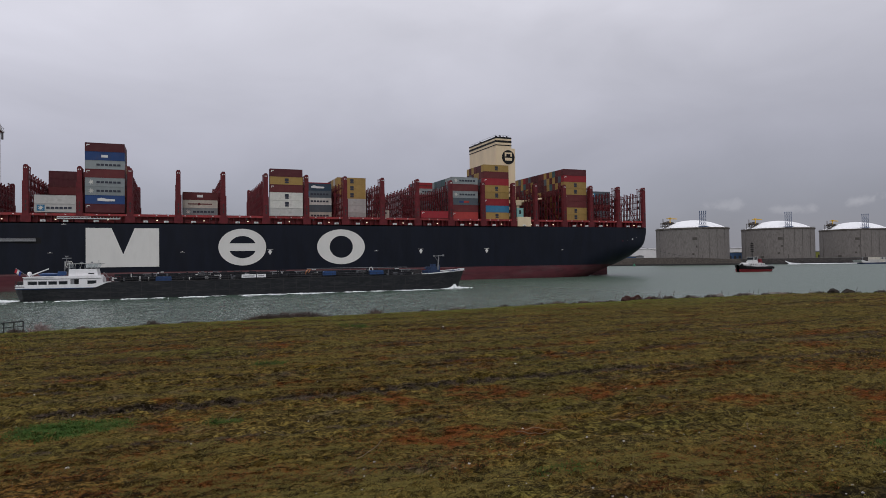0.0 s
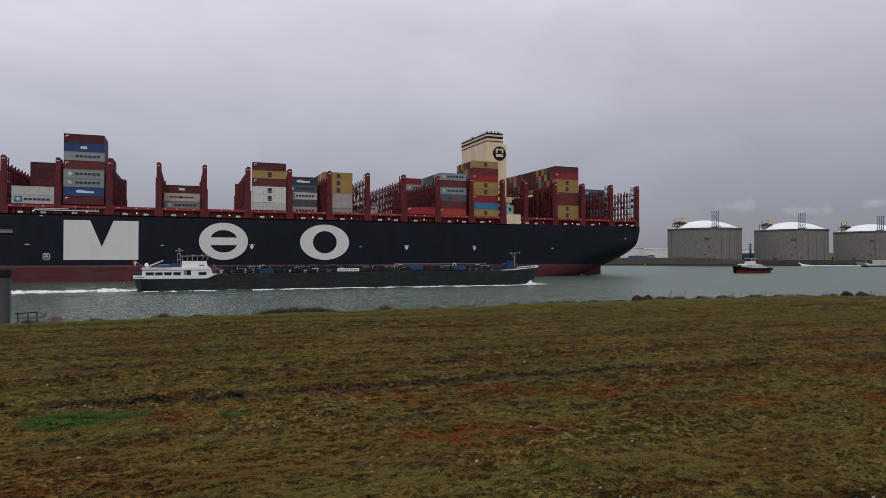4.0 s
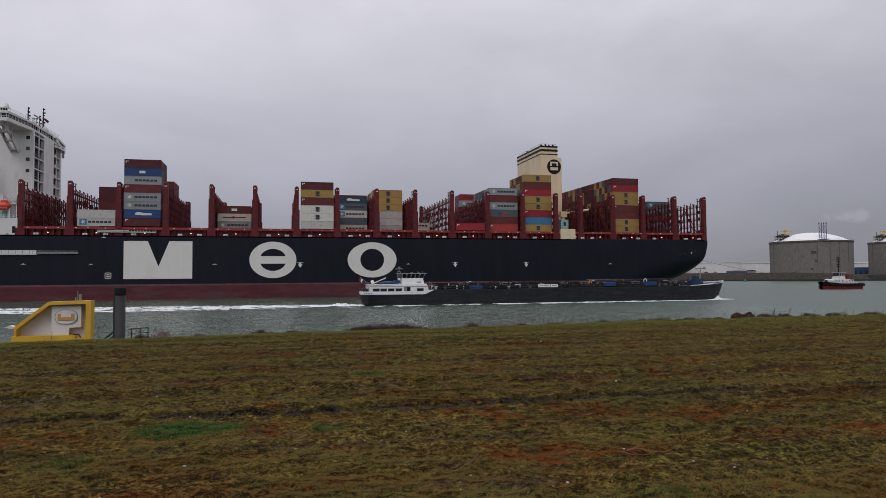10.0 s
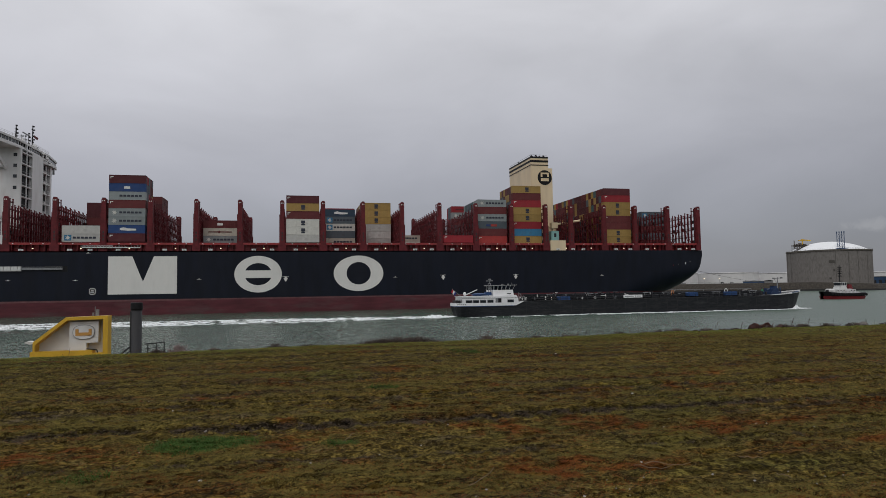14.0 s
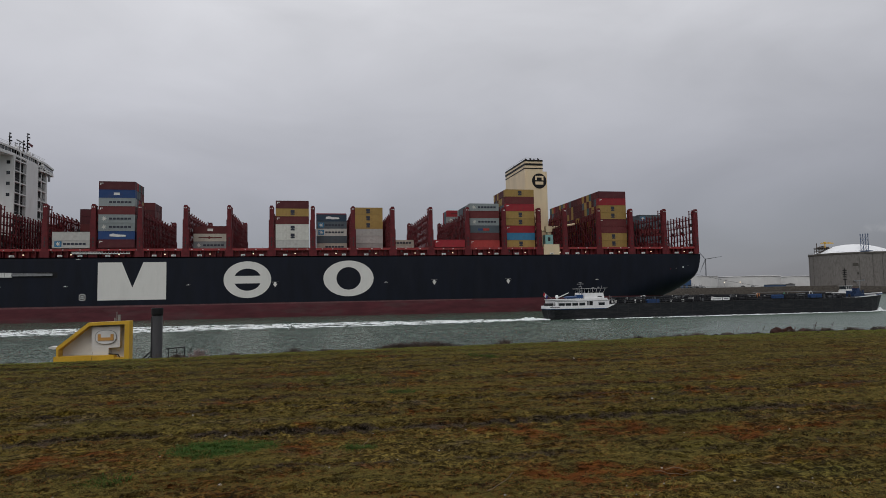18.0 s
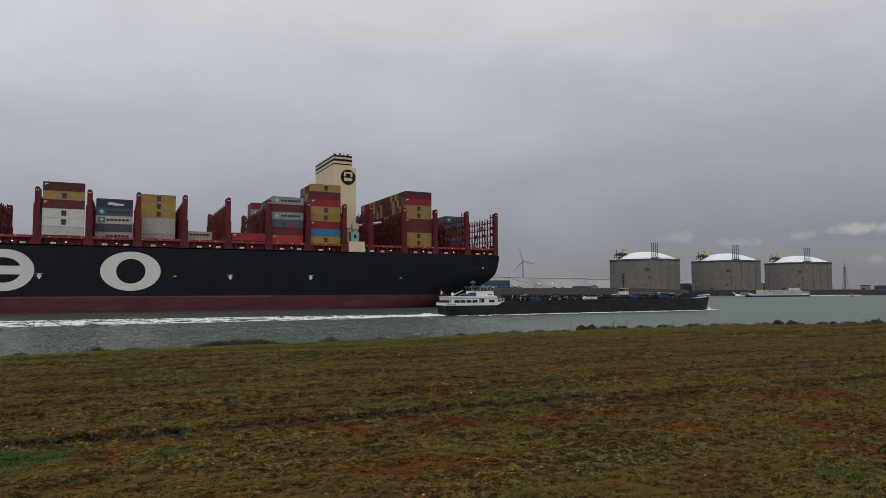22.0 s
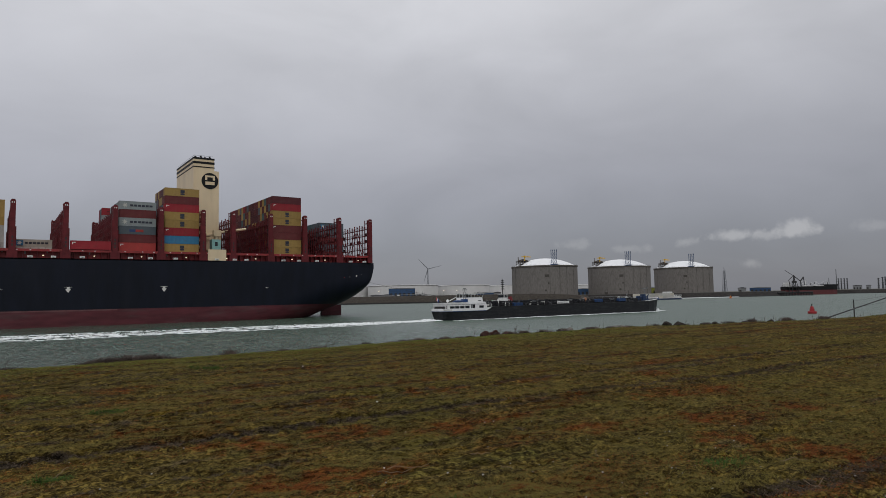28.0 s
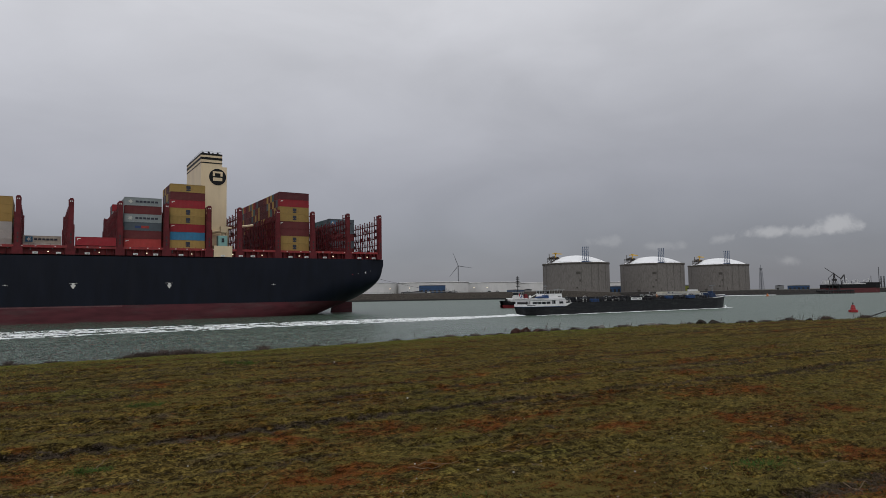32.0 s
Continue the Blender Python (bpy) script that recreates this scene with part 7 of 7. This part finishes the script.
fen = empty("bank_fence", "sloping pole and thin dark posts with wires at the bank's edge", "fence")
fp = []
for az, base, top in ((66.6, -1.93, -0.79), (69.05, -1.78, -0.36), (72.18, -1.58, 0.92), (73.2, -1.62, -0.79), (75.2, -1.6, 0.5)):
    d = 1.62 / math.tan(radians(-base))
    x, y, _ = on_ray(az, 0, d)
    z1 = 7.6 + d * math.tan(radians(top))
    part("post", Shape().rod((x, y, 5.5), (x, y, z1), 0.035, n=8), DARK, fen)
    fp.append((x, y, z1))
x, y, _ = on_ray(64.6, 0, 43.5)
part("sloping_pole", Shape().rod((x, y, 5.9), (fp[1][0], fp[1][1], fp[1][2] - 0.15), 0.035, n=8).rod((fp[1][0], fp[1][1], fp[1][2] - 0.15), (fp[4][0], fp[4][1], fp[4][2] + 0.1), 0.035, n=8), DARK, fen)
wires = Shape()
for a, b, q in ((0, 1, 0.1), (0, 1, 0.5), (1, 2, 0.5), (2, 4, 0.4), (2, 4, 0.9), (1, 2, 0.05)):
    p, r = Vector(fp[a]), Vector(fp[b])
    wires.rod(p - Vector((0, 0, q)), r - Vector((0, 0, q)), 0.012, n=4)
part("wire", wires, GREY, fen)


# ---- growth on the bank ----
def blades(name, n, size, material, seed, label, lean=0.5, keep=None, per=4, width=0.005, span=(-26, 77), reach=(3.3, 24.0), power=1.7, area=None):
    """Tufts of thin blades, thinning out with distance along the bank."""
    r = np.random.RandomState(seed)
    v, f = [], []
    tries = 0
    while n > 0 and tries < 900000:
        tries += 1
        if area:
            x, y = r.uniform(area[0], area[1]), r.uniform(area[2], area[3])
            d = math.hypot(x, y)
        else:
            a, u = radians(r.uniform(*span)), r.rand()
            k = 1 - power
            d = (reach[0] ** k + u * (reach[1] ** k - reach[0] ** k)) ** (1 / k)
            x, y = d * math.sin(a), d * math.cos(a)
        if y < 1.7 or y > edge(x) + 0.25 or (keep and not keep(x, y, r)):
            continue
        n -= 1
        z = lie(x, y)
        for _ in range(per):
            a, h = r.uniform(0, 6.283), size * r.uniform(0.5, 1.5)
            l = lean * h * r.uniform(0.4, 1.6)
            bx, by = x + r.normal(0, 0.028), y + r.normal(0, 0.028)
            wv = width * (0.5 + d / 8)
            c, s = math.cos(a), math.sin(a)
            k = len(v)
            v += [(bx - s * wv, by + c * wv, z - 0.012), (bx + s * wv, by - c * wv, z - 0.012), (bx + c * l * 0.45 + s * wv * 0.7, by + s * l * 0.45 - c * wv * 0.7, z + h * 0.7), (bx + c * l * 0.45 - s * wv * 0.7, by + s * l * 0.45 + c * wv * 0.7, z + h * 0.7), (bx + c * l, by + s * l, z + h)]
            f += [(k, k + 1, k + 2, k + 3), (k + 3, k + 2, k + 4)]
    me = bpy.data.meshes.new(name)
    me.from_pydata(v, [], f)
    me.materials.append(material)
    return tagged(new(name, me), label, "grass", kind="stuff")


def crumbs(name, n, size, material, seed, label, keep, reach=(3.3, 24.0), power=2.0, span=(-26, 77), per=6, tilt=0.5):
    """Moss and short grass as many tiny tilted leaves close to the ground."""
    r = np.random.RandomState(seed)
    v, f = [], []
    k1 = 1 - power
    while n > 0:
        a, u = radians(r.uniform(*span)), r.rand()
        d = (reach[0] ** k1 + u * (reach[1] ** k1 - reach[0] ** k1)) ** (1 / k1)
        x, y = d * math.sin(a), d * math.cos(a)
        if y < 1.7 or y > edge(x) + 0.2 or not keep(x, y, r):
            continue
        n -= 1
        z = lie(x, y)
        g = 0.28 + d / 8.5
        q = r.rand(per, 6)
        for b0, b1, b2, b3, b4, b5 in q:
            b = 6.283 * b0
            l = size * g * (0.4 + 1.2 * b1)
            w = l * (0.2 + 0.28 * b2)
            c, s = math.cos(b), math.sin(b)
            px, py, pz = x + (b3 - 0.5) * 0.07 * g, y + (b4 - 0.5) * 0.07 * g, z + 0.004 + 0.010 * b5 * g
            t1, t2 = (b1 - 0.5) * 2 * tilt * l, (b5 - 0.5) * 2 * tilt * w
            k = len(v)
            v += [(px - c * l + s * w, py - s * l - c * w, pz - t1 + t2), (px + c * l, py + s * l, pz + t1), (px - c * l - s * w, py - s * l + c * w, pz - t1 - t2)]
            f.append((k, k + 1, k + 2))
    me = bpy.data.meshes.new(name)
    me.from_pydata(v, [], f)
    me.materials.append(material)
    return tagged(new(name, me), label, "grass", kind="stuff")


def leaf_material(name, a, b):
    m = bpy.data.materials.new(name)
    m.use_nodes = True
    nt = m.node_tree
    n, lk = nt.nodes.new, nt.links.new
    p = nt.nodes["Principled BSDF"]
    p.inputs["Roughness"].default_value = 0.9
    p.inputs["Specular IOR Level"].default_value = 0.06
    g = n("ShaderNodeNewGeometry")
    co = n("ShaderNodeTexCoord")
    t = n("ShaderNodeTexNoise")
    t.inputs["Scale"].default_value, t.inputs["Detail"].default_value = 0.8, 4
    lk(co.outputs["Object"], t.inputs["Vector"])
    ad = n("ShaderNodeMath")
    lk(g.outputs["Random Per Island"], ad.inputs[0])
    lk(t.outputs[0], ad.inputs[1])
    r = n("ShaderNodeMapRange")
    r.inputs[1].default_value, r.inputs[2].default_value = 0.4, 1.3
    lk(ad.outputs[0], r.inputs[0])
    x = n("ShaderNodeMixRGB")
    x.inputs[1].default_value, x.inputs[2].default_value = (*a, 1), (*b, 1)
    lk(r.outputs[0], x.inputs[0])
    lk(x.outputs[0], p.inputs["Base Color"])
    return m


OLIVE = leaf_material("moss_grass", (0.048, 0.040, 0.011), (0.172, 0.140, 0.037))
THATCH = leaf_material("rut_thatch", (0.013, 0.010, 0.007), (0.098, 0.074, 0.052))
EDGEGREEN = leaf_material("edge_grass", (0.070, 0.082, 0.014), (0.155, 0.172, 0.036))
STRAW = leaf_material("dry_grass", (0.12, 0.095, 0.04), (0.28, 0.235, 0.13))
FRESH = leaf_material("fresh_grass", (0.024, 0.052, 0.012), (0.062, 0.118, 0.026))
RUST = leaf_material("rust_moss", (0.075, 0.022, 0.006), (0.215, 0.068, 0.017))


def thick(seed, lo):
    """Grass in small clumps, with bare gaps between them."""
    def keep(x, y, r):
        far = 1.0 if y < 9 else 9.0 / y
        clump = noise.noise((x * 9 * far, y * 14 * far, seed)) + 0.7 * noise.noise((x * 2.2, y * 8.0, seed + 3))
        return clump > -0.12 - 0.25 * r.rand() and noise.noise((x * 0.6 + seed, y * 1.1, seed)) > lo - 0.75 * r.rand() and rut(x, y) < 0.008 and rust_at(x, y) < 0.55 * r.rand() + 0.1
    return keep


def rusty(x, y, r):
    return rust_at(x, y) > 0.3 + 0.4 * r.rand()


crumbs("moss_tufts", 130000, 0.0060, OLIVE, 1, "short olive moss and grass covering the bank", thick(1, 0.25), tilt=0.6)
crumbs("bank_grass", 60000, 0.0060, OLIVE, 6, "short olive grass further up the bank", thick(12, 0.2), (8.0, 23.5), 1.2, tilt=0.6)
blades("straw_grass", 4200, 0.013, STRAW, 2, "thin dry straw-coloured grass blades on the bank", 3.2, thick(9, 0.1), 2, 0.0008, power=2.0)
crumbs("rut_thatch", 26000, 0.009, THATCH, 7, "matted grey-brown dead grass in the wheel ruts", lambda x, y, r: rut(x, y) > 0.006 + 0.012 * r.rand(), (5.8, 19.0), 1.4, tilt=0.8)
crumbs("brown_moss", 20000, 0.0060, RUST, 8, "thin rusty-brown moss streaks along the bank", lambda x, y, r: noise.noise((x * 0.35, y * 1.7, 7)) + 0.6 * noise.noise((x * 1.6, y * 3.1, 9)) > 0.32 - 0.3 * r.rand() and rut(x, y) < 0.02, (3.6, 21.0), 1.7)
crumbs("rust_moss", 14000, 0.0042, RUST, 3, "low rust-red moss in patches on the bank", rusty, (3.3, 14.0))
crumbs("edge_moss", 15000, 0.0065, EDGEGREEN, 14, "greener moss along the top of the bank", lambda x, y, r: y > edge(x) - 0.4 - 4.5 * r.rand() ** 1.8, (13.5, 30.0), 1.2)
blades("edge_grass", 5000, 0.03, EDGEGREEN, 4, "brighter green grass along the bank's edge", 1.8, lambda x, y, r: y > edge(x) - 1.3 * r.rand(), 4, 0.003, area=(-14, 60, 16.4, 22.2))
crumbs("far_field_grass", 9000, 0.006, OLIVE, 5, "olive grass further along the bank", thick(4, 0.0), (18, 70), 1.3, (40, 80))


def patch_of(x0, y0, rx, ry):
    return lambda x, y, r: ((x - x0) / rx) ** 2 + ((y - y0) / ry) ** 2 < (0.5 + 0.5 * r.rand()) ** 2


for i, (x0, y0, rx, ry, n) in enumerate(((-0.95, 7.18, 0.62, 0.40, 2800), (1.45, 10.52, 0.42, 0.2, 450), (4.1, 15.7, 0.5, 0.6, 350), (-1.75, 6.14, 0.25, 0.2, 160), (0.47, 6.88, 0.2, 0.12, 120), (5.6, 3.6, 0.4, 0.2, 150), (2.6, 4.1, 0.35, 0.15, 120))):
    blades("grass_patch", n, 0.014, FRESH, 20 + i, "patch of fresh bright green grass in the moss", 2.2, patch_of(x0, y0, rx, ry), 4, 0.0026, area=(x0 - rx, x0 + rx, y0 - ry, y0 + ry))


# dead stalks, brambles and stones along the edge
def edge_bush(x, h, w, seed, paint=None, label="low leafless brown bush at the bank's edge"):
    r = random.Random(seed)
    s = Shape()
    y = edge(x) + 0.15
    z = 5.85
    for _ in range(int(210 * w)):
        bx, by = x + r.gauss(0, 0.33) * w, y + r.gauss(0, 0.15)
        a = r.uniform(0, 6.28)
        t = h * r.uniform(0.4, 1.1) * max(0.25, 1 - abs(bx - x) / w)
        m = Vector((bx + 0.3 * t * math.cos(a), by + 0.25 * t * math.sin(a), z + 0.65 * t))
        s.rod((bx, by, z - 0.1), m, 0.011, 0.008, 3)
        for _ in range(3):
            b = r.uniform(0, 6.28)
            s.rod(m, m + Vector((0.3 * t * math.cos(b), 0.3 * t * math.sin(b), t * r.uniform(0.05, 0.4))), 0.008, 0.004, 3)
    return tagged(new("dry_bush", s.mesh("dry_bush", paint or BUSH)), label, "bush", "bushes along the bank")


for i, (az, h, w) in enumerate(((-1.5, 0.35, 0.7), (1.0, 0.25, 0.8), (7.4, 0.4, 1.5), (8.9, 0.42, 1.5), (10.4, 0.42, 1.5), (16.5, 0.4, 0.5), (24, 0.25, 0.7), (30.5, 0.35, 0.6), (33.5, 0.45, 0.8), (35.8, 0.4, 0.7), (38.0, 0.35, 0.5), (41.6, 0.55, 0.8), (46.5, 0.5, 0.7), (51, 0.5, 0.9), (55.5, 0.5, 0.7), (58, 0.7, 0.8), (60, 0.7, 1.0), (62.0, 0.6, 1.2), (66, 0.4, 0.9), (-10.5, 0.3, 0.5), (21, 0.25, 0.5), (28.3, 0.3, 0.5), (32.2, 0.4, 0.6), (37.0, 0.35, 0.6), (40.4, 0.5, 0.9), (43.0, 0.5, 0.8), (44.8, 0.45, 0.8), (48.5, 0.5, 0.9), (49.8, 0.45, 0.7), (52.6, 0.5, 0.9), (54.2, 0.5, 0.8), (56.8, 0.5, 0.9))):
    x = 20.5 * math.tan(radians(az))
    edge_bush(x, h * (0.68 if az < 30 else 0.45), w, i)
PALEBUSH = mat("pale_bush", (0.23, 0.17, 0.16), 0.9, var=0.3, scale=4)
edge_bush(20.5 * math.tan(radians(-9.0)), 0.3, 0.5, 61, PALEBUSH, "pale pinkish seed heads of a dry bush beside the railing")
edge_bush(20.5 * math.tan(radians(-6.4)), 0.17, 0.5, 62)
edge_bush(20.5 * math.tan(radians(50.6)), 0.22, 0.8, 63, PALEBUSH, "pale greyish dry bush among the stones")


def stone(x, y, z, r, seed, material, name, label, flat=0.6):
    k = random.Random(seed)
    bm = bmesh.new()
    bmesh.ops.create_icosphere(bm, subdivisions=3 if r > 0.1 else 2, radius=r)
    o = k.random() * 50
    cuts = [(Vector((k.gauss(0, 1), k.gauss(0, 1), k.gauss(0, 0.8))).normalized(), r * k.uniform(0.5, 0.85)) for _ in range(11)] if r > 0.1 else []
    for v in bm.verts:
        for way, far in cuts:  # broken faces
            if v.co.dot(way) > far:
                v.co -= (v.co.dot(way) - far) * way
        if cuts:
            v.co *= 1 + 0.10 * noise.noise(v.co / r * 3.5 + Vector((0, o, o)))
            v.co.z *= flat
            continue
        v.co *= 1 + 0.45 * noise.noise(v.co / r * 0.9 + Vector((o, o, 0))) + 0.18 * noise.noise(v.co / r * 2.8 + Vector((0, o, o)))
        v.co.z *= flat
    me = bpy.data.meshes.new(name)
    bm.to_mesh(me)
    bm.free()
    me.materials.append(material)
    ob = new(name, me)
    ob.location = (x, y, z)
    ob.rotation_euler = (0, 0, k.random() * 6)
    return tagged(ob, label, "stone", "stones on the bank")


for i, (az, r) in enumerate(((39.2, 0.26), (39.9, 0.32), (40.7, 0.22), (37.4, 0.2), (44.0, 0.25), (49.5, 0.3), (52.6, 0.32), (53.4, 0.3), (57, 0.25), (-20.7, 0.2), (-20.1, 0.15), (41.5, 0.16), (42.6, 0.2), (43.2, 0.14), (45.3, 0.18), (46.1, 0.22), (47.4, 0.15), (48.3, 0.2), (50.4, 0.16), (51.5, 0.22), (54.6, 0.18), (55.4, 0.2), (56.2, 0.15), (58.5, 0.2), (36.2, 0.14), (34.2, 0.16), (31.8, 0.12))):
    x = 21 * math.tan(radians(az))
    if 39 < az < 41:
        stone(x, edge(x) + 0.2, 5.88, r * 1.15, i, REDROCK, "boulder", "dark red-brown broken boulder at the bank's edge", 0.85)
    elif 45.5 < az < 52 and i % 2:
        stone(x, edge(x) + 0.1, 5.93, r, i, GREYROCK, "boulder", "pale grey broken boulder at the bank's edge", 0.75)
    else:
        stone(x, edge(x) + 0.15, 5.85 + 0.06 * (az > 45), r, i, BOULDER, "boulder", "dark rough boulder at the bank's edge", 0.8)
s = Shape()
r = random.Random(2)
for k in range(220):
    x = r.uniform(-8, 60)
    y = edge(x) + r.uniform(-0.1, 0.35)
    h = 0.07 + 0.26 * r.random() ** 1.7
    s.rod((x, y, 5.8), (x + r.gauss(0, 0.05), y, 5.9 + h), 0.007, 0.004, 3)
    if k % 3 == 0:
        s.rod((x, y, 5.9 + h * 0.6), (x + 0.08, y, 5.95 + h), 0.01, 0.008, 4)
tagged(new("dead_stalks", s.mesh("dead_stalks", BUSH)), "thin dead plant stalks standing along the bank's edge", "stalks", kind="stuff")

# pebbles and twigs in the moss
r = random.Random(5)
for i in range(230):
    a, d = radians(r.uniform(-22, 70) if i < 110 else r.gauss(52, 11)), (4.2 + 9 * r.random() ** 2 if i < 110 else 3.4 + 4.5 * r.random() ** 1.5)
    x, y = d * math.sin(a), d * math.cos(a)
    stone(x, y, lie(x, y) + 0.006, r.uniform(0.004, 0.010), 100 + i, PEBBLE, "pebble", "small pale pebble in the moss", 0.7)
for i, (x, y, q) in enumerate(((-0.77, 5.81, 0.045), (-0.99, 7.91, 0.035), (-1.57, 9.23, 0.03), (0.5, 5.61, 0.03), (5.92, 14.39, 0.045), (4.7, 8.61, 0.035), (4.02, 6.68, 0.022), (5.21, 6.51, 0.025), (2.97, 5.32, 0.022), (-1.97, 6.18, 0.025), (2.08, 4.57, 0.025), (5.22, 2.37, 0.05), (5.49, 2.27, 0.045), (5.04, 6.47, 0.025), (5.44, 2.04, 0.05))):
    stone(x, y, lie(x, y) + 0.006, q * 0.42, 300 + i, PALESTONE, "white_stone", "white stone lying in the moss", 0.6)


def twig(a, b, seed, thick_=0.0045):
    k = random.Random(seed)
    s = Shape()
    p = Vector((*a, lie(*a) + 0.015))
    for i in range(1, 7):
        u = i / 6
        x, y = a[0] + (b[0] - a[0]) * u + k.gauss(0, 0.005), a[1] + (b[1] - a[1]) * u + k.gauss(0, 0.005)
        q = Vector((x, y, lie(x, y) + 0.015 + 0.01 * k.random()))
        s.rod(p, q, thick_ * (1.1 - 0.5 * u), thick_ * (1.0 - 0.5 * u), 6)
        p = q
    return tagged(new("twig", s.mesh("twig", WOOD)), "thin dry twig lying on the moss", "twig", "twigs on the bank")


for i, (a, b) in enumerate((((1.32, 5.02), (1.63, 5.35)), ((2.95, 5.23), (3.38, 5.21)), ((3.94, 5.3), (4.12, 5.23)), ((0.48, 6.96), (0.62, 7.19)), ((3.91, 4.79), (3.85, 4.57)), ((2.83, 5.19), (3.2, 5.17)), ((5.01, 4.65), (4.78, 4.4)), ((5.54, 2.78), (5.83, 2.82)), ((5.6, 2.9), (5.5, 2.7)), ((6.0, 3.3), (6.3, 3.2)))):
    twig(a, b, i)


# ---- all that moves ----
SECONDS = (0.0, 8.0, 16.0, 24.0, 32.0)


def ship_x(t):
    return -2.637 * (t - 9) + 0.001416 * (t - 9) ** 2


def motions():
    for ob in CARGO:
        p = ob.location.copy()
        walk(ob, [(t, pose(p.x + ship_x(t), p.y, p.z)) for t in SECONDS])
    for ob in (barge, wake):
        walk(ob, [(t, pose(0.7 + 5.36 * (t - 9), 0, 0)) for t in SECONDS])
    walk(tug, [(t, pose(272.2 - 2.6 * (t - 9), 0, 0)) for t in SECONDS])
    for rotor, hub in ROTORS:
        walk(rotor, [(t, pose(0, -3.4, hub, 0, 95.5 * (t - 26.5), 0)) for t in [k / 2 for k in range(65)]])
    walk(lighter, [(t, pose(600.0 - 3.67 * t, 0, 0)) for t in SECONDS])


motions()
